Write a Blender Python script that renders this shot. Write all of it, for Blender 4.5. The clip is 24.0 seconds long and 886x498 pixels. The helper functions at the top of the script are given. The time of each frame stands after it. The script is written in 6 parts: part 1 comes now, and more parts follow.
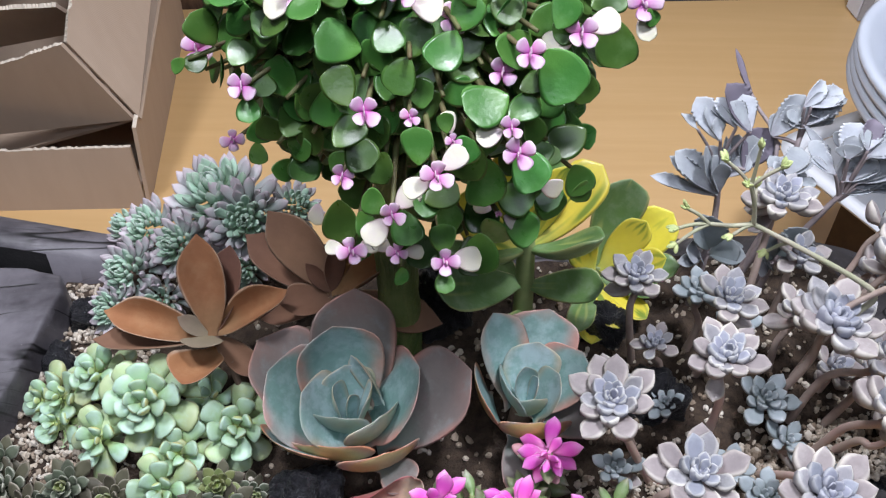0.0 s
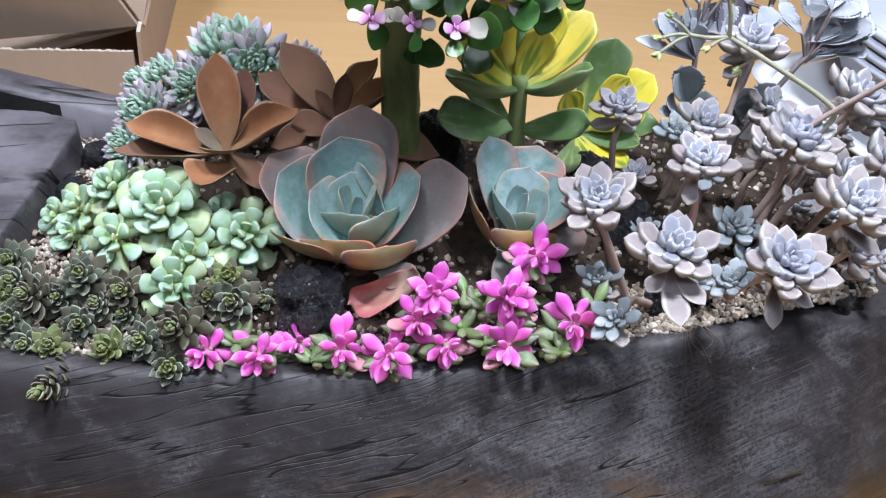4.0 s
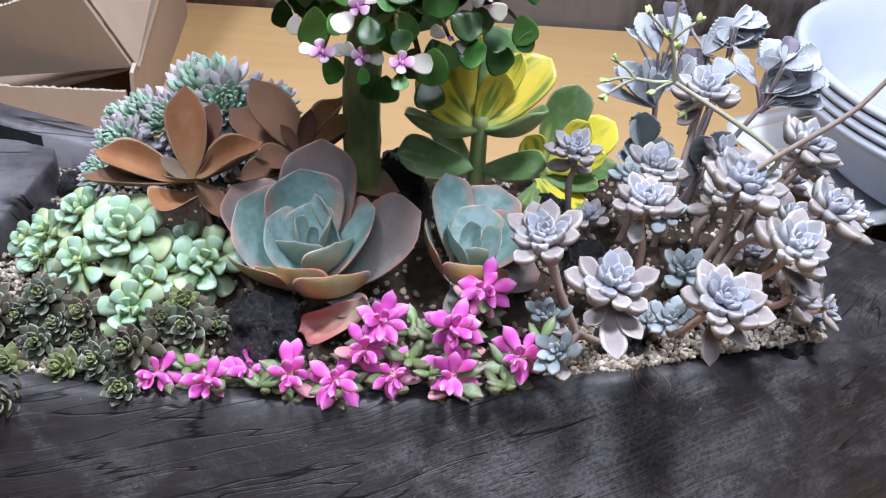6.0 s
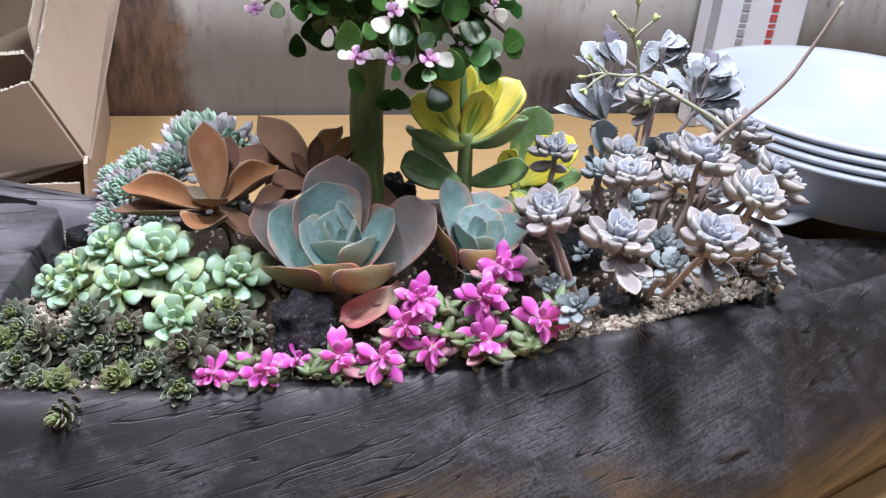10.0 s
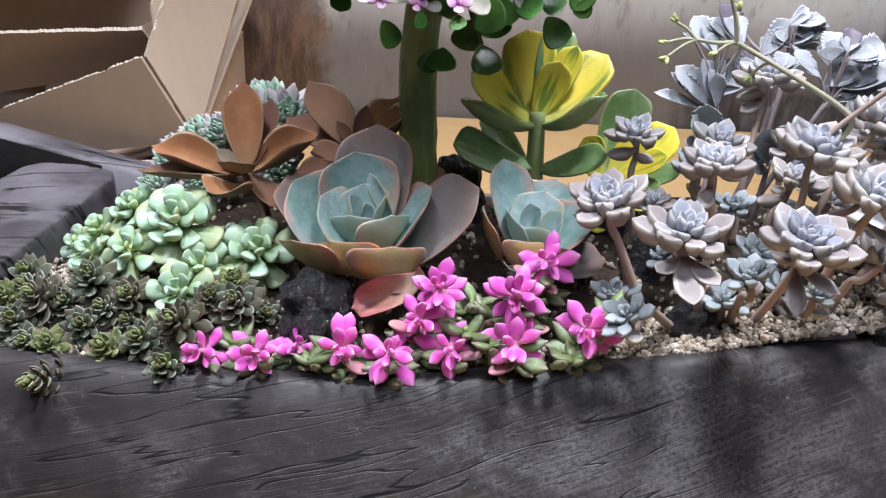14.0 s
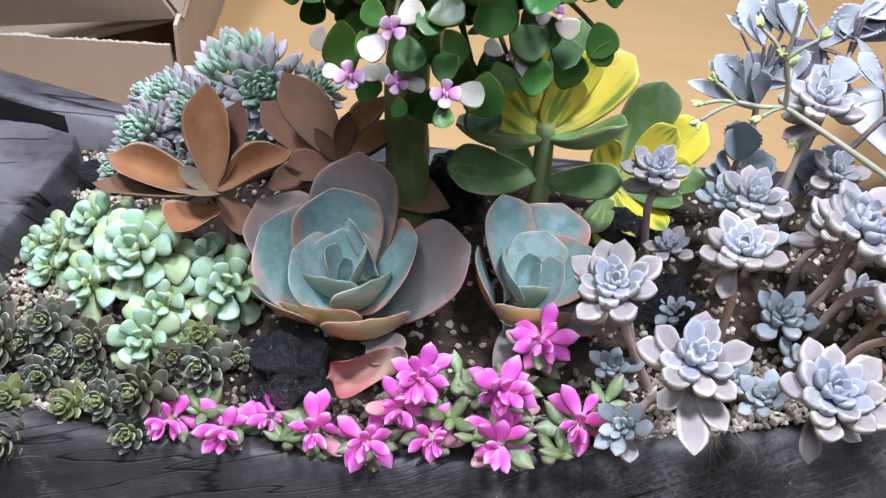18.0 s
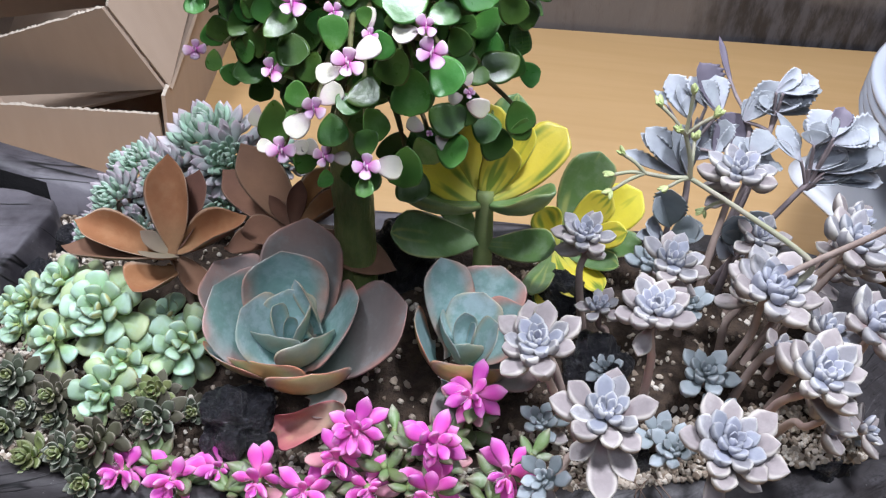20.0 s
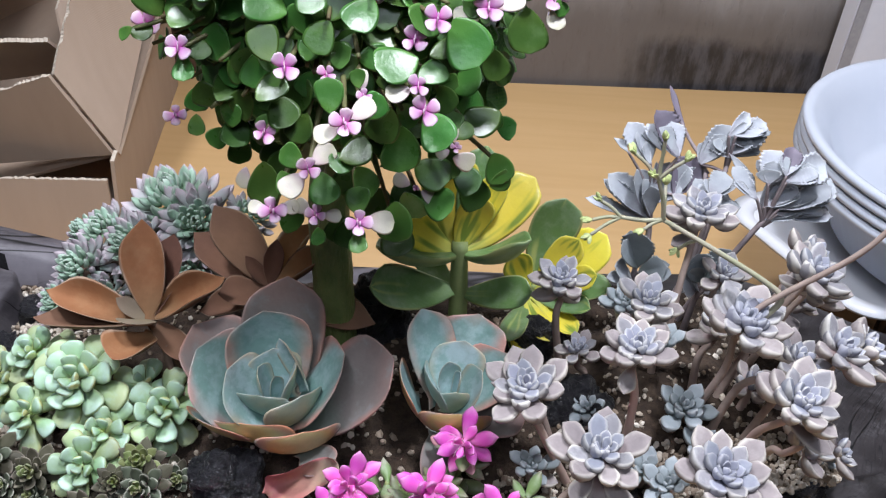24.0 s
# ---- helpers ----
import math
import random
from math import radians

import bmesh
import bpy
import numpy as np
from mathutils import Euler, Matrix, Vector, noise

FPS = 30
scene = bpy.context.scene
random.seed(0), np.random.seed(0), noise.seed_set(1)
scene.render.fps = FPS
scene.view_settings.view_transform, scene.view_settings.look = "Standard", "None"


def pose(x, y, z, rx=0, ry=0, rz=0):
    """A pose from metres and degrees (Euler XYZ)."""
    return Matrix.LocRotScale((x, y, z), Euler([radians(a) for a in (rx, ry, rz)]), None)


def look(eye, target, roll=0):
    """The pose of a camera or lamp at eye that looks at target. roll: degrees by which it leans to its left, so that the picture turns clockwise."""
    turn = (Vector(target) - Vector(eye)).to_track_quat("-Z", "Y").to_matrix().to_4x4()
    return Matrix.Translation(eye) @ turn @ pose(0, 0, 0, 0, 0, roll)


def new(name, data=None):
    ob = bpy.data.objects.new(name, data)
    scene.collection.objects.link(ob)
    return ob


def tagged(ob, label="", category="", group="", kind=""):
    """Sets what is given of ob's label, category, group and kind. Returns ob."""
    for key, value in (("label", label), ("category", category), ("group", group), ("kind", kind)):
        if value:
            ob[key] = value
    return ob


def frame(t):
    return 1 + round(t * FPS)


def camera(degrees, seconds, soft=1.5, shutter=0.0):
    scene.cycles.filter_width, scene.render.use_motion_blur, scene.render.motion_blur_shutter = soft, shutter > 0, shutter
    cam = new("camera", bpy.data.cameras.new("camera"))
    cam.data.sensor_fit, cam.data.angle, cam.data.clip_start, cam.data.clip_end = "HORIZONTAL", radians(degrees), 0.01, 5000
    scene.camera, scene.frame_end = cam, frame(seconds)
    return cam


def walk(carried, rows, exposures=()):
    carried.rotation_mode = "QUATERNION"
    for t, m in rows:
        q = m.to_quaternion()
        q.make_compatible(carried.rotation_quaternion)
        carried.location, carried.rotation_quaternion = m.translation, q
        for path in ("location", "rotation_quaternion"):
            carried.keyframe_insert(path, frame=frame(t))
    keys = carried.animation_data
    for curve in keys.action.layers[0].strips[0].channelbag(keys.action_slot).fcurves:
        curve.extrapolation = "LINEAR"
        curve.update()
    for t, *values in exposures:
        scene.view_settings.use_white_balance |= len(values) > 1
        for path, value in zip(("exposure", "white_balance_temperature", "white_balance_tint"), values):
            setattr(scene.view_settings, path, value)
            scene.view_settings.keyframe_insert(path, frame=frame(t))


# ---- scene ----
cam = camera(52.8, 24.0, 1.25)
METRES, EYE, TILT, LEAN, TURN = 1.1, 0.614, -43.33, -0.93, 0.0
ROWS = [
    (0.0, 0.0, 0.0, 0.0, 0.0, 0.0, -0.0),
    (0.5, 0.0041, 0.0129, -0.02, 0.02, -0.28, -0.42),
    (1.0, 0.0045, 0.0163, -0.0424, -0.13, -0.48, -0.5),
    (1.5, -0.0039, 0.0231, -0.0589, -0.28, -0.49, -0.68),
    (2.0, -0.0071, 0.0334, -0.064, -0.66, -0.42, -0.79),
    (2.5, -0.0145, 0.0257, -0.0707, -1.1, -0.31, -0.75),
    (4.5, -0.0125, -0.0461, -0.1132, -2.19, 3.57, -2.85),
    (5.0, 0.0023, -0.0492, -0.1119, -2.21, 5.32, -3.33),
    (5.5, 0.0185, -0.0491, -0.1134, -2.07, 6.0, -3.49),
    (6.0, 0.0173, -0.0437, -0.1219, -1.48, 5.72, -3.99),
    (6.5, -0.035, -0.0381, -0.1236, -1.48, 5.9, -2.36),
    (7.0, -0.0739, -0.0344, -0.1311, -5.2, 6.53, 2.02),
    (7.5, -0.104, -0.0444, -0.1389, -6.99, 6.92, 4.56),
    (8.0, -0.1212, -0.0698, -0.1613, -7.86, 9.06, 5.16),
    (8.5, -0.115, -0.0882, -0.185, -8.5, 10.44, 5.54),
    (9.0, -0.1064, -0.0909, -0.1983, -8.92, 10.94, 5.28),
    (9.5, -0.0855, -0.0907, -0.2064, -9.0, 12.72, 4.51),
    (11.5, -0.0287, -0.033, -0.2208, -4.61, 16.64, -0.56),
    (12.0, -0.0221, -0.0346, -0.2225, -2.93, 16.71, -1.68),
    (12.5, -0.0165, -0.0381, -0.226, -1.62, 16.77, -2.28),
    (13.0, -0.0086, -0.0346, -0.2256, -0.58, 16.79, -3.03),
    (13.5, 0.0056, -0.0231, -0.2224, 0.25, 16.62, -3.52),
    (14.0, 0.0196, -0.0068, -0.2135, 1.76, 16.17, -4.21),
    (14.5, 0.0378, 0.0108, -0.1998, 3.45, 14.38, -5.12),
    (15.0, 0.0136, 0.0364, -0.1759, 4.18, 13.03, -5.53),
    (15.5, -0.024, 0.0441, -0.1483, 2.11, 8.9, -3.8),
    (16.0, -0.0205, 0.0451, -0.1256, 0.02, 5.8, -3.16),
    (16.5, -0.0052, 0.0315, -0.1044, 0.1, 3.6, -4.67),
    (17.0, -0.002, 0.021, -0.0852, 1.76, 1.88, -5.26),
    (17.5, 0.0137, 0.017, -0.0733, 2.42, 0.69, -5.78),
    (18.0, 0.0224, 0.0195, -0.0565, 3.11, -0.49, -5.99),
    (18.5, 0.0314, 0.0275, -0.0402, 3.43, -0.96, -6.14),
    (20.5, 0.0619, -0.0308, -0.0535, 4.05, 5.17, -6.28),
    (21.0, 0.0592, -0.0527, -0.0487, 4.32, 6.32, -6.69),
    (21.5, 0.0537, -0.0463, -0.0553, 4.59, 6.62, -6.88),
    (22.0, 0.0539, -0.0283, -0.0547, 4.39, 6.76, -6.72),
    (22.5, 0.0499, -0.0266, -0.0529, 2.91, 6.95, -5.56),
    (23.0, 0.0357, -0.0229, -0.0506, 1.56, 7.35, -3.95),
    (23.5, 0.0333, -0.015, -0.0508, 0.18, 7.22, -3.05),
    (24.0, 0.0348, -0.0149, -0.056, -0.29, 6.98, -2.93),
]
walk(cam, [(t, pose(0, 0, EYE, TILT, LEAN, TURN) @ pose(METRES * x, METRES * y, METRES * z, 90 + pitch, roll, yaw)) for t, x, y, z, yaw, pitch, roll in ROWS],
     exposures=[(0.0, -0.34, 6500, 10), (1.0, -0.36, 6450, 10), (2.5, -0.08, 6270, 10), (5.0, 0.0, 6180, 10), (6.5, 0.01, 6200, 10), (7.5, 0.02, 6300, 10), (9.0, 0.04, 6300, 10), (12.0, 0.06, 6600, 10), (14.0, 0.05, 6550, 10), (15.0, 0.14, 6500, 10), (16.0, 0.1, 6420, 10), (17.0, 0.06, 6200, 10), (18.5, -0.02, 6170, 10), (21.0, -0.25, 6450, 10), (24.0, -0.28, 6500, 10)])

# ---- world and light: a closed room lit by assumed overhead lamps and added fills ----
world = bpy.data.worlds.new("world")
world.use_nodes = True
world.node_tree.nodes["Background"].inputs[0].default_value = (0.55, 0.62, 0.72, 1)
world.node_tree.nodes["Background"].inputs[1].default_value = 0.6
scene.world = world


def area_lamp(name, eye, target, w, h, power, color):
    d = bpy.data.lights.new(name, "AREA")
    d.shape, d.size, d.size_y, d.energy, d.color = "RECTANGLE", w, h, power, color
    ob = new(name, d)
    ob.matrix_world = look(eye, target)
    return ob


area_lamp("ceiling_lamp_key", (0.3, 0.16, 1.55), (0.1, 0.3, 0.15), 0.2, 0.2, 25.5, (0.87, 0.9, 1.0))
area_lamp("ceiling_lamp_left", (-0.4, 0.2, 1.55), (-0.1, 0.3, 0.15), 0.2, 0.2, 18.0, (0.87, 0.9, 1.0))
# added fills without a known source: front faces, then dishes and wall
area_lamp("fill_light_front", (0.1, -0.7, 1.62), (0.0, 0.3, 0.1), 1.2, 0.3, 9.5, (0.76, 0.835, 1.0))
area_lamp("fill_light_back", (0.75, 0.9, 1.62), (0.5, 0.6, 0.1), 0.5, 0.25, 2.5, (0.84, 0.9, 1.0))


# ---- materials ----
class Nodes:
    def __init__(self, name):
        self.m = bpy.data.materials.new(name)
        self.m.use_nodes = True
        self.t = self.m.node_tree
        self.p = self.t.nodes["Principled BSDF"]

    def add(self, kind, **props):
        n = self.t.nodes.new(kind)
        for k, v in props.items():
            if k == "operation":
                n.operation = v
            elif k == "data_type":
                n.data_type = v
            elif k == "blend_type":
                n.blend_type = v
        return n

    def put(self, a, b):
        self.t.links.new(a, b)

    def val(self, sock, v):
        if isinstance(v, bpy.types.NodeSocket):
            self.put(v, sock)
        elif isinstance(v, (tuple, list)):
            sock.default_value = (*v, 1) if len(v) == 3 and len(sock.default_value) == 4 else v
        else:
            sock.default_value = v

    def math(self, op, a, b=0.0, clamp=False):
        n = self.add("ShaderNodeMath", operation=op)
        n.use_clamp = clamp
        self.val(n.inputs[0], a), self.val(n.inputs[1], b)
        return n.outputs[0]

    def mix(self, f, a, b, blend="MIX"):
        n = self.add("ShaderNodeMix", data_type="RGBA", blend_type=blend)
        self.val(n.inputs[0], f), self.val(n.inputs[6], a), self.val(n.inputs[7], b)
        return n.outputs[2]

    def ramp(self, f, lo, hi):
        n = self.add("ShaderNodeMapRange")
        n.interpolation_type = "SMOOTHSTEP"
        self.val(n.inputs[0], f)
        n.inputs[1].default_value, n.inputs[2].default_value = lo, hi
        return n.outputs[0]

    def noise(self, scale, detail=4.0, vec=None, rough=0.55, distort=0.0):
        n = self.add("ShaderNodeTexNoise")
        n.inputs["Scale"].default_value, n.inputs["Detail"].default_value = scale, detail
        n.inputs["Roughness"].default_value, n.inputs["Distortion"].default_value = rough, distort
        if vec is not None:
            self.put(vec, n.inputs["Vector"])
        return n.outputs["Fac"]

    def coord(self, kind="Object", scale=None):
        c = self.add("ShaderNodeTexCoord").outputs[kind]
        if scale is None:
            return c
        m = self.add("ShaderNodeMapping")
        m.inputs["Scale"].default_value = scale
        self.put(c, m.inputs["Vector"])
        return m.outputs[0]

    def place(self, scale=(1, 1, 1)):
        g = self.add("ShaderNodeNewGeometry").outputs["Position"]
        m = self.add("ShaderNodeMapping")
        m.inputs["Scale"].default_value = scale
        self.put(g, m.inputs["Vector"])
        return m.outputs[0]

    def bump(self, h, strength, dist):
        n = self.add("ShaderNodeBump")
        n.inputs["Strength"].default_value, n.inputs["Distance"].default_value = strength, dist
        self.put(h, n.inputs["Height"])
        self.put(n.outputs[0], self.p.inputs["Normal"])

    def done(self, color, rough=0.5, spec=0.5, sub=0.0, coat=0.0):
        self.val(self.p.inputs["Base Color"], color)
        self.val(self.p.inputs["Roughness"], rough)
        self.p.inputs["Specular IOR Level"].default_value = spec
        if sub:
            self.p.inputs["Subsurface Weight"].default_value = sub
            self.p.inputs["Subsurface Radius"].default_value = (0.004, 0.004, 0.002)
            self.p.inputs["Subsurface Scale"].default_value = 0.6
        if coat:
            self.p.inputs["Coat Weight"].default_value = coat
            self.p.inputs["Coat Roughness"].default_value = 0.2
        return self.m


def leaf_material(name, base, mid, tip, edge, rough=0.5, tip_at=(0.7, 1.0), edge_at=(0.8, 1.0), edge_amount=0.8, vary=0.25, spec=0.4, mottle=0.3, bloom_sheen=None, bloom_sheen_at=(0.5, 0.7), sub=0.0, under=None, streak=None):
    """A leaf: colours from its base over the middle to the tip, a tinted edge, mottling, bloom and painted sheen."""
    s = Nodes(name)
    uv = s.add("ShaderNodeSeparateXYZ")
    s.put(s.coord("UV"), uv.inputs[0])
    u = uv.outputs[0]
    # across the leaf: 0 in the middle of the face, 1 at the rim, 2 in the middle of the underside
    e = s.math("SUBTRACT", 1.0, s.math("ABSOLUTE", s.math("SUBTRACT", uv.outputs[1], 1.0)))
    rnd = s.add("ShaderNodeObjectInfo").outputs["Random"]
    spot = s.noise(160.0, 4.0, s.place())
    broad = s.noise(38.0, 2.0, s.place())
    shift = s.math("MULTIPLY", s.math("SUBTRACT", broad, 0.5), 0.35)
    uu = s.math("ADD", u, shift)
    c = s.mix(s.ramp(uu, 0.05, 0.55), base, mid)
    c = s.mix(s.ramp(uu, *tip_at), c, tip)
    if bloom_sheen is not None:
        c = s.mix(s.math("MULTIPLY", s.ramp(s.noise(90.0, 5.0, s.place(), 0.65), *bloom_sheen_at), 0.6), c, bloom_sheen)
    if under is not None:
        c = s.mix(s.ramp(uv.outputs[1], 1.05, 1.3), c, s.mix(s.ramp(broad, 0.35, 0.65), under[0], under[1]))
    if streak is not None:
        # long streaks of a second colour, different on every leaf
        m = s.add("ShaderNodeCombineXYZ")
        s.val(m.inputs[0], s.math("MULTIPLY", u, 1.1))
        s.val(m.inputs[1], s.math("MULTIPLY", uv.outputs[1], 1.5))
        s.val(m.inputs[2], s.math("MULTIPLY", rnd, 60.0))
        c = s.mix(s.math("MULTIPLY", s.ramp(s.noise(1.3, 1.0, m.outputs[0], 0.4), *streak[1]), 0.85), c, streak[0])
    c = s.mix(s.math("MULTIPLY", s.ramp(s.math("ADD", e, s.math("MULTIPLY", shift, 0.4)), *edge_at), s.math("MULTIPLY", edge_amount, s.math("ADD", 0.35, s.math("MULTIPLY", s.ramp(broad, 0.36, 0.6), 0.65)))), c, edge)
    h = s.add("ShaderNodeHueSaturation")
    s.val(h.inputs["Hue"], s.math("ADD", 0.5 - 0.02 * vary * 2, s.math("MULTIPLY", rnd, 0.08 * vary)))
    s.val(h.inputs["Value"], s.math("ADD", 1 - vary * 0.6, s.math("ADD", s.math("MULTIPLY", rnd, vary), s.math("MULTIPLY", s.math("SUBTRACT", spot, 0.5), mottle))))
    s.put(c, h.inputs["Color"])
    s.bump(s.noise(420.0, 3.0, s.place()), 0.25, 0.0006)
    return s.done(h.outputs[0], s.math("ADD", rough - 0.08, s.math("MULTIPLY", spot, 0.16)), spec, sub)


M_ECHE = leaf_material("blue_rosette_leaf", (0.13, 0.265, 0.23), (0.2, 0.335, 0.31), (0.42, 0.33, 0.29), (0.58, 0.3, 0.24), 0.34, (0.86, 1.08), (0.5, 1.0), 0.95, 0.25, 0.5, 0.45, (0.35, 0.48, 0.49), (0.42, 0.62), 0.0, ((0.22, 0.32, 0.28), (0.38, 0.35, 0.22)))
M_ECHE_IN = leaf_material("pale_blue_heart_leaf", (0.17, 0.32, 0.29), (0.28, 0.43, 0.41), (0.42, 0.44, 0.4), (0.52, 0.4, 0.24), 0.4, (0.82, 1.08), (0.62, 1.0), 0.75, 0.25, 0.45, 0.4, (0.5, 0.62, 0.66), (0.42, 0.6), 0.0, ((0.3, 0.42, 0.36), (0.44, 0.46, 0.28)))
M_ECHE_OLD = leaf_material("old_rosette_leaf", (0.15, 0.18, 0.16), (0.205, 0.18, 0.17), (0.28, 0.185, 0.165), (0.44, 0.21, 0.17), 0.38, (0.65, 1.05), (0.78, 1.0), 0.8, 0.2, 0.4, 0.3, (0.26, 0.28, 0.27), (0.5, 0.75), 0.0, ((0.24, 0.17, 0.155), (0.3, 0.2, 0.17)))
M_ECHE_ORANGE = leaf_material("blushed_rosette_leaf", (0.17, 0.3, 0.28), (0.24, 0.37, 0.37), (0.4, 0.38, 0.3), (0.62, 0.27, 0.15), 0.42, (0.75, 1.1), (0.55, 1.0), 1.0, 0.15, 0.45, 0.35, (0.4, 0.5, 0.52), (0.45, 0.7), 0.0, ((0.66, 0.42, 0.16), (0.52, 0.46, 0.22)))
M_ECHE_PINK = leaf_material("pink_withering_leaf", (0.34, 0.3, 0.22), (0.44, 0.22, 0.17), (0.46, 0.17, 0.16), (0.4, 0.09, 0.11), 0.5, (0.5, 0.9), (0.6, 1.0), 0.75, 0.1, 0.4, 0.45, (0.5, 0.32, 0.18), (0.5, 0.7))
M_GREEN = leaf_material("pale_green_leaf", (0.38, 0.46, 0.17), (0.31, 0.47, 0.27), (0.4, 0.56, 0.41), (0.52, 0.58, 0.34), 0.38, (0.5, 0.95), (0.78, 1.0), 0.45, 0.35, 0.45, 0.2, (0.44, 0.6, 0.52), (0.46, 0.64), 0.15, ((0.36, 0.48, 0.22), (0.55, 0.52, 0.22)))
M_GREEN_OLD = leaf_material("yellowing_leaf", (0.3, 0.4, 0.15), (0.34, 0.46, 0.24), (0.44, 0.52, 0.29), (0.56, 0.46, 0.2), 0.42, (0.5, 0.95), (0.78, 1.0), 0.5, 0.4, 0.4, 0.25, (0.42, 0.55, 0.42), (0.46, 0.66), 0.1, ((0.4, 0.46, 0.2), (0.56, 0.46, 0.21)))
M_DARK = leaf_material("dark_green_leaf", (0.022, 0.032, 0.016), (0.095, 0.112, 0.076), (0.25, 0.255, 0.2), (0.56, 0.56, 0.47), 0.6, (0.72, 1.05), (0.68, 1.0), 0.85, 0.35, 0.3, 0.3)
M_LIME = leaf_material("lime_green_leaf", (0.1, 0.22, 0.03), (0.17, 0.32, 0.04), (0.22, 0.34, 0.08), (0.34, 0.45, 0.15), 0.5, (0.7, 1.0), (0.8, 1.0), 0.6, 0.3)
M_MAGENTA = leaf_material("magenta_leaf", (0.8, 0.26, 0.56), (0.76, 0.11, 0.53), (0.84, 0.34, 0.66), (0.86, 0.4, 0.7), 0.45, (0.6, 1.05), (0.82, 1.0), 0.45, 0.35, 0.4, 0.2, None, (0, 1), 0.1)
M_OLIVE = leaf_material("olive_green_leaf", (0.15, 0.22, 0.07), (0.17, 0.23, 0.1), (0.23, 0.2, 0.14), (0.32, 0.21, 0.18), 0.4, (0.6, 1.0), (0.85, 1.0), 0.5, 0.5, 0.4, 0.35, (0.36, 0.39, 0.31), (0.48, 0.68))
M_FADE = leaf_material("faded_pink_leaf", (0.3, 0.26, 0.14), (0.5, 0.22, 0.27), (0.55, 0.28, 0.3), (0.5, 0.3, 0.28), 0.45, (0.6, 1.0), (0.85, 1.0), 0.4, 0.3)
M_GHOST = leaf_material("ghostly_grey_leaf", (0.25, 0.21, 0.21), (0.285, 0.275, 0.295), (0.38, 0.365, 0.375), (0.68, 0.65, 0.6), 0.85, (0.8, 1.05), (0.55, 0.92), 0.9, 0.35, 0.12, 0.5, (0.44, 0.435, 0.44), (0.48, 0.66))
M_GHOST_PINK = leaf_material("pinkish_grey_leaf", (0.4, 0.29, 0.275), (0.31, 0.27, 0.27), (0.39, 0.345, 0.335), (0.63, 0.58, 0.52), 0.85, (0.75, 1.0), (0.55, 0.92), 0.9, 0.35, 0.12, 0.45, (0.42, 0.38, 0.37), (0.5, 0.7))
M_GHOST_BLUE = leaf_material("blue_grey_leaf", (0.25, 0.29, 0.29), (0.31, 0.35, 0.37), (0.41, 0.44, 0.46), (0.54, 0.55, 0.53), 0.85, (0.7, 1.0), (0.8, 1.0), 0.5, 0.3, 0.12, 0.3)
M_KAL = leaf_material("silver_toothed_leaf", (0.32, 0.315, 0.35), (0.38, 0.4, 0.44), (0.46, 0.48, 0.51), (0.62, 0.62, 0.63), 0.8, (0.7, 1.0), (0.8, 1.0), 0.6, 0.35, 0.25, 0.3, (0.48, 0.52, 0.55), (0.45, 0.7))
M_KAL_DARK = leaf_material("purplish_toothed_leaf", (0.17, 0.15, 0.19), (0.16, 0.14, 0.18), (0.22, 0.19, 0.24), (0.35, 0.3, 0.36), 0.65, (0.7, 1.0), (0.88, 1.0), 0.5, 0.3)
M_BRONZE = leaf_material("coppery_felted_leaf", (0.3, 0.18, 0.09), (0.34, 0.165, 0.075), (0.3, 0.14, 0.065), (0.56, 0.43, 0.32), 0.85, (0.6, 1.0), (0.86, 1.0), 0.9, 0.2, 0.12, 0.25, (0.4, 0.22, 0.11), (0.45, 0.7), 0.0, ((0.2, 0.14, 0.12), (0.26, 0.18, 0.15)))
M_BRONZE_DARK = leaf_material("dark_felted_leaf", (0.175, 0.098, 0.065), (0.2, 0.104, 0.068), (0.165, 0.086, 0.06), (0.38, 0.27, 0.2), 0.85, (0.6, 1.0), (0.9, 1.0), 0.8, 0.25, 0.15, 0.3, None, (0, 1), 0.0, ((0.18, 0.125, 0.115), (0.23, 0.165, 0.145)))
M_BRONZE_PALE = leaf_material("grey_brown_felted_leaf", (0.3, 0.25, 0.17), (0.27, 0.22, 0.16), (0.25, 0.19, 0.14), (0.34, 0.25, 0.17), 0.85, (0.6, 1.0), (0.93, 1.0), 0.6, 0.2, 0.15, 0.2)
M_YELLOW = leaf_material("yellow_variegated_leaf", (0.56, 0.56, 0.13), (0.8, 0.67, 0.08), (0.74, 0.64, 0.09), (0.62, 0.6, 0.2), 0.36, (0.7, 1.02), (0.93, 1.0), 0.7, 0.15, 0.4, 0.15, None, (0.6, 0.7), 0.3, ((0.62, 0.58, 0.14), (0.5, 0.53, 0.14)), ((0.13, 0.25, 0.04), (0.56, 0.72)))
M_JADE = leaf_material("jade_green_leaf", (0.17, 0.28, 0.1), (0.12, 0.23, 0.075), (0.13, 0.24, 0.08), (0.46, 0.47, 0.2), 0.34, (0.7, 1.0), (0.86, 1.0), 0.85, 0.25, 0.5, 0.2, (0.24, 0.34, 0.2), (0.42, 0.68), 0.0, ((0.26, 0.36, 0.17), (0.36, 0.43, 0.18)), ((0.4, 0.45, 0.15), (0.58, 0.76)))
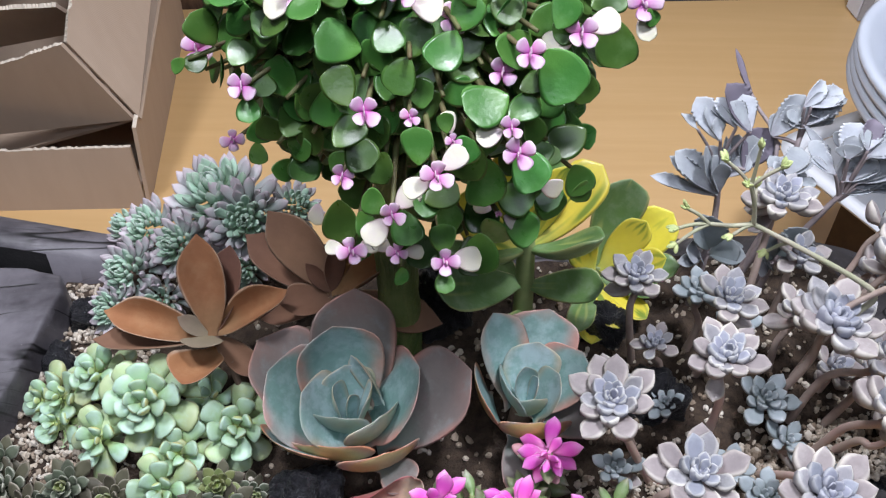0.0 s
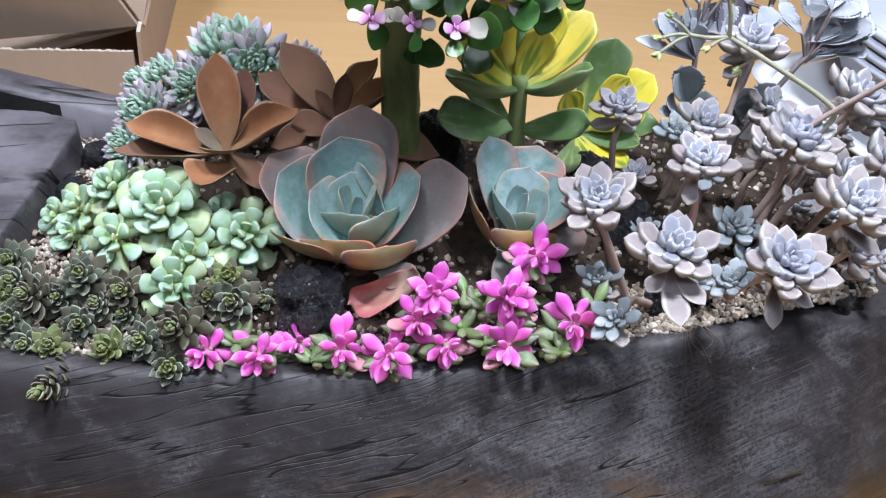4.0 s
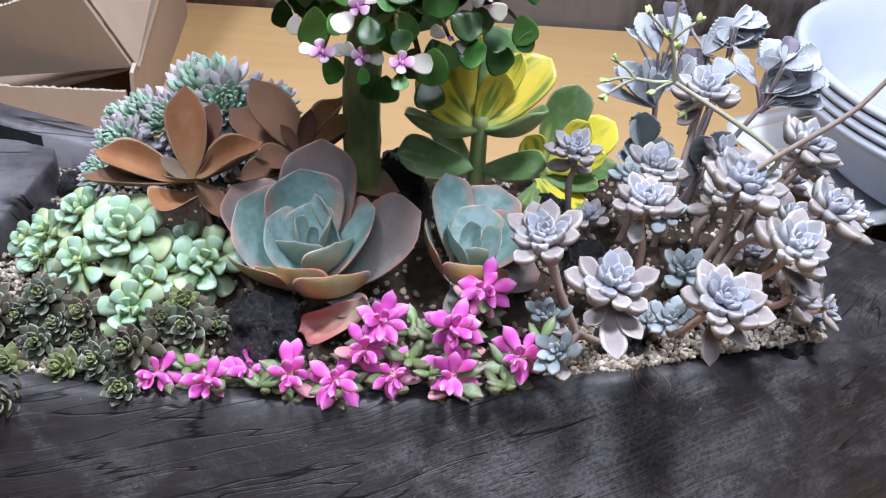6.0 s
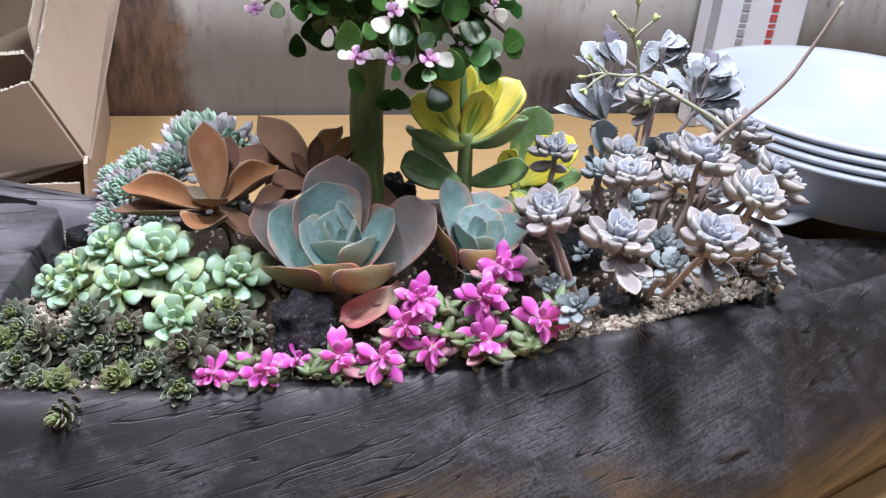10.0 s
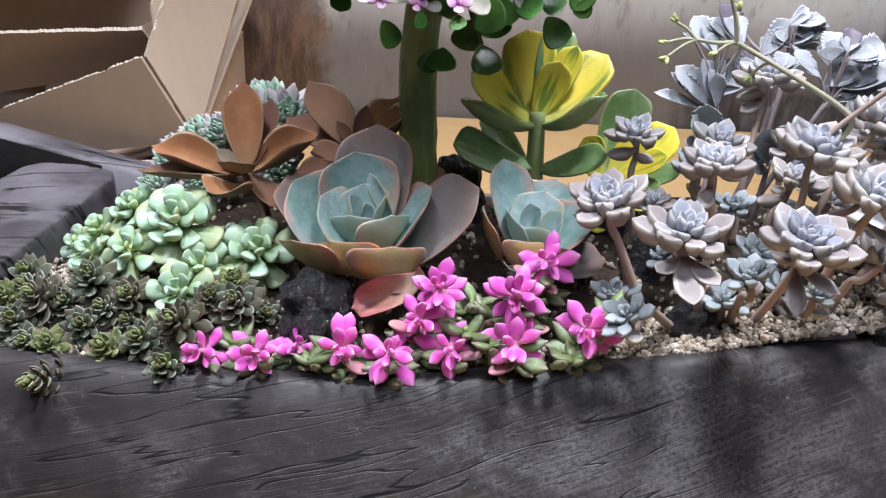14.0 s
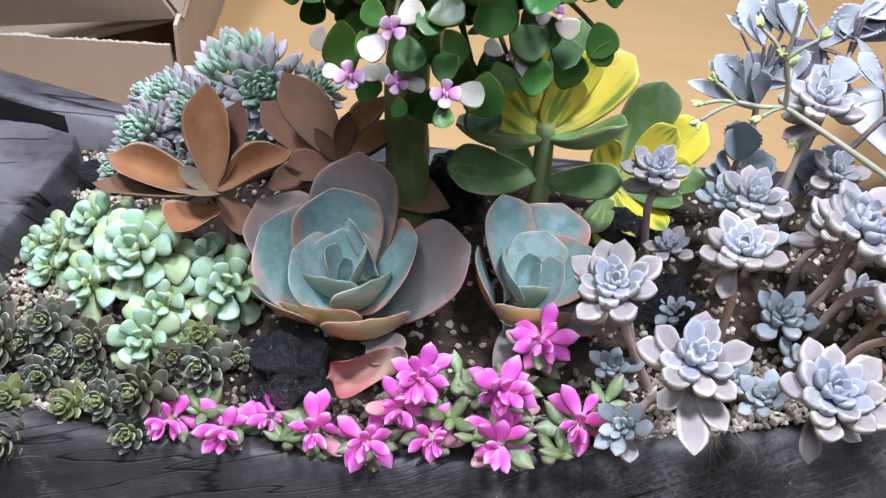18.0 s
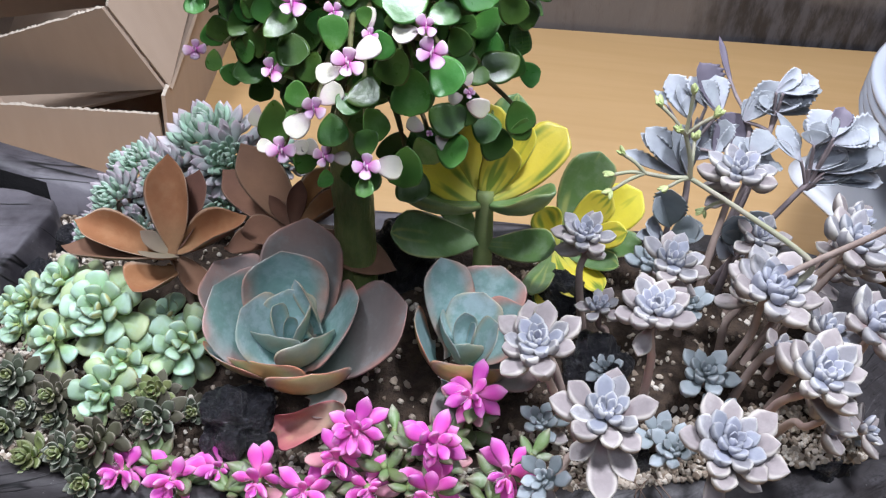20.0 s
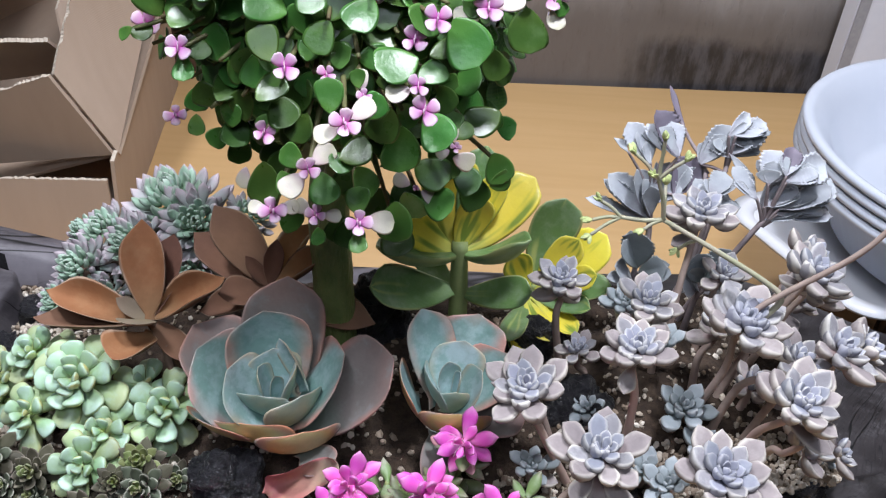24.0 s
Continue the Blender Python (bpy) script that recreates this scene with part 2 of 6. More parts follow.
# paler green patches paint a sheen onto these glossy leaves
M_BUSH = leaf_material("glossy_green_leaf", (0.085, 0.19, 0.035), (0.05, 0.14, 0.026), (0.07, 0.17, 0.034), (0.2, 0.36, 0.11), 0.3, (0.7, 1.0), (0.88, 1.0), 0.55, 0.6, 0.45, 0.25, (0.11, 0.22, 0.075), (0.5, 0.72), 0.0, ((0.1, 0.2, 0.055), (0.15, 0.26, 0.1)))
M_WHITE = leaf_material("cream_white_leaf", (0.62, 0.48, 0.5), (0.64, 0.6, 0.5), (0.66, 0.64, 0.47), (0.66, 0.46, 0.52), 0.42, (0.6, 1.0), (0.85, 1.0), 0.4, 0.2, 0.4, 0.15, (0.6, 0.52, 0.5), (0.5, 0.7), 0.1)
M_PINK = leaf_material("pink_budding_leaf", (0.5, 0.09, 0.38), (0.62, 0.33, 0.54), (0.7, 0.52, 0.63), (0.72, 0.52, 0.64), 0.42, (0.5, 0.95), (0.9, 1.0), 0.3, 0.3, 0.4, 0.15, None, (0, 1), 0.1)
M_BACK = leaf_material("blue_green_purple_leaf", (0.23, 0.38, 0.22), (0.35, 0.5, 0.38), (0.46, 0.54, 0.47), (0.56, 0.5, 0.5), 0.55, (0.75, 1.05), (0.8, 1.0), 0.4, 0.4, 0.3, 0.2, (0.36, 0.48, 0.48), (0.5, 0.8))
M_BACK_OUT = leaf_material("purplish_outer_leaf", (0.27, 0.34, 0.29), (0.39, 0.4, 0.4), (0.49, 0.41, 0.45), (0.56, 0.44, 0.48), 0.6, (0.5, 1.0), (0.75, 1.0), 0.5, 0.4, 0.3, 0.2)


def plain(name, color, color2, scale, rough=0.6, bump=0.3, dist=0.001, stretch=(1, 1, 1), spec=0.4, lo=0.3, hi=0.7, detail=5.0):
    s = Nodes(name)
    f = s.noise(scale, detail, s.place(stretch), 0.6)
    fine = s.noise(scale * 6, 3.0, s.place(stretch))
    c = s.mix(s.ramp(f, lo, hi), color, color2)
    c = s.mix(s.math("MULTIPLY", fine, 0.35), c, color2)
    s.bump(s.math("ADD", f, s.math("MULTIPLY", fine, 0.4)), bump, dist)
    return s.done(c, rough, spec)


M_STEM = plain("pale_fleshy_stem", (0.3, 0.22, 0.19), (0.45, 0.35, 0.3), 60, 0.75)
M_STEM_PINK = plain("pink_fleshy_stem", (0.56, 0.36, 0.33), (0.52, 0.41, 0.34), 60, 0.6)
M_STEM_BROWN = plain("brown_woody_stem", (0.16, 0.1, 0.07), (0.24, 0.17, 0.13), 120, 0.8)
M_STEM_GREY = plain("grey_purple_stem", (0.2, 0.16, 0.17), (0.3, 0.25, 0.25), 100, 0.7)
M_TRUNK = plain("green_mottled_trunk", (0.06, 0.135, 0.028), (0.25, 0.3, 0.11), 55, 0.4, 1.0, 0.004, (1, 1, 0.35))
M_TWIG = plain("reddish_twig", (0.1, 0.06, 0.03), (0.12, 0.14, 0.05), 100, 0.6)
M_GREEN_STEM = plain("green_stem", (0.2, 0.27, 0.1), (0.28, 0.33, 0.14), 90, 0.5)
M_STALK = plain("pale_green_stalk", (0.34, 0.37, 0.22), (0.42, 0.38, 0.3), 90, 0.55)
M_BUD = plain("yellow_green_bud", (0.36, 0.44, 0.18), (0.52, 0.56, 0.26), 200, 0.55)
M_ROCK = plain("black_lava_stone", (0.007, 0.007, 0.009), (0.042, 0.042, 0.05), 230, 0.28, 1.0, 0.009, spec=0.8)
M_SOIL = plain("dark_potting_soil", (0.022, 0.014, 0.01), (0.075, 0.05, 0.034), 150, 0.95, 1.0, 0.004)
M_DISH = plain("white_glazed_dish", (0.49, 0.53, 0.61), (0.54, 0.575, 0.65), 8, 0.25, 0.02, 0.0005)
M_TRAY = plain("white_plastic_tray", (0.6, 0.61, 0.64), (0.66, 0.67, 0.7), 10, 0.3, 0.05, 0.0005)
M_BASE = plain("dark_brown_box", (0.05, 0.03, 0.02), (0.08, 0.05, 0.03), 40, 0.7)
M_CARTON_WHITE = plain("white_carton", (0.68, 0.7, 0.78), (0.74, 0.76, 0.83), 20, 0.5, 0.1)
M_PRINT = plain("dark_red_print", (0.45, 0.06, 0.07), (0.5, 0.1, 0.1), 200, 0.6)
M_PRINT_GREY = plain("grey_print", (0.3, 0.3, 0.33), (0.36, 0.36, 0.38), 200, 0.6)
M_ROOM = plain("grey_room_paint", (0.13, 0.13, 0.13), (0.17, 0.167, 0.165), 3, 0.8)
M_METAL = plain("grey_metal_leg", (0.2, 0.2, 0.2), (0.26, 0.26, 0.26), 20, 0.4)


def gravel_material():
    s = Nodes("mixed_gravel")
    r = s.add("ShaderNodeNewGeometry").outputs["Random Per Island"]
    c = s.mix(s.ramp(r, 0.0, 0.5), (0.24, 0.18, 0.13), (0.48, 0.41, 0.33))
    c = s.mix(s.ramp(r, 0.5, 1.0), c, (0.68, 0.62, 0.54))
    soil = s.ramp(s.noise(28.0, 4.0, s.place()), 0.46, 0.66)
    c = s.mix(s.math("MULTIPLY", soil, 0.5), c, s.mix(r, (0.07, 0.045, 0.03), (0.26, 0.19, 0.13)))
    s.bump(s.noise(900.0, 3.0, s.place()), 0.4, 0.0006)
    return s.done(c, 0.8, 0.3)


def charred_material(name="charred_wood", block=False):
    s = Nodes(name)
    sep = s.add("ShaderNodeSeparateXYZ")
    s.put(s.add("ShaderNodeNewGeometry").outputs["Position"], sep.inputs[0])
    # the grain runs along the log, rising a little to one end, and wanders
    down = s.math("ADD", sep.outputs[2], s.math("MULTIPLY", sep.outputs[1], 0.6))
    down = s.math("SUBTRACT", down, s.math("ADD", s.math("MULTIPLY", sep.outputs[0], 0.33), s.math("MULTIPLY", s.math("MAXIMUM", sep.outputs[0], 0.0), 0.16)))
    if block:
        down = s.math("SUBTRACT", s.math("ADD", sep.outputs[1], s.math("MULTIPLY", sep.outputs[2], 0.6)), s.math("MULTIPLY", sep.outputs[0], 0.14))
    down = s.math("ADD", down, s.math("MULTIPLY", s.math("SUBTRACT", s.noise(7.0, 3.0, s.place()), 0.5), 0.012 if block else 0.009))

    def along(a, b, shift=0.0):
        m = s.add("ShaderNodeCombineXYZ")
        s.val(m.inputs[0], s.math("MULTIPLY", sep.outputs[0], a))
        s.val(m.inputs[1], s.math("ADD", s.math("MULTIPLY", sep.outputs[1], a), shift))
        s.val(m.inputs[2], s.math("MULTIPLY", down, b))
        return m.outputs[0]

    def lines(a, b, shift, width):
        """Thin wandering lines along the grain that come and go."""
        n = s.noise(1.0, 2.0, along(a, b, shift), 0.5)
        return s.math("SUBTRACT", 1.0, s.ramp(s.math("ABSOLUTE", s.math("SUBTRACT", n, 0.5)), 0.0, width))

    grain = s.noise(1.0, 5.0, along(9.0, 190.0), 0.65)
    fine = s.noise(1.0, 4.0, along(40.0, 900.0, 3.0), 0.65)
    grit = s.noise(420.0, 4.0, s.place(), 0.7)
    cloud = s.noise(15.0, 5.0, s.place(), 0.6)
    smudge = s.noise(34.0, 5.0, s.place((0.6, 1, 1)), 0.62, 0.5)
    where = s.ramp(s.noise(11.0, 2.0, s.place()), 0.46, 0.58)
    if block:
        crack = s.math("MULTIPLY", lines(4.5, 34.0, 31.0, 0.026), s.ramp(s.noise(14.0, 2.0, s.place()), 0.4, 0.46))
        crack = s.math("MAXIMUM", crack, s.math("MULTIPLY", lines(9.0, 90.0, 43.0, 0.02), s.math("MULTIPLY", where, 0.5)))
        c = s.mix(s.ramp(cloud, 0.36, 0.66), (0.042, 0.037, 0.043), (0.15, 0.138, 0.155))
        c = s.mix(s.math("MULTIPLY", s.ramp(smudge, 0.46, 0.7), 0.5), c, (0.17, 0.16, 0.175))
        c = s.mix(s.math("MULTIPLY", s.ramp(grain, 0.4, 0.75), 0.3), c, (0.12, 0.115, 0.125))
    else:
        crack = s.math("MULTIPLY", lines(5.5, 60.0, 11.0, 0.013), s.ramp(s.noise(7.0, 2.0, s.place()), 0.47, 0.54))
        crack = s.math("MAXIMUM", crack, s.math("MULTIPLY", lines(13.0, 170.0, 23.0, 0.018), s.math("MULTIPLY", where, 0.5)))
        c = s.mix(s.ramp(grain, 0.3, 0.72), (0.0185, 0.0152, 0.0158), (0.03, 0.0256, 0.0265))
        c = s.mix(s.math("MULTIPLY", s.ramp(cloud, 0.42, 0.68), 0.7), c, (0.054, 0.0475, 0.05))
        # rubbed grey where the char is thin, plus a lit sheen painted on the front
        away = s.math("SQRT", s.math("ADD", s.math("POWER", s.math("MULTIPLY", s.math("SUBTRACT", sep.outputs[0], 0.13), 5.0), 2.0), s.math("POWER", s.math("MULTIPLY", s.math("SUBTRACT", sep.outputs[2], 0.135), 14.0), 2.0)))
        painted_sheen = s.math("SUBTRACT", 1.0, s.ramp(s.math("ADD", away, s.math("MULTIPLY", s.math("SUBTRACT", smudge, 0.5), 3.0)), 0.1, 1.0))
        rub_and_sheen = s.math("MAXIMUM", painted_sheen, s.math("MULTIPLY", s.ramp(smudge, 0.5, 0.72), 0.6))
        c = s.mix(s.math("MULTIPLY", rub_and_sheen, s.math("MULTIPLY", s.ramp(s.math("ADD", s.math("MULTIPLY", fine, 0.45), s.math("MULTIPLY", grit, 0.55)), 0.38, 0.6), 0.75)), c, (0.17, 0.162, 0.17))
        scratch = s.ramp(s.noise(1.0, 2.0, along(24.0, 640.0, 29.0), 0.5), 0.64, 0.72)
        c = s.mix(s.math("MULTIPLY", s.math("MULTIPLY", scratch, s.ramp(smudge, 0.44, 0.58)), 0.35), c, (0.2, 0.19, 0.195))
        low = s.ramp(s.math("ADD", s.math("MULTIPLY", sep.outputs[2], -1.0), s.math("MULTIPLY", s.math("SUBTRACT", s.noise(7.0, 4.0, s.place(), 0.6), 0.5), 0.13)), -0.118, -0.07)
        brown = s.mix(s.ramp(s.noise(1.0, 4.0, along(6.0, 60.0, 41.0), 0.6), 0.36, 0.66), (0.045, 0.027, 0.017), (0.21, 0.115, 0.05))
        # char stays black round the two knots
        for kx, kz, kr in ((0.222, 0.108, 0.042), (0.096, 0.102, 0.034)):
            d = s.math("SQRT", s.math("ADD", s.math("POWER", s.math("SUBTRACT", sep.outputs[0], kx), 2.0), s.math("POWER", s.math("MULTIPLY", s.math("SUBTRACT", sep.outputs[2], kz), 1.5), 2.0)))
            d = s.math("ADD", d, s.math("MULTIPLY", s.math("SUBTRACT", smudge, 0.5), 0.06))
            low = s.math("MULTIPLY", low, s.ramp(d, kr * 0.7, kr * 1.15))
        c = s.mix(s.math("MULTIPLY", low, 0.85), c, brown)
    speck = s.ramp(s.noise(300.0, 2.0, s.place()), 0.74, 0.78)
    c = s.mix(s.math("MULTIPLY", speck, 0.5), c, (0.36, 0.34, 0.33))
    c = s.mix(crack, c, (0.003, 0.003, 0.003))
    s.bump(s.math("SUBTRACT", s.math("ADD", s.math("MULTIPLY", cloud, 0.25), s.math("ADD", s.math("MULTIPLY", grain, 0.05), s.math("ADD", s.math("MULTIPLY", fine, 0.14), s.math("MULTIPLY", grit, 0.08)))), s.math("MULTIPLY", crack, 0.3)), 0.5, 0.002)
    return s.done(c, s.math("ADD", 0.38, s.math("MULTIPLY", smudge, 0.22)), 0.45)


def table_material():
    s = Nodes("varnished_table_wood")
    g = s.noise(5.0, 6.0, s.place((0.6, 9, 9)), 0.6, 0.4)
    b = s.noise(2.0, 2.0, s.place((0.6, 4, 4)))
    c = s.mix(s.ramp(g, 0.3, 0.75), (0.535, 0.337, 0.148), (0.585, 0.378, 0.178))
    c = s.mix(s.math("MULTIPLY", b, 0.35), c, (0.56, 0.35, 0.16))
    s.bump(g, 0.06, 0.001)
    return s.done(c, 0.38, 0.45)


def wall_material():
    s = Nodes("stained_hazy_panel")
    sep = s.add("ShaderNodeSeparateXYZ")
    s.put(s.add("ShaderNodeNewGeometry").outputs["Position"], sep.inputs[0])
    n1 = s.noise(5.0, 5.0, s.place((1, 1, 0.7)), 0.6, 0.3)
    drip = s.noise(26.0, 6.0, s.place((1.8, 1, 0.45)), 0.7)
    # reflections painted into the colour: dark by the table, pale haze further up
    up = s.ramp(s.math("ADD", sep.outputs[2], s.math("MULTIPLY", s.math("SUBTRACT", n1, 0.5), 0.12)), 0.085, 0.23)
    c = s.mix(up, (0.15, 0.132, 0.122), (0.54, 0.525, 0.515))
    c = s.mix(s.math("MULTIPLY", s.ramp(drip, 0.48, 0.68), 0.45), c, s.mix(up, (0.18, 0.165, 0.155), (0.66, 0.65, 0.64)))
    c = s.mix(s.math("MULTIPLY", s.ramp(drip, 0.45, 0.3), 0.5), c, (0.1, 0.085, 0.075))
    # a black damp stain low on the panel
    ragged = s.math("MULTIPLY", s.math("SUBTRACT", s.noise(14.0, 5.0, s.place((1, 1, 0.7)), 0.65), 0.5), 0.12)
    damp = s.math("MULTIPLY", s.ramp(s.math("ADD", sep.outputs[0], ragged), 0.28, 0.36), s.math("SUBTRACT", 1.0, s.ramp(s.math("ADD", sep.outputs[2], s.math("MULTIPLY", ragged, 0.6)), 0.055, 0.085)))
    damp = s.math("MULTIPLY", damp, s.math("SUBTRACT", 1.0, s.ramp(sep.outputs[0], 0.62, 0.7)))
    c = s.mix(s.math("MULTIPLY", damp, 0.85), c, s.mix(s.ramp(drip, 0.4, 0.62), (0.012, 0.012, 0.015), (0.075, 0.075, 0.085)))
    high = s.ramp(sep.outputs[2], 0.15, 0.24)
    # a brown rust stain with a ragged outline
    side = s.math("ADD", sep.outputs[0], s.math("MULTIPLY", s.math("SUBTRACT", s.noise(9.0, 5.0, s.place(), 0.65, 0.4), 0.5), 0.28))
    rust = s.math("MULTIPLY", s.ramp(side, -0.48, -0.4), s.math("SUBTRACT", 1.0, s.ramp(side, -0.27, -0.19)))
    c = s.mix(s.math("MULTIPLY", rust, 0.9), c, s.mix(s.ramp(drip, 0.35, 0.65), (0.04, 0.02, 0.012), (0.16, 0.085, 0.05)))
    drops = s.ramp(s.noise(130.0, 3.0, s.place((1, 1, 0.45)), 0.6), 0.6, 0.68)
    c = s.mix(s.math("MULTIPLY", s.math("MULTIPLY", drops, high), 0.34), c, (0.62, 0.6, 0.58))
    pits = s.ramp(s.noise(95.0, 3.0, s.place((1, 1, 0.6)), 0.6), 0.6, 0.68)
    c = s.mix(s.math("MULTIPLY", s.math("MULTIPLY", pits, high), 0.6), c, (0.06, 0.052, 0.047))
    s.bump(s.math("ADD", drip, drops), 0.3, 0.002)
    return s.done(c, s.math("ADD", 0.25, s.math("MULTIPLY", drip, 0.3)), 0.5)


def card_material():
    s = Nodes("brown_cardboard")
    f = s.noise(60.0, 4.0, s.place((1, 1, 0.2)))
    b = s.noise(5.0, 3.0, s.place())
    c = s.mix(f, (0.41, 0.31, 0.235), (0.49, 0.38, 0.295))
    c = s.mix(s.math("MULTIPLY", b, 0.4), c, (0.36, 0.28, 0.22))
    s.bump(f, 0.1, 0.0006)
    return s.done(c, 0.8, 0.25)


M_BLOCK = charred_material("charred_block", True)
# char of the hollow, with its unlit depth painted in as black
M_CHAR_SHADE = plain("char_hollow_shade", (0.003, 0.003, 0.003), (0.008, 0.0075, 0.008), 60, 0.85, 0.4, 0.002, spec=0.15)
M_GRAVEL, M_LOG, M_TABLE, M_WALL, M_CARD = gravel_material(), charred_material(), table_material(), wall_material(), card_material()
M_TORN = plain("torn_cardboard_edge", (0.5, 0.42, 0.33), (0.62, 0.55, 0.46), 300, 0.9)


# ---- mesh helpers ----
def smooth(me):
    me.polygons.foreach_set("use_smooth", [True] * len(me.polygons))
    return me


def mesh_of(name, verts, faces, material, shade=True):
    me = bpy.data.meshes.new(name)
    me.from_pydata([tuple(v) for v in verts], [], faces)
    me.materials.append(material)
    me.update()
    return smooth(me) if shade else me


def part(name, bm, material, parent, label=""):
    me = bpy.data.meshes.new(name)
    bm.to_mesh(me)
    bm.free()
    me.materials.append(material)
    return child(name, me, parent, None, label)


def child(name, me, parent, m=None, label=""):
    ob = new(name, me)
    ob.parent = parent
    if m is not None:
        ob.matrix_basis = m
    return tagged(ob, label)


def thing(name, m, label, category, group="", kind=""):
    ob = new(name)
    ob.empty_display_size = 0.01
    ob.matrix_basis = m if isinstance(m, Matrix) else Matrix.Translation(m)
    return tagged(ob, label, category, group, kind)


def box_bm(x0, x1, y0, y1, z0, z1, bevel=0.0):
    bm = bmesh.new()
    bmesh.ops.create_cube(bm, size=1, matrix=Matrix.Translation(((x0 + x1) / 2, (y0 + y1) / 2, (z0 + z1) / 2)) @ Matrix.Diagonal((x1 - x0, y1 - y0, z1 - z0, 1)))
    if bevel:
        bmesh.ops.bevel(bm, geom=bm.edges[:], offset=bevel, segments=2, affect="EDGES")
    return bm


def shape(a, b, neck=0.15, tip=0.0):
    """A leaf's outline: widest at a / (a + b); small b is a blunt end; tip: how blunt its point is."""
    top = a / (a + b)
    peak = top ** a * (1 - top) ** b
    def outline_at(u):
        w = max(neck * (1 - u) ** 2, u ** a * max(0.0, 1 - u) ** b / peak)
        if tip:
            k = tip * (1 - u) + 0.01
            w = 1 / (w ** -6 + k ** -6) ** (1 / 6) if w > 1e-4 else w
        return w
    return outline_at


def leaf_mesh(name, material, width, thick, outline, cup=0.2, curl=0.15, teeth=0, point=0.0, seed=0, n=12, m=10, wave=0.0, keel=0.0):
    """A fleshy leaf one unit long along +Y, face up along +Z, with its own uv: along and edge."""
    rng = random.Random(seed)
    ph, ph2 = rng.uniform(0, 6.3), rng.uniform(0, 6.3)
    verts, uvs, faces = [], [], []
    steps = n if not teeth else teeth * 4
    for i in range(steps + 1):
        u = (1 - math.cos(math.pi * i / steps)) / 2 if not teeth else i / steps
        u = min(max(u, 0.003), 0.997)
        w = width * outline(u) / 2
        if teeth and u > 0.3:
            w *= 1 + 0.11 * (1 - (i % 4) / 2.0 if i % 4 < 3 else 0) * min(1, (u - 0.3) * 4)
        if point:
            w = max(w, point * max(0.0, (1.0 - u)) * 0.8)
        t = thick * max(0.25, math.sin(math.pi * min(1, 0.18 + u * 0.82)) ** 0.5) / 2
        t = min(t, w * 0.98 + 0.002)
        for j in range(m):
            a = 2 * math.pi * j / m
            ca, sa = math.cos(a), math.sin(a)
            x = w * ca
            z = t * sa * (0.75 if sa > 0 else 1.0)
            z += cup * (2 * x / width) ** 2 * width / 2 + curl * (u * u - u)
            z += wave * math.sin(u * 9 + ph + (2 if ca > 0 else 0)) * abs(ca) ** 2 * width
            if sa < 0:
                z -= keel * width * (1 - abs(ca)) * math.sin(math.pi * u)
            verts.append((x + 0.03 * width * math.sin(u * 4 + ph2), u, z))
            uvs.append((u, abs(ca) if sa > -1e-6 else 2 - abs(ca)))
    for i in range(steps):
        for j in range(m):
            k = (j + 1) % m
            faces.append((i * m + j, i * m + k, (i + 1) * m + k, (i + 1) * m + j))
    faces.append(tuple(range(m))[::-1])
    faces.append(tuple(steps * m + j for j in range(m)))
    me = mesh_of(name, verts, faces, material)
    layer = me.uv_layers.new(name="UVMap")
    for lp in me.loops:
        layer.data[lp.index].uv = uvs[lp.vertex_index]
    me.flip_normals()
    return me


def variants(name, material, count=3, **kw):
    out = []
    for i in range(count):
        k = dict(kw)
        k["cup"] = kw.get("cup", 0.2) * (0.7 + 0.3 * i)
        k["curl"] = kw.get("curl", 0.15) * (0.6 + 0.4 * i)
        k["seed"] = i * 7 + len(name)
        out.append(leaf_mesh(name, material, **k))
    return out


def basis(origin, along, face, sx=1.0, sy=1.0, sz=1.0):
    y = Vector(along).normalized()
    x = y.cross(Vector(face))
    x = x.normalized() if x.length > 1e-6 else y.orthogonal().normalized()
    z = x.cross(y)
    m = Matrix((x * sx, y * sy, z * sz)).transposed().to_4x4()
    m.translation = origin
    return m


def leaf_to(parent, me, base, tip, face, width=1.0, thick=1.0, name="leaf", label=""):
    """A leaf from base to tip, its upper side turned to face; width and thick scale it."""
    base, tip = Vector(base), Vector(tip)
    d = (tip - base).length
    m = parent.matrix_basis.inverted() @ basis(base, tip - base, face, d * width, d, d * thick)
    return child(name, me, parent, m, label)


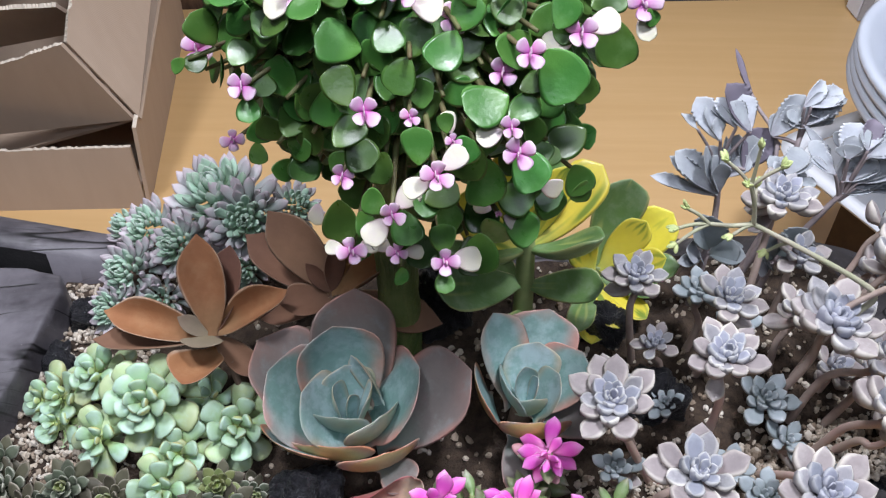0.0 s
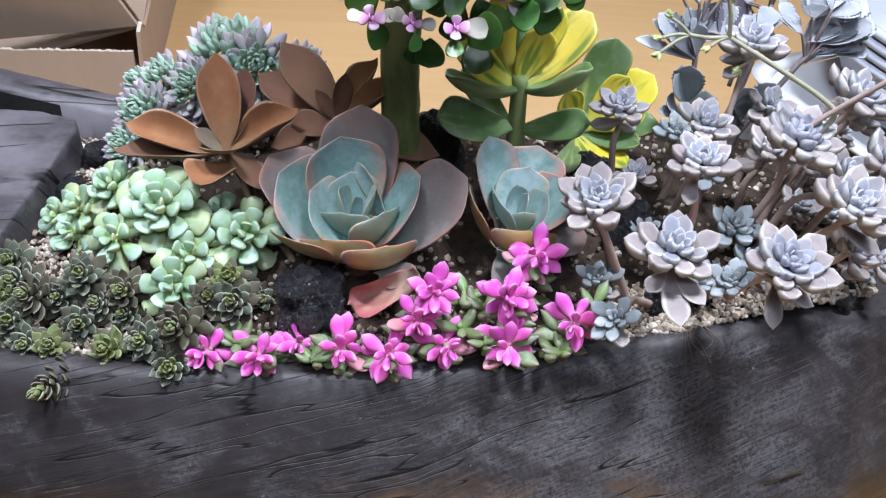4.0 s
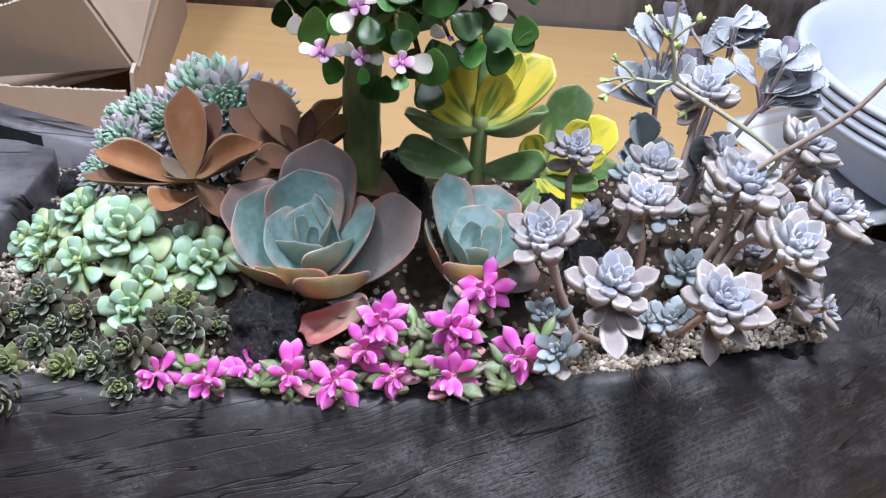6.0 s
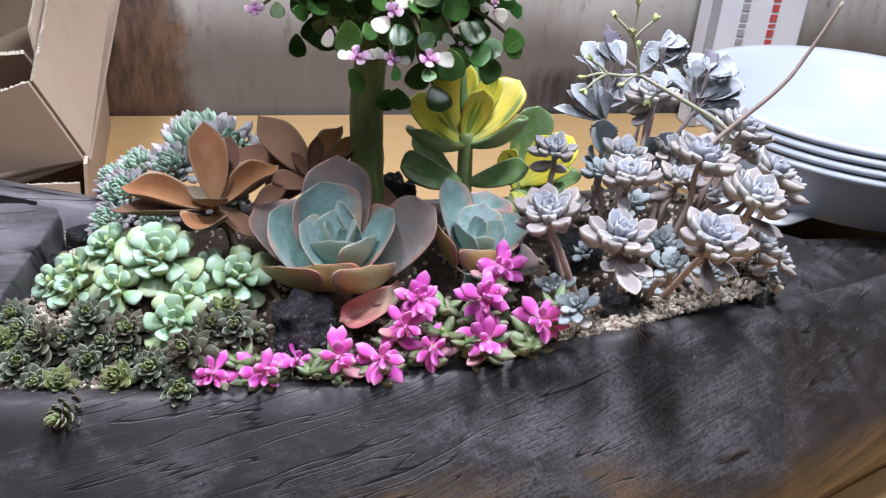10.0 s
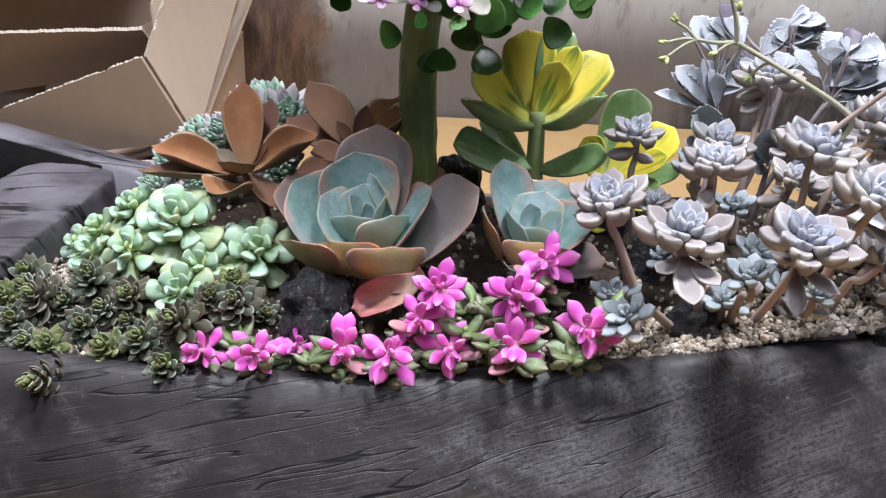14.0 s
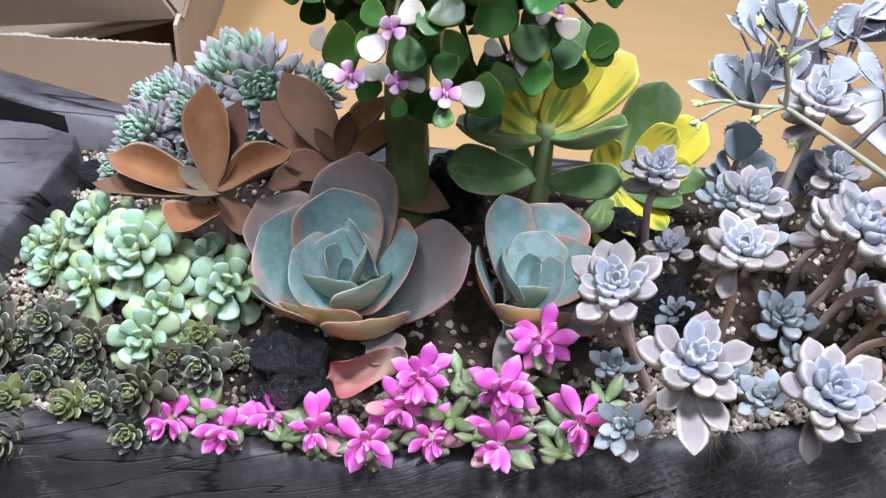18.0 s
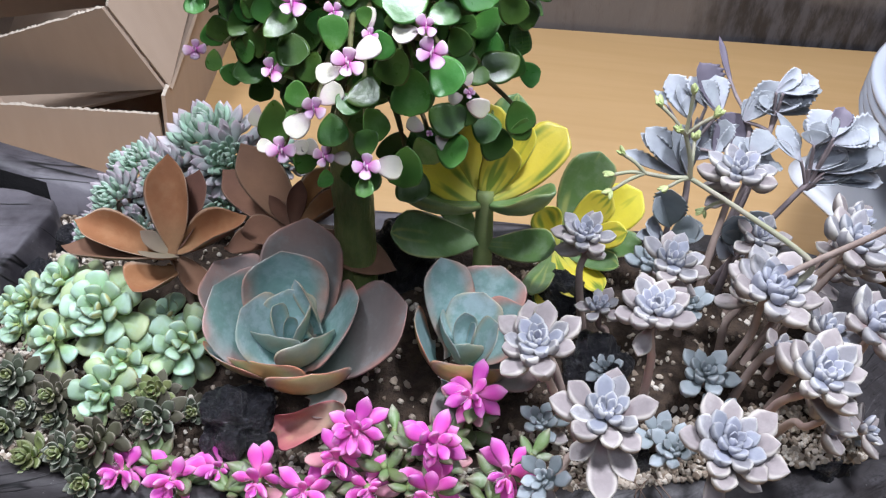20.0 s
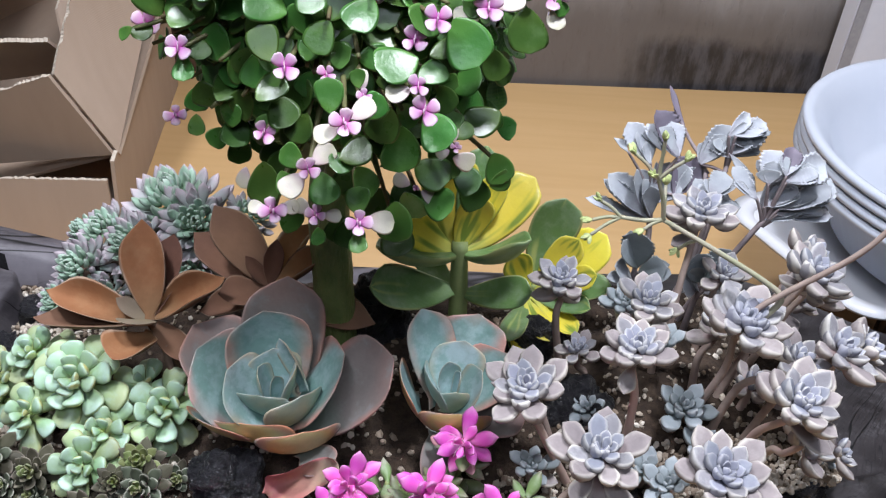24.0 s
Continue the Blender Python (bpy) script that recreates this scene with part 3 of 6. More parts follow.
def tube_mesh(name, pts, radii, material, sides=8, bumps=0.0, seed=0):
    rng = random.Random(seed)
    pts = [Vector(p) for p in pts]
    # a smooth line through the points
    line, rad = [], []
    for i in range(len(pts) - 1):
        p0, p1, p2, p3 = pts[max(i - 1, 0)], pts[i], pts[i + 1], pts[min(i + 2, len(pts) - 1)]
        for k in range(6):
            s = k / 6
            line.append(0.5 * (2 * p1 + (p2 - p0) * s + (2 * p0 - 5 * p1 + 4 * p2 - p3) * s * s + (3 * p1 - p0 - 3 * p2 + p3) * s ** 3))
            rad.append(radii[i] * (1 - s) + radii[i + 1] * s)
    line.append(pts[-1]), rad.append(radii[-1])
    verts, faces = [], []
    side = (line[1] - line[0]).orthogonal().normalized()
    for i, p in enumerate(line):
        d = (line[min(i + 1, len(line) - 1)] - line[max(i - 1, 0)]).normalized()
        side = (side - d * side.dot(d)).normalized()
        up = d.cross(side)
        for j in range(sides):
            a = 2 * math.pi * j / sides
            verts.append(p + (side * math.cos(a) + up * math.sin(a)) * rad[i] * (1 + bumps * rng.uniform(-1, 1)))
    for i in range(len(line) - 1):
        for j in range(sides):
            k = (j + 1) % sides
            faces.append((i * sides + j, i * sides + k, (i + 1) * sides + k, (i + 1) * sides + j))
    faces.append(tuple(range(sides))[::-1])
    faces.append(tuple((len(line) - 1) * sides + j for j in range(sides)))
    return mesh_of(name, verts, faces, material)


def stem(parent, pts, radii, material, name="stem", label="", sides=8, bumps=0.0):
    inv = parent.matrix_basis.inverted()
    return child(name, tube_mesh(name, [inv @ Vector(p) for p in pts], radii, material, sides, bumps), parent, None, label)


def aim(pos, axis):
    """A pose at pos whose z axis points along axis."""
    m = Vector(axis).to_track_quat("Z", "Y").to_matrix().to_4x4()
    m.translation = pos
    return m


def rosette(name, pos, axis, radius, leaves, count, label, group, rng, flat=(8, 78), inner=0.34, rise=0.28, base=0.1, outer=None, outer_share=0.0, category="succulent", turn=None, fat=1.0, thick=1.0, parent=None, wild=1.0, heart=None, heart_from=0.72):
    """Leaves set round an axis by the golden angle, the outer ones long and flat, the inner short and upright."""
    top = parent or thing(name, aim(pos, axis), label, category, group)
    start = rng.uniform(0, 6.28) if turn is None else turn
    local = Matrix() if parent is None else parent.matrix_basis.inverted() @ aim(pos, axis)
    for i in range(count):
        k = i / max(1, count - 1)
        az = start + i * 2.39996 + rng.uniform(-0.12, 0.12) * wild
        el = radians(flat[0] + (flat[1] - flat[0]) * k ** 1.1 + rng.uniform(-5, 5) * wild)
        size = radius * (1 - (1 - inner) * k) * rng.uniform(1 - 0.08 * wild, 1 + 0.05 * wild)
        out = Vector((math.cos(az), math.sin(az), 0))
        d = out * math.cos(el) + Vector((0, 0, math.sin(el)))
        f = Vector((0, 0, math.cos(el))) - out * math.sin(el)
        o = out * radius * base * (1 - k) + Vector((0, 0, radius * rise * (k - 0.6)))
        group_ = outer if outer and k < outer_share else heart if heart and k > heart_from else leaves
        child("leaf", group_[rng.randrange(len(group_))], top, local @ basis(o, d, f, size * fat, size, size * thick))
    return top


def lerp_table(rows, x):
    for (a, va), (b, vb) in zip(rows, rows[1:]):
        if x <= b:
            s = max(0.0, (x - a) / (b - a))
            return va + (vb - va) * s
    return rows[-1][1]


# ---- the room, closed all round ----
def slab(name, x0, x1, y0, y1, z0, z1, material, label, category):
    bm = box_bm(x0, x1, y0, y1, z0, z1)
    me = bpy.data.meshes.new(name)
    bm.to_mesh(me)
    bm.free()
    me.materials.append(material)
    return tagged(new(name, me), label, category, kind="structure")


slab("floor", -2.2, 2.4, -2.3, 1.6, -0.8, -0.74, M_ROOM, "grey plain floor of the room", "floor")
slab("ceiling", -2.2, 2.4, -2.3, 1.6, 1.7, 1.76, M_ROOM, "pale grey painted ceiling of the room", "ceiling")
slab("wall_west", -2.26, -2.2, -2.3, 1.6, -0.74, 1.7, M_ROOM, "pale grey painted side wall", "wall")
slab("wall_east", 2.4, 2.46, -2.3, 1.6, -0.74, 1.7, M_ROOM, "pale grey painted side wall", "wall")
slab("wall_south", -2.2, 2.4, -2.36, -2.3, -0.74, 1.7, M_ROOM, "pale grey painted wall behind the viewer", "wall")
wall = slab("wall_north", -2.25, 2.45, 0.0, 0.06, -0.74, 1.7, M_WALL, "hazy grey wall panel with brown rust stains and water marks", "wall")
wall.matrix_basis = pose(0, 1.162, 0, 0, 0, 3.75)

# ---- table ----
table = thing("table", (0, 0, 0), "honey-coloured varnished wooden table with a smooth top", "table")
bm = bmesh.new()
outline = [(-0.95, -0.12), (1.15, -0.12), (1.15, 1.155 + 0.0656 * 1.15), (-0.95, 1.155 - 0.0656 * 0.95)]
lo = [bm.verts.new((x, y, -0.028)) for x, y in outline]
hi = [bm.verts.new((x, y, 0.0)) for x, y in outline]
bm.faces.new(lo[::-1]), bm.faces.new(hi)
for i in range(4):
    bm.faces.new((lo[i], lo[(i + 1) % 4], hi[(i + 1) % 4], hi[i]))
bmesh.ops.bevel(bm, geom=bm.edges[:], offset=0.003, segments=2, affect="EDGES")
part("tabletop", bm, M_TABLE, table)
for lx, ly in ((-0.88, -0.05), (1.08, -0.05), (-0.88, 1.02), (1.08, 1.13)):
    part("leg", box_bm(lx - 0.025, lx + 0.025, ly - 0.025, ly + 0.025, -0.74, -0.028, 0.004), M_METAL, table)

# ---- the hollowed log ----
FRONT_Y = ((-0.65, 0.26), (-0.4, 0.225), (-0.26, 0.216), (-0.18, 0.211), (-0.06, 0.212), (0.0, 0.214), (0.09, 0.231), (0.15, 0.238), (0.2, 0.252), (0.262, 0.266), (0.35, 0.305), (0.44, 0.345), (0.7, 0.47))
FRONT_Z = ((-0.65, 0.16), (-0.3, 0.172), (-0.26, 0.165), (-0.06, 0.169), (0.0, 0.173), (0.09, 0.179), (0.15, 0.186), (0.2, 0.186), (0.26, 0.186), (0.31, 0.176), (0.36, 0.172), (0.42, 0.168), (0.5, 0.15), (0.7, 0.14))
BACK_Y = ((-0.65, 0.46), (-0.3, 0.452), (0.0, 0.448), (0.25, 0.442), (0.4, 0.45), (0.7, 0.52))
BACK_Z = ((-0.65, 0.21), (-0.36, 0.2), (-0.24, 0.174), (-0.1, 0.166), (0.1, 0.172), (0.25, 0.188), (0.3, 0.172), (0.36, 0.145), (0.42, 0.125), (0.7, 0.1))


def soil_height(x, y):
    s = min(1.0, max(0.0, (y - 0.215) / 0.1))
    return lerp_table(FRONT_Z, x) - 0.006 + 0.022 * s * s * (3 - 2 * s) - 0.012 * max(0.0, (y - 0.38) / 0.07) + 0.006 * max(0, min(1, (x - 0.08) / 0.1)) * (1 - s) - 0.016 * max(0, min(1, (-x - 0.2) / 0.04))


def log_section(x):
    fy, fz, by, bz = (lerp_table(t, x) for t in (FRONT_Y, FRONT_Z, BACK_Y, BACK_Z))
    close = min(1.0, max(0.0, (x - 0.268) / 0.03)) if x > 0 else 0.0
    close = close * close * (3 - 2 * close)
    top = (fz + bz) / 2 - 0.012
    low_ = 0.1 if x > -0.25 else 0.03
    floor = low_ + (top - low_) * close
    pts = []
    for k in range(15):
        a = k / 14
        z = fz * a
        out = 0.052 * math.sin(math.pi * min(1.0, a * 0.93 + 0.03)) ** 1.4
        # towards one end the foot spreads out on the table
        out += 0.041 * min(1.0, max(0.0, (x - 0.02) / 0.18)) * max(0.0, 1 - a / 0.65) ** 0.7
        pts.append((fy - out, z))
    pts.append((fy + 0.006, fz + 0.002))
    pts.append((fy + 0.013, fz - 0.001))
    for k in range(4):
        a = (k + 1) / 4
        pts.append((fy + 0.014 + 0.012 * a, fz - 0.002 + (floor - fz) * a))
    for k in range(6):
        a = (k + 1) / 7
        sag = (4 * a * (1 - a)) * 0.012 * close
        pts.append((fy + 0.026 + (by - 0.008 - fy - 0.026) * a, floor - sag))
    for k in range(4):
        a = k / 3
        pts.append((by - 0.008 + 0.006 * a, floor + (bz - floor) * a))
    pts += [(by + 0.012, bz + 0.003), (by + 0.03, bz - 0.002)]
    for k in range(8):
        a = (k + 1) / 8
        pts.append((by + 0.034 + 0.03 * math.sin(math.pi * a), bz - 0.004 - (bz - 0.004) * a))
    return pts


def log_mesh():
    xs = [-0.65 + 1.35 * i / 330 for i in range(331)]
    verts, faces = [], []
    for x in xs:
        sec = log_section(x)
        for y, z in sec:
            if z > 0.004:
                g = noise.noise((x * 9.0, y * 22, z * 22)) * 0.002 + noise.noise((x * 2.2, y * 5, z * 5 + 4)) * 0.004
            else:
                g = 0.0
            verts.append((x, y - (g if y < lerp_table(FRONT_Y, x) + 0.004 else -0.2 * g), z + 0.6 * g if z > 0.01 else z))
    n = len(log_section(0))
    for i in range(len(xs) - 1):
        for j in range(n):
            k = (j + 1) % n
            faces.append((i * n + j, i * n + k, (i + 1) * n + k, (i + 1) * n + j))
    faces.append(tuple(range(n)))
    faces.append(tuple((len(xs) - 1) * n + j for j in range(n))[::-1])
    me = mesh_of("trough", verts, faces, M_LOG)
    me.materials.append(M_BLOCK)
    for f in me.polygons:
        f.material_index = 1 if f.center.y > lerp_table(BACK_Y, f.center.x) - 0.004 and f.center.x < 0.1 else 0
    # faces inside the hollow take the char with painted shade
    me.materials.append(M_CHAR_SHADE)
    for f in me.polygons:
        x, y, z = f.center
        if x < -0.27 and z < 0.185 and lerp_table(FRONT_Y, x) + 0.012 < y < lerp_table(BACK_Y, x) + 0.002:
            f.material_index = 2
    me.flip_normals()
    return me


log = thing("log_planter", (0, 0, 0), "charred black hollowed log used as a planter, lying on the table", "planter")
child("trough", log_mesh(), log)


def end_block_mesh():
    """The charred block that closes the hollow, with cross cracks on its top."""
    plan = [(-0.62, 0.232), (-0.45, 0.226), (-0.34, 0.222), (-0.263, 0.222), (-0.256, 0.26), (-0.251, 0.3), (-0.247, 0.35), (-0.241, 0.405), (-0.247, 0.42), (-0.272, 0.427), (-0.302, 0.428), (-0.312, 0.42), (-0.318, 0.4), (-0.326, 0.37), (-0.34, 0.345), (-0.37, 0.32), (-0.45, 0.3), (-0.62, 0.29)]
    bm = bmesh.new()
    cx, cy = -0.31, 0.31
    rings = []
    dense = []
    for (a, b), (c, d) in zip(plan, plan[1:] + plan[:1]):
        steps = max(2, int(math.hypot(c - a, d - b) / 0.004))
        dense += [(a + (c - a) * k / steps, b + (d - b) * k / steps) for k in range(steps)]
    for s, z in ((1.0, 0.06), (1.0, 0.12), (1.0, 0.184), (0.994, 0.1895), (0.98, 0.191), (0.96, 0.1915), *[(0.9 - 0.075 * q, 0.1915) for q in range(12)]):
        row = []
        for x, y in dense:
            X, Y = cx + (x - cx) * s, cy + (y - cy) * s
            crack = abs(noise.noise((X * 7 + 5, Y * 55 + 2 * math.sin(X * 30), 1.0)))
            g = noise.noise((X * 14, Y * 40, z * 20)) * 0.0011 - (0.0012 * (1 - crack / 0.05) if crack < 0.05 and z > 0.18 else 0)
            row.append(bm.verts.new((X + (g if z < 0.185 else 0), Y + 0.5 * noise.noise((X * 40, z * 60, 3)) * 0.002, z + (g if z > 0.17 else 0) - 0.1 * max(0, -X - 0.3))))
        rings.append(row)
    n = len(dense)
    for a, b in zip(rings, rings[1:]):
        for i in range(n):
            bm.faces.new((a[i], a[(i + 1) % n], b[(i + 1) % n], b[i]))
    bm.faces.new(rings[-1])
    bmesh.ops.recalc_face_normals(bm, faces=bm.faces[:])
    for f in bm.faces:
        f.smooth = True
        mid = f.calc_center_median()
        # block sides facing the hollow get the same painted shade
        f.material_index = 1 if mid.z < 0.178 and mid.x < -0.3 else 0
    return bm


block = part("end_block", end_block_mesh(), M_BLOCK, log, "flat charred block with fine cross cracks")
block.data.materials.append(M_CHAR_SHADE)


def knot_mesh(r):
    verts, faces = [], []
    for i, (q, h) in enumerate(((1.0, 0.0), (0.8, 0.18), (0.62, 0.22), (0.45, 0.05), (0.3, -0.05))):
        for j in range(20):
            a = 2 * math.pi * j / 20
            k = 1 + 0.18 * noise.noise((math.cos(a) * 1.5, math.sin(a) * 1.5, i * 0.3))
            verts.append((r * 1.35 * q * k * math.cos(a), r * 0.75 * q * k * math.sin(a), r * h))
    for i in range(4):
        for j in range(20):
            faces.append((i * 20 + j, i * 20 + (j + 1) % 20, i * 20 + 20 + (j + 1) % 20, i * 20 + 20 + j))
    faces.append(tuple(80 + j for j in range(20)))
    return mesh_of("knot", verts, faces, M_LOG)


child("knot", knot_mesh(0.014), log, aim((0.222, 0.2035, 0.108), (0.3, -0.9, -0.15)), "dark oval knot")
child("knot", knot_mesh(0.007), log, aim((0.096, 0.1795, 0.102), (0.15, -1, -0.1)), "small dark knot")

# ---- soil and gravel ----
verts, faces = [], []
NX, NY = 110, 46
for i in range(NX + 1):
    x = -0.262 + 0.537 * i / NX
    y0, y1 = lerp_table(FRONT_Y, x) + 0.008, lerp_table(BACK_Y, x) - 0.001
    for j in range(NY + 1):
        y = y0 + (y1 - y0) * j / NY
        verts.append((x, y, soil_height(x, y) + 0.003 * noise.noise((x * 60, y * 60, 0))))
for i in range(NX):
    for j in range(NY):
        a = i * (NY + 1) + j
        faces.append((a, a + NY + 1, a + NY + 2, a + 1))
tagged(new("soil", mesh_of("soil", verts, faces, M_SOIL)), "dark brown potting soil filling the hollow log", "soil", kind="stuff")


def gravel_mesh():
    rng = random.Random(4)
    verts, faces = [], []
    bm = bmesh.new()
    bmesh.ops.create_icosphere(bm, subdivisions=1, radius=1)
    base = [v.co.copy() for v in bm.verts]
    tri = [[v.index for v in f.verts] for f in bm.faces]
    bm.free()
    for _ in range(15000):
        x = rng.uniform(-0.258, 0.272)
        f, b = lerp_table(FRONT_Y, x), lerp_table(BACK_Y, x)
        y = f + 0.006 + (b - f - 0.012) * rng.random() ** 1.5
        if -0.17 < x < 0.08 and y > 0.25 + 0.3 * max(0.0, -0.1 - x) and rng.random() < 0.88:
            continue
        if x > 0.08 and y > f + 0.04 and rng.random() < 0.85:
            continue
        r = rng.uniform(0.0011, 0.0026)
        o = len(verts)
        c = Vector((x, y, soil_height(x, y) + r * rng.uniform(0.1, 1.0)))
        q = Euler((rng.uniform(0, 6), rng.uniform(0, 6), rng.uniform(0, 6))).to_matrix()
        s = Vector((rng.uniform(0.8, 1.4), rng.uniform(0.7, 1.1), rng.uniform(0.5, 0.9)))
        for v in base:
            verts.append(c + q @ Vector((v.x * s.x, v.y * s.y, v.z * s.z)) * r * rng.uniform(0.8, 1.15))
        faces += [[o + k for k in t] for t in tri]
    return mesh_of("gravel", verts, faces, M_GRAVEL, False)


tagged(new("gravel", gravel_mesh()), "fine cream and brown gravel spread over the soil", "gravel", kind="stuff")


def rock(pos, size, seed, label="rough black lava stone with fine pores, set in the gravel"):
    bm = bmesh.new()
    bmesh.ops.create_icosphere(bm, subdivisions=5, radius=1)
    for v in bm.verts:
        p = v.co.copy()
        q = Vector((abs(p.x) ** 0.8 * (1 if p.x > 0 else -1), abs(p.y) ** 0.8 * (1 if p.y > 0 else -1), abs(p.z) ** 0.75 * (1 if p.z > 0 else -1)))
        g = 0.42 * noise.noise(p * 1.5 + Vector((seed, 0, 0))) + 0.1 * noise.noise(p * 4 + Vector((seed, 0, 0))) + 0.05 * noise.noise(p * 9 + Vector((seed, 1, 0)))
        pit = noise.noise(p * 14 + Vector((0, seed, 0)))
        g -= 0.2 * max(0, pit - 0.12) + 0.12 * max(0, noise.noise(p * 27 + Vector((seed, 0, 5))) - 0.1)
        v.co = Vector((q.x * size[0], q.y * size[1], q.z * size[2])) * (0.85 + g)
        v.co += Vector((0, 0, size[2] * 0.55))
    for f in bm.faces:
        f.smooth = True
    me = bpy.data.meshes.new("lava_rock")
    bm.to_mesh(me)
    bm.free()
    me.materials.append(M_ROCK)
    ob = tagged(new("lava_rock", me), label, "stone", "lava stones")
    ob.matrix_basis = pose(*pos, 0, 0, seed * 37 % 60 - 30)
    return ob


rock((-0.066, 0.250, 0.176), (0.0225, 0.018, 0.0235), 1)
rock((0.143, 0.262, 0.184), (0.014, 0.012, 0.016), 2)
rock((0.252, 0.276, 0.180), (0.017, 0.014, 0.013), 3)
rock((0.127, 0.312, 0.182), (0.021, 0.017, 0.026), 4)
rock((0.108, 0.368, 0.184), (0.017, 0.014, 0.024), 5)
rock((0.004, 0.385, 0.186), (0.023, 0.018, 0.032), 6)
rock((-0.222, 0.398, 0.166), (0.018, 0.014, 0.012), 7)
rock((-0.235, 0.36, 0.164), (0.012, 0.018, 0.01), 8)

# ---- large blue rosettes ----
O_BROAD = shape(0.5, 0.3, 0.72, 7.0)
KW_BROAD = dict(width=1.0, outline=O_BROAD, n=20, m=18)
L_ECHE = variants("leaf", M_ECHE, thick=0.075, cup=0.3, curl=0.4, **KW_BROAD)
L_ECHE_OLD = variants("leaf", M_ECHE_OLD, thick=0.07, cup=0.26, curl=0.3, **KW_BROAD)
L_ECHE_ORANGE = variants("leaf", M_ECHE_ORANGE, thick=0.1, cup=0.34, curl=0.4, **KW_BROAD)
L_ECHE_IN = variants("leaf", M_ECHE_IN, thick=0.11, cup=0.26, curl=0.3, **KW_BROAD)
L_ECHE_PINK = variants("leaf", M_ECHE_PINK, thick=0.05, cup=0.5, curl=0.4, wave=0.13, **KW_BROAD)


def blade(parent, kind, k, base, tip, face, width, thick=1.0, label=""):
    """A broad leaf from base to tip; width in metres."""
    base, tip = Vector(base), Vector(tip)
    d = (tip - base).length
    m = parent.matrix_basis.inverted() @ basis(base, tip - base, face, width, d, d * thick)
    return child("leaf", kind[k % len(kind)], parent, m, label)


E1 = (-0.040, 0.290, 0.200)
eche = thing("blue_rosette", E1, "large blue-green rosette with cupped leaves blushed orange at the rims", "succulent", "large blue rosettes")
stem(eche, [(-0.040, 0.292, soil_height(-0.04, 0.292) - 0.005), (-0.040, 0.288, 0.214)], [0.009, 0.008], M_STEM_BROWN)
# outer leaves, the back ones first
blade(eche, L_ECHE_OLD, 1, (-0.041, 0.296, 0.202), (-0.043, 0.331, 0.272), (0.05, -0.88, 0.45), 0.047)
blade(eche, L_ECHE_OLD, 2, (-0.046, 0.292, 0.202), (-0.097, 0.324, 0.237), (0.55, -0.5, 0.7), 0.048)
blade(eche, L_ECHE_OLD, 0, (-0.032, 0.290, 0.203), (0.021, 0.291, 0.252), (-0.6, -0.5, 0.65), 0.047)
blade(eche, L_ECHE, 1, (-0.043, 0.288, 0.206), (-0.086, 0.293, 0.247), (0.7, -0.45, 0.6), 0.053)
blade(eche, L_ECHE, 2, (-0.042, 0.292, 0.209), (-0.054, 0.314, 0.260), (0.22, -0.88, 0.42), 0.048)
blade(eche, L_ECHE, 0, (-0.036, 0.288, 0.208), (-0.006, 0.295, 0.249), (-0.85, -0.12, 0.5), 0.053)
# low front leaves that show their undersides
blade(eche, L_ECHE_ORANGE, 0, (-0.060, 0.279, 0.199), (-0.081, 0.267, 0.224), (0.45, 0.75, 0.5), 0.050)
blade(eche, L_ECHE_ORANGE, 1, (-0.048, 0.273, 0.202), (-0.056, 0.262, 0.228), (0.1, 0.9, 0.42), 0.048)
blade(eche, L_ECHE_ORANGE, 2, (-0.031, 0.268, 0.203), (-0.022, 0.257, 0.230), (-0.35, 0.85, 0.42), 0.047)
blade(eche, L_ECHE_OLD, 1, (-0.024, 0.268, 0.203), (-0.010, 0.250, 0.209), (0.0, -0.3, 0.95), 0.022)
# the inner cup and the heart
blade(eche, L_ECHE_IN, 1, (-0.041, 0.282, 0.213), (-0.067, 0.281, 0.245), (0.72, -0.3, 0.6), 0.040)
blade(eche, L_ECHE_IN, 2, (-0.036, 0.276, 0.213), (-0.025, 0.271, 0.242), (-0.6, 0.65, 0.4), 0.038)
blade(eche, L_ECHE_IN, 0, (-0.027, 0.290, 0.226), (-0.042, 0.301, 0.253), (-0.65, -0.45, 0.6), 0.011)
blade(eche, L_ECHE_IN, 1, (-0.041, 0.290, 0.219), (-0.046, 0.299, 0.247), (0.15, -0.85, 0.45), 0.030)
blade(eche, L_ECHE_IN, 2, (-0.044, 0.279, 0.217), (-0.048, 0.271, 0.240), (0.1, 0.85, 0.45), 0.030)
blade(eche, L_ECHE_IN, 0, (-0.040, 0.284, 0.219), (-0.031, 0.284, 0.247), (-0.85, 0.1, 0.4), 0.022)
blade(eche, L_ECHE_IN, 2, (-0.043, 0.285, 0.22), (-0.051, 0.286, 0.245), (0.85, -0.1, 0.4), 0.018)
blade(eche, L_ECHE_IN, 1, (-0.041, 0.284, 0.22), (-0.042, 0.283, 0.242), (0.6, -0.5, 0.4), 0.010)
pinkleaf = thing("fallen_leaf", (-0.02, 0.262, 0.19), "pink withering leaf lying on gravel below the large rosette", "leaf")
blade(pinkleaf, L_ECHE_PINK, 2, (-0.004, 0.247, 0.219), (-0.043, 0.241, 0.198), (-0.1, -0.85, 0.5), 0.018)
eche2 = thing("blue_rosette", (0.05, 0.303, 0.2), "medium blue-green rosette with pink-edged leaves", "succulent", "large blue rosettes")
stem(eche2, [(0.05, 0.305, soil_height(0.05, 0.305) - 0.005), (0.051, 0.302, 0.214)], [0.007, 0.006], M_STEM_BROWN)
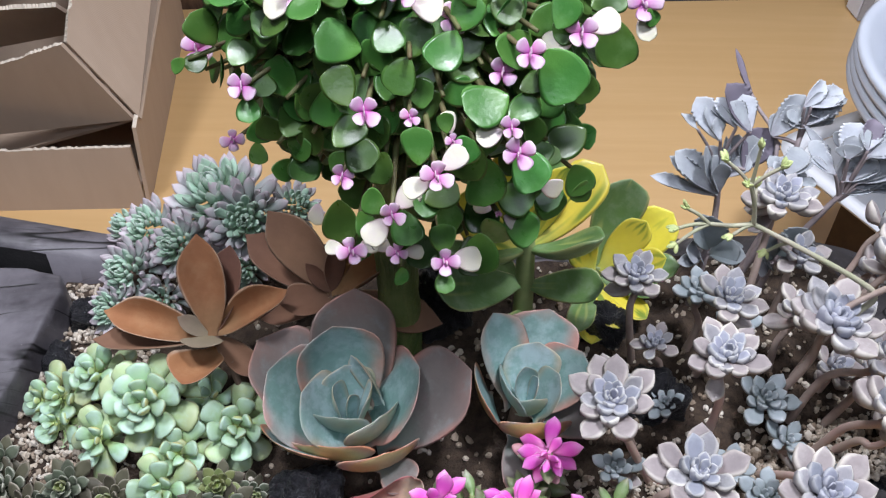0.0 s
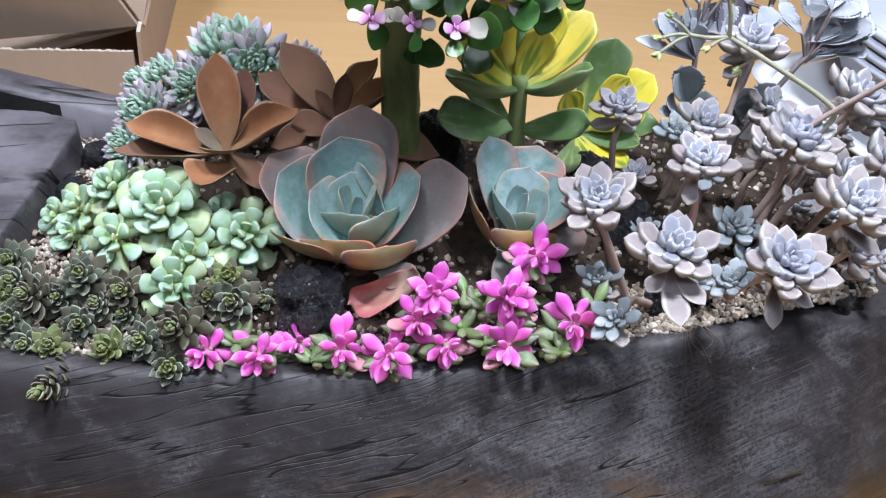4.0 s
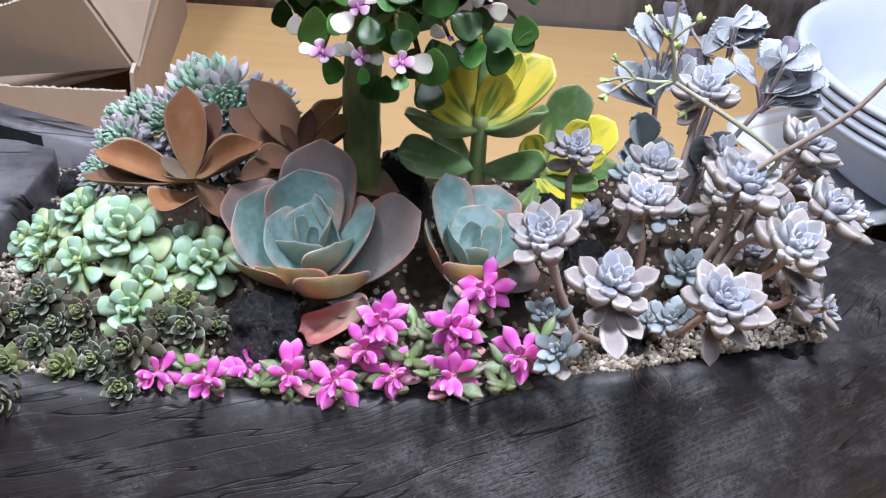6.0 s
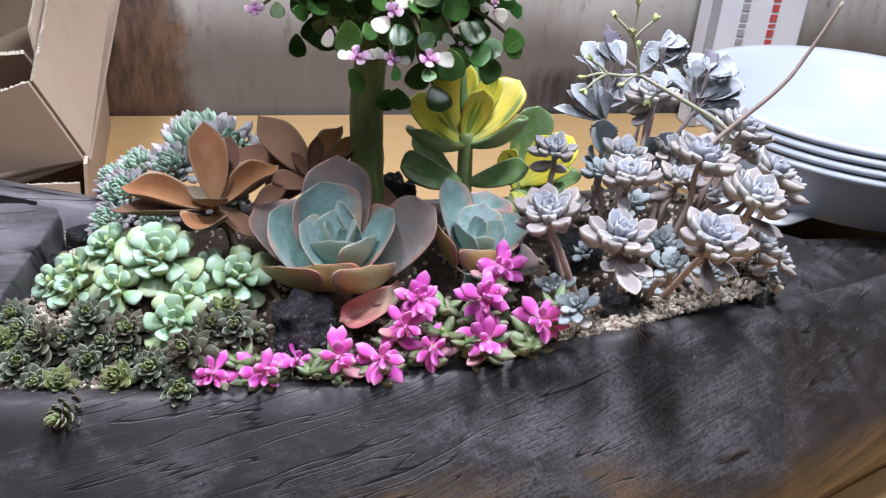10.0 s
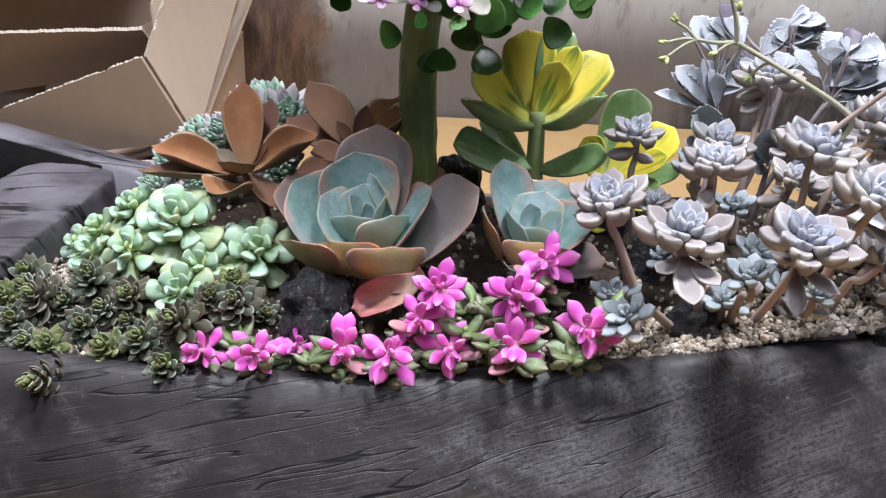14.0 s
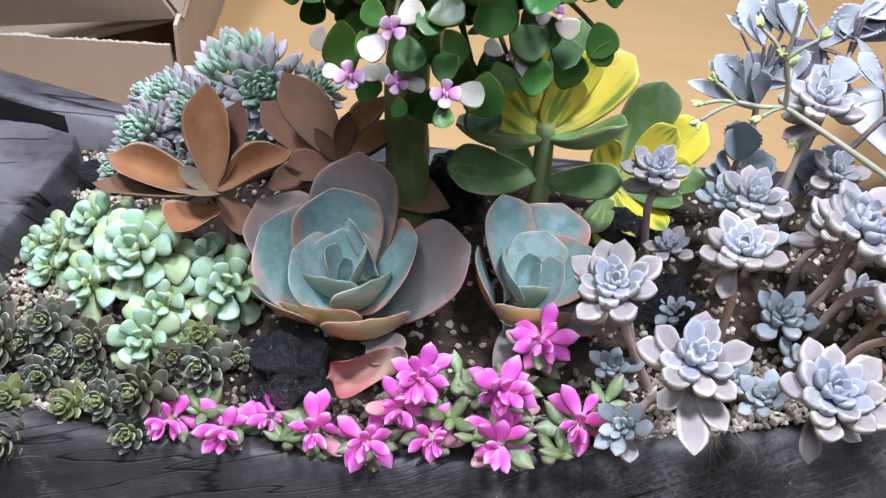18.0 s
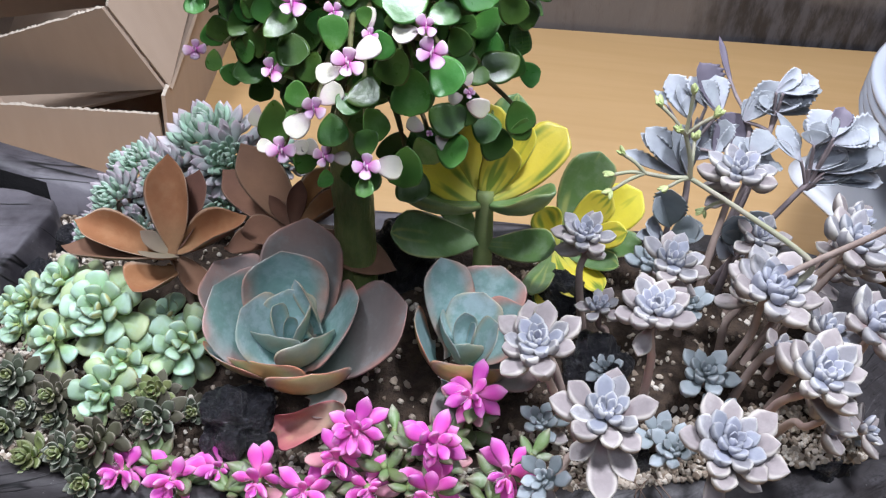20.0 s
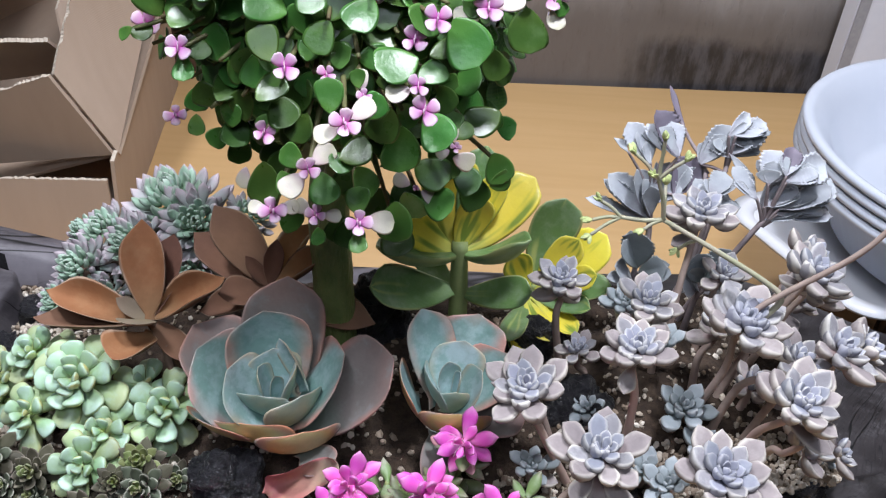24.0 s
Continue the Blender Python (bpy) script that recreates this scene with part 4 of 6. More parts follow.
blade(eche2, L_ECHE, 1, (0.054, 0.310, 0.205), (0.066, 0.350, 0.238), (-0.15, -0.75, 0.65), 0.0441)
blade(eche2, L_ECHE, 0, (0.048, 0.308, 0.205), (0.034, 0.329, 0.257), (0.55, -0.75, 0.35), 0.0313)
blade(eche2, L_ECHE, 2, (0.055, 0.302, 0.206), (0.083, 0.322, 0.234), (-0.5, -0.55, 0.68), 0.0371)
blade(eche2, L_ECHE_ORANGE, 0, (0.036, 0.299, 0.206), (0.024, 0.297, 0.237), (0.85, 0.2, 0.45), 0.0406)
blade(eche2, L_ECHE_ORANGE, 2, (0.053, 0.284, 0.206), (0.058, 0.277, 0.229), (-0.05, 0.88, 0.45), 0.0418)
blade(eche2, L_ECHE_OLD, 1, (0.058, 0.298, 0.202), (0.096, 0.298, 0.211), (-0.2, -0.3, 0.92), 0.0302)
blade(eche2, L_ECHE_OLD, 0, (0.048, 0.286, 0.205), (0.047, 0.252, 0.197), (0.1, -0.35, 0.9), 0.0197)
blade(eche2, L_ECHE_IN, 1, (0.052, 0.305, 0.211), (0.058, 0.322, 0.241), (-0.1, -0.85, 0.45), 0.0313)
blade(eche2, L_ECHE_IN, 2, (0.050, 0.302, 0.211), (0.039, 0.298, 0.236), (0.7, 0.25, 0.6), 0.0313)
blade(eche2, L_ECHE_IN, 0, (0.055, 0.297, 0.210), (0.069, 0.302, 0.237), (-0.7, -0.2, 0.6), 0.0255)
blade(eche2, L_ECHE_IN, 1, (0.052, 0.294, 0.212), (0.055, 0.289, 0.233), (-0.1, 0.8, 0.5), 0.0186)
blade(eche2, L_ECHE_IN, 2, (0.052, 0.300, 0.216), (0.050, 0.305, 0.240), (0.3, -0.8, 0.3), 0.0139)
blade(eche2, L_ECHE_IN, 0, (0.053, 0.299, 0.217), (0.057, 0.299, 0.238), (-0.8, -0.2, 0.4), 0.0104)

# ---- pale green rosettes ----
O_SPOON = shape(0.9, 0.34, 0.4, 14.0)
L_GREEN = variants("leaf", M_GREEN, width=0.68, thick=0.54, outline=O_SPOON, cup=0.08, curl=0.45, n=14, m=12)
L_GREEN_OLD = variants("leaf", M_GREEN_OLD, width=0.66, thick=0.56, outline=O_SPOON, cup=0.04, curl=0.4, n=14, m=12)
rng = random.Random(11)


def green_rosette(p, ax, r, n):
    t = rosette("green_rosette", p, ax, r, L_GREEN, n, "pale green fleshy rosette with rounded leaves, yellowish below", "green rosettes", rng, (-8, 66), 0.36, 0.55, 0.2, L_GREEN_OLD, 0.3, wild=1.4)
    stem(t, [(p[0], p[1] + 0.004, soil_height(p[0], p[1]) - 0.004), Vector(p) - Vector(ax).normalized() * r * 0.2], [0.003, 0.003], M_GREEN_STEM)


green_rosette((-0.156, 0.297, 0.216), (-0.02, -0.6, 0.8), 0.0267, 26)
green_rosette((-0.191, 0.321, 0.210), (-0.25, -0.45, 0.85), 0.0202, 19)
green_rosette((-0.230, 0.325, 0.180), (-0.5, -0.55, 0.65), 0.0195, 16)
green_rosette((-0.107, 0.292, 0.202), (0.1, -0.6, 0.8), 0.0247, 19)
green_rosette((-0.143, 0.259, 0.190), (0.0, -0.7, 0.72), 0.0215, 18)
green_rosette((-0.192, 0.294, 0.180), (-0.1, -0.65, 0.7), 0.0182, 14)
green_rosette((-0.214, 0.305, 0.185), (-0.4, -0.55, 0.7), 0.0195, 13)
green_rosette((-0.138, 0.278, 0.196), (0.1, -0.5, 0.8), 0.0221, 14)
green_rosette((-0.212, 0.315, 0.196), (-0.35, -0.4, 0.8), 0.0182, 13)
green_rosette((-0.181, 0.284, 0.200), (-0.2, -0.6, 0.75), 0.0208, 13)
green_rosette((-0.127, 0.318, 0.194), (0.1, -0.3, 0.9), 0.0208, 13)

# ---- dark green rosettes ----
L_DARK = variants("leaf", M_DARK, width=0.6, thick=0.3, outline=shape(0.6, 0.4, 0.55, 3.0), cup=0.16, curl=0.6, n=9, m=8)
M_DARK_BROWN = leaf_material("brownish_green_leaf", (0.045, 0.045, 0.02), (0.09, 0.085, 0.055), (0.2, 0.17, 0.13), (0.42, 0.38, 0.31), 0.6, (0.8, 1.0), (0.7, 1.0), 0.75, 0.5, 0.3, 0.3)
M_DARK_FRESH = leaf_material("fresh_dark_green_leaf", (0.2, 0.24, 0.06), (0.18, 0.21, 0.08), (0.28, 0.3, 0.17), (0.46, 0.47, 0.33), 0.6, (0.8, 1.0), (0.7, 1.0), 0.75, 0.5, 0.3, 0.3)
DARKS = [[m_.copy() for m_ in L_DARK] for _ in range(2)]
for set_, mat_ in zip(DARKS, (M_DARK_BROWN, M_DARK_FRESH)):
    for m_ in set_:
        m_.materials[0] = mat_
L_LIME = variants("leaf", M_LIME, width=0.58, thick=0.26, outline=shape(0.65, 0.4, 0.45, 3.4), cup=0.3, curl=0.85, n=8, m=8)
rng = random.Random(5)


def dark_rosette(i, x, y, z, r=0.0092, hang=False):
    """A dense little rosette; a hanging one is longer and looks down over the rim."""
    ax = Vector((rng.uniform(-0.3, 0.25), -0.8 if hang else rng.uniform(-0.72, -0.45), 0.35 if hang else 0.7)).normalized()
    p = Vector((x, y, z + 0.001)) - ax * 0.003
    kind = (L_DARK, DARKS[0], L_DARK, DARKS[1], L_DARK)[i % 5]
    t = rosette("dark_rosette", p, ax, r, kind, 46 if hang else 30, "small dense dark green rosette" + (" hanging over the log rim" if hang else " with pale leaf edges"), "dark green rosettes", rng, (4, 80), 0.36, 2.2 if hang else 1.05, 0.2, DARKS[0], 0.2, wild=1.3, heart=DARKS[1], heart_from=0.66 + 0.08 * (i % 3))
    stem(t, [(p.x, max(p.y + 0.004, 0.222), soil_height(p.x, max(p.y, 0.222)) - 0.003), p - ax * 0.003], [0.002, 0.002], M_STEM_BROWN)


DARK = [(-0.244, 0.279, 0.183), (-0.223, 0.247, 0.188), (-0.232, 0.238, 0.176), (-0.206, 0.224, 0.172), (-0.192, 0.237, 0.178), (-0.193, 0.255, 0.198), (-0.171, 0.253, 0.189), (-0.185, 0.248, 0.183), (-0.174, 0.223, 0.173), (-0.154, 0.222, 0.182),
        (-0.171, 0.247, 0.176), (-0.134, 0.221, 0.195), (-0.137, 0.211, 0.174), (-0.111, 0.254, 0.202), (-0.106, 0.238, 0.199), (-0.096, 0.262, 0.178), (-0.120, 0.241, 0.200), (-0.209, 0.253, 0.181), (-0.245, 0.255, 0.180), (-0.220, 0.226, 0.170), (-0.236, 0.264, 0.182)]
for i, p in enumerate(DARK):
    dark_rosette(i, *p, r=(0.0142, 0.0132, 0.0152)[i % 3] * (0.82 if i in (7, 10, 15, 16, 17) else 1))
dark_rosette(1, -0.202, 0.201, 0.164, 0.0135, True)
rosette("lime_rosette", (-0.262, 0.241, 0.172), (-0.4, -0.6, 0.6), 0.012, L_LIME, 26, "small bright lime green rosette beside the wooden block", "", rng, (-20, 72), 0.35, 0.9)

# ---- magenta-tipped trailing plants ----
L_MAG = variants("leaf", M_MAGENTA, width=0.42, thick=0.32, outline=shape(0.75, 0.4, 0.42, 4.2), cup=0.12, curl=0.35, n=10, m=8, wave=0.05)
L_OLIVE = variants("leaf", M_OLIVE, width=0.48, thick=0.4, outline=shape(0.62, 0.45, 0.5, 2.8), cup=0.12, curl=0.3, n=9, m=8)
L_FADE = variants("leaf", M_FADE, width=0.42, thick=0.22, outline=shape(0.7, 0.55, 0.4), cup=0.1, curl=0.12, n=9, m=8)
rng = random.Random(21)
MAG = [((-0.118, 0.219, 0.179), 0.0180), ((-0.089, 0.215, 0.182), 0.0186), ((-0.068, 0.227, 0.181), 0.0150), ((-0.044, 0.216, 0.190), 0.0174), ((-0.019, 0.214, 0.190), 0.0180), ((-0.004, 0.226, 0.205), 0.0168),
       ((0.004, 0.233, 0.220), 0.0191), ((0.013, 0.219, 0.193), 0.0168), ((0.044, 0.230, 0.222), 0.0191), ((0.060, 0.258, 0.228), 0.0174), ((0.045, 0.215, 0.201), 0.0191), ((0.082, 0.229, 0.205), 0.0180)]
M_HAIR = plain("fine_white_hair", (0.75, 0.55, 0.65), (0.8, 0.66, 0.74), 50, 0.5)


def hairs(t, p, ax, r, rng):
    """Fine white hairs that stand out between the magenta leaves, in one mesh."""
    inv, verts, faces = t.matrix_basis.inverted(), [], []
    for _ in range(10):
        d = (Vector((rng.uniform(-1, 1), rng.uniform(-1, 1), rng.uniform(-1, 1))) + ax.normalized() * 0.9).normalized()
        b = inv @ (Vector(p) + d * r * 0.25)
        e = inv @ (Vector(p) + d * r * rng.uniform(0.4, 0.72) + Vector((0, 0, -0.002)))
        m = (b + e) / 2 + Vector((rng.uniform(-1, 1), rng.uniform(-1, 1), rng.uniform(-1, 1))) * 0.0016
        o = len(verts)
        for q in (b, m, e):
            verts += [q + Vector((0.00012, 0, 0)), q + Vector((-0.00006, 0.0001, 0)), q + Vector((-0.00006, -0.0001, 0))]
        for k in range(2):
            for j in range(3):
                faces.append((o + k * 3 + j, o + k * 3 + (j + 1) % 3, o + k * 3 + 3 + (j + 1) % 3, o + k * 3 + 3 + j))
    child("hairs", mesh_of("hairs", verts, faces, M_HAIR), t, None, "fine white hairs")


for i, (p, r) in enumerate(MAG):
    big = i in (6, 8)
    ax = Vector((rng.uniform(-0.35, 0.35), -0.8, rng.uniform(0.3, 0.6) if not big else 0.75))
    t = rosette("magenta_succulent", p, ax, r, L_MAG, 20 if big else 13, "trailing succulent with bright magenta leaf star and olive leaves", "magenta succulents", rng, (-24, 62), 0.55, 0.8, 0.08, wild=4.0, fat=1.2)
    hairs(t, p, ax, r, rng)
    back_ = Vector(p) - ax.normalized() * 0.007
    foot = Vector((p[0] + rng.uniform(-0.006, 0.006), max(p[1] + 0.012, 0.226), soil_height(p[0], 0.226) - 0.002))
    stem(t, [foot, (foot + back_) / 2 + Vector((0, 0, 0.003)), Vector(p)], [0.0022, 0.0022, 0.002], M_GREEN_STEM)
    for k in range(11):
        b = foot.lerp(back_, rng.uniform(0.0, 0.9))
        a = rng.uniform(0, 6.28)
        d = Vector((math.cos(a), math.sin(a) * 0.7 - 0.15, rng.uniform(-0.1, 0.5)))
        tip = b + d.normalized() * rng.uniform(0.015, 0.021)
        tip.z = max(tip.z, soil_height(tip.x, max(tip.y, 0.216)) + 0.005)
        if tip.y < lerp_table(FRONT_Y, tip.x):
            tip.z = max(tip.z, lerp_table(FRONT_Z, tip.x) + 0.004)
        leaf_to(t, (L_OLIVE if rng.random() < 0.86 else L_FADE)[k % 3], b, tip, (0, -0.4, 1))
# olive shoots without a magenta head
for p, d in (((0.028, 0.24, 0.19), (0.006, 0.002, 0.014)), ((0.022, 0.232, 0.187), (-0.003, -0.004, 0.014)), ((0.05, 0.252, 0.19), (0.0, -0.003, 0.02)), ((0.018, 0.25, 0.19), (0.004, -0.002, 0.016)), ((0.066, 0.226, 0.186), (0.012, -0.006, 0.006)), ((0.09, 0.242, 0.19), (0.004, 0, 0.018)), ((-0.1, 0.23, 0.172), (-0.004, -0.004, 0.01)), ((-0.055, 0.222, 0.172), (-0.006, -0.006, 0.009)), ((0.034, 0.225, 0.186), (0.0, -0.006, 0.012))):
    t = thing("olive_shoot", p, "short shoot of plump olive green leaves among the magenta stars", "succulent", "olive shoots")
    q = Vector(p) + Vector(d)
    stem(t, [Vector(p) - Vector((0, 0, 0.004)), q], [0.002, 0.0016], M_GREEN_STEM)
    for k in range(7):
        b = Vector(p).lerp(q, rng.uniform(0.2, 1))
        a = k * 2.4
        leaf_to(t, L_OLIVE[k % 3], b, b + Vector((math.cos(a), math.sin(a), rng.uniform(0.1, 0.9))).normalized() * rng.uniform(0.011, 0.017), (0, 0, 1))

# ---- coppery felted plants ----
O_FELT = shape(0.8, 0.5, 0.25, 4.5)
L_BRONZE = variants("leaf", M_BRONZE, width=1.0, thick=0.09, outline=O_FELT, cup=0.5, curl=0.3, n=20, m=14)
L_BRONZE_DARK = variants("leaf", M_BRONZE_DARK, width=1.0, thick=0.06, outline=O_FELT, cup=0.26, curl=0.3, n=20, m=14)
L_BRONZE_PALE = variants("leaf", M_BRONZE_PALE, width=1.0, thick=0.08, outline=O_FELT, cup=0.26, curl=0.3, n=16, m=14)


def felted(c, foot, leaves, label):
    t = thing("felted_succulent", foot, label, "succulent", "coppery felted plants")
    for i, (kind, tip, w, face, *low) in enumerate(leaves):
        blade(t, kind, i, low[0] if low else c, tip, face, w)
    stem(t, [foot, (Vector(foot) + Vector(c)) / 2 + Vector((0.006, 0, 0)), c], [0.004, 0.0035, 0.003], M_STEM_BROWN)
    return t


copper = felted((-0.122, 0.328, 0.236), (-0.112, 0.33, 0.182), [
    (L_BRONZE, (-0.129, 0.361, 0.283), 0.026, (0.05, -0.9, 0.45)), (L_BRONZE, (-0.183, 0.337, 0.245), 0.022, (0.12, -0.45, 0.9)), (L_BRONZE, (-0.080, 0.342, 0.260), 0.020, (-0.3, -0.5, 0.8)),
    (L_BRONZE_DARK, (-0.189, 0.328, 0.233), 0.026, (0.1, 0.1, 1)), (L_BRONZE_DARK, (-0.114, 0.364, 0.272), 0.026, (-0.3, -0.9, 0.3)),
    (L_BRONZE, (-0.131, 0.294, 0.236), 0.030, (-0.05, -0.1, 1), (-0.122, 0.325, 0.230)), (L_BRONZE_PALE, (-0.125, 0.306, 0.252), 0.024, (0, 0.45, 0.9)), (L_BRONZE_PALE, (-0.140, 0.330, 0.249), 0.010, (0.3, -0.5, 0.8)),
    (L_BRONZE_DARK, (-0.095, 0.312, 0.222), 0.016, (0, -0.3, 1))],
    "coppery brown succulent with felted spoon-shaped leaves on a thin stem")
stem(copper, [(-0.112, 0.318, 0.226), (-0.104, 0.308, 0.206), (-0.088, 0.298, 0.192), (-0.078, 0.292, 0.178)], [0.002, 0.002, 0.0022, 0.0022], M_STEM_BROWN, "side_stem")
felted((-0.057, 0.354, 0.244), (-0.06, 0.35, 0.184), [
    (L_BRONZE_DARK, (-0.094, 0.386, 0.279), 0.027, (0.4, -0.9, 0.45)), (L_BRONZE_DARK, (-0.114, 0.398, 0.248), 0.026, (0.3, -0.6, 0.75)), (L_BRONZE, (-0.036, 0.384, 0.273), 0.016, (-0.5, -0.8, 0.3)),
    (L_BRONZE, (-0.020, 0.351, 0.277), 0.017, (-0.55, -0.3, 0.75)), (L_BRONZE_DARK, (-0.054, 0.365, 0.272), 0.012, (0.1, -1, 0.2)), (L_BRONZE_DARK, (-0.085, 0.342, 0.246), 0.022, (0.1, -0.3, 1)),
    (L_BRONZE_DARK, (0.006, 0.345, 0.228), 0.024, (0, -0.45, 0.9)), (L_BRONZE_DARK, (-0.072, 0.36, 0.262), 0.009, (0.4, -0.8, 0.4)), (L_BRONZE_DARK, (-0.1, 0.35, 0.225), 0.02, (0, -0.3, 1)), (L_BRONZE_DARK, (-0.028, 0.33, 0.24), 0.02, (-0.2, -0.5, 0.85))],
    "dark brown felted succulent with pointed upright leaves")

# ---- blue-purple rosettes behind ----
L_BACK = variants("leaf", M_BACK, width=0.46, thick=0.34, outline=shape(0.62, 0.36, 0.5, 4.2), cup=0.2, curl=0.7, n=10, m=8)
L_BACK_OUT = variants("leaf", M_BACK_OUT, width=0.44, thick=0.34, outline=shape(0.62, 0.36, 0.5, 4.2), cup=0.2, curl=0.7, n=10, m=8)
rng = random.Random(31)
for p, ax, r, n in (((-0.143, 0.452, 0.236), (-0.15, -0.25, 0.95), 0.042, 40), ((-0.119, 0.424, 0.238), (0.1, -0.75, 0.65), 0.030, 36), ((-0.161, 0.409, 0.229), (-0.35, -0.6, 0.7), 0.025, 32), ((-0.189, 0.440, 0.215), (-0.35, -0.4, 0.85), 0.027, 34),
                    ((-0.196, 0.405, 0.209), (-0.35, -0.6, 0.7), 0.026, 36), ((-0.204, 0.383, 0.197), (-0.4, -0.6, 0.65), 0.020, 30), ((-0.214, 0.462, 0.197), (-0.5, -0.2, 0.8), 0.022, 28), ((-0.09, 0.448, 0.23), (0.4, -0.4, 0.8), 0.022, 28), ((-0.123, 0.412, 0.205), (0.1, -0.85, 0.4), 0.022, 28), ((-0.172, 0.388, 0.198), (-0.1, -0.85, 0.4), 0.02, 26)):
    t = rosette("blue_purple_rosette", p, ax, r * 0.62, L_BACK, int(n * 1.8), "dense blue-green rosette with purple-tinged outer leaves", "blue-purple rosettes", rng, (14, 84), 0.45, 0.9, 0.75, L_BACK_OUT, 0.45, wild=1.5)
    stem(t, [(p[0] + 0.004, min(p[1] + 0.006, 0.44), soil_height(p[0], 0.42) - 0.004), Vector(p) - Vector(ax).normalized() * r * 0.25], [0.004, 0.004], M_STEM_BROWN)

# ---- yellow variegated jade plant ----
O_JADE = shape(0.72, 0.3, 0.35, 10.0)
L_YELLOW = variants("leaf", M_YELLOW, width=0.56, thick=0.13, outline=O_JADE, cup=0.3, curl=0.3, n=16, m=12)
L_JADE = variants("leaf", M_JADE, width=0.46, thick=0.15, outline=O_JADE, cup=0.5, curl=0.4, n=16, m=12)
jade = thing("jade_plant", (0.055, 0.374, 0.186), "jade plant with yellow and green paddle leaves on thick stem", "succulent")
stem(jade, [(0.056, 0.374, 0.18), (0.055, 0.373, 0.225), (0.053, 0.373, 0.272)], [0.0068, 0.006, 0.005], M_GREEN_STEM, sides=12)
NODE = (0.053, 0.373, 0.264)
for kind, b, tip, w, face in (
        (L_YELLOW, NODE, (0.042, 0.396, 0.318), 1.05, (0.1, -1, 0.35)), (L_YELLOW, NODE, (0.063, 0.375, 0.305), 0.9, (0.05, -1, 0.3)), (L_YELLOW, NODE, (0.096, 0.399, 0.304), 0.8, (-0.4, -0.9, 0.5)),
        (L_YELLOW, NODE, (0.010, 0.372, 0.297), 0.95, (0.4, -0.6, 0.8)), (L_JADE, NODE, (0.092, 0.352, 0.293), 0.75, (-0.6, 0.4, 0.7)), (L_JADE, NODE, (0.066, 0.402, 0.322), 0.8, (0, -1, 0.1)),
        (L_JADE, NODE, (0.006, 0.345, 0.286), 0.7, (0.5, 0.5, 0.9)), (L_JADE, (0.055, 0.373, 0.238), (0.003, 0.342, 0.258), 0.95, (0.1, -0.75, 0.9)), (L_JADE, (0.055, 0.373, 0.234), (0.097, 0.352, 0.254), 0.9, (-0.1, -0.75, 0.9)),
        (L_JADE, (0.055, 0.376, 0.23), (0.018, 0.402, 0.258), 0.85, (0.3, -0.6, 0.8)), (L_YELLOW, NODE, (0.074, 0.388, 0.312), 0.6, (-0.3, -1, 0.3)), (L_JADE, (0.055, 0.37, 0.215), (0.035, 0.335, 0.225), 0.8, (0, -0.3, 1))):
    leaf_to(jade, kind[len(jade.children) % 3], b, tip, face, w)
jade2 = thing("jade_plant", (0.1, 0.395, 0.186), "low jade plant shoot with yellow and green leaves", "succulent")
stem(jade2, [(0.1, 0.395, 0.18), (0.103, 0.4, 0.205), (0.105, 0.403, 0.222)], [0.005, 0.0045, 0.004], M_GREEN_STEM, sides=10)
for kind, b, tip, w, face in (
        (L_JADE, (0.105, 0.403, 0.222), (0.118, 0.420, 0.278), 0.85, (0, -1, 0.2)), (L_YELLOW, (0.102, 0.4, 0.21), (0.148, 0.418, 0.254), 0.6, (-0.4, -0.8, 0.5)), (L_JADE, (0.1, 0.397, 0.212), (0.086, 0.352, 0.216), 0.6, (-0.3, -0.4, 0.9)), (L_JADE, (0.1, 0.397, 0.208), (0.092, 0.362, 0.198), 0.5, (0, -0.7, 0.7)), (L_JADE, (0.102, 0.4, 0.215), (0.138, 0.376, 0.226), 0.55, (0, -0.5, 0.9)),
        (L_YELLOW, (0.1, 0.397, 0.214), (0.112, 0.358, 0.212), 0.55, (0.2, -0.7, 0.6)), (L_YELLOW, (0.104, 0.398, 0.214), (0.13, 0.364, 0.215), 0.5, (0.3, -0.6, 0.7)), (L_YELLOW, (0.1, 0.397, 0.21), (0.098, 0.356, 0.2), 0.55, (0, -0.7, 0.7)), (L_YELLOW, (0.106, 0.4, 0.22), (0.14, 0.385, 0.245), 0.5, (-0.2, -0.7, 0.7)), (L_YELLOW, (0.105, 0.4, 0.22), (0.128, 0.402, 0.26), 0.6, (-0.4, -0.8, 0.4)), (L_YELLOW, (0.102, 0.4, 0.218), (0.086, 0.39, 0.252), 0.7, (0.2, -1, 0.3)),
        (L_JADE, (0.105, 0.4, 0.215), (0.152, 0.392, 0.232), 0.6, (0, -0.4, 0.9))):
    leaf_to(jade2, kind[len(jade2.children) % 3], b, tip, face, w * 1.35)

# ---- ghostly grey rosettes on stems ----
L_GHOST = variants("leaf", M_GHOST, width=0.58, thick=0.42, outline=shape(0.8, 0.38, 0.46, 4.4), cup=0.4, curl=0.5, keel=0.08, wave=0.03, n=12, m=10)
L_GPINK = variants("leaf", M_GHOST_PINK, width=0.58, thick=0.42, outline=shape(0.8, 0.38, 0.46, 4.4), cup=0.4, curl=0.5, keel=0.08, wave=0.03, n=12, m=10)
L_GBLUE = variants("leaf", M_GHOST_BLUE, width=0.58, thick=0.42, outline=shape(0.8, 0.38, 0.46, 4.4), cup=0.4, curl=0.5, keel=0.08, wave=0.03, n=12, m=10)
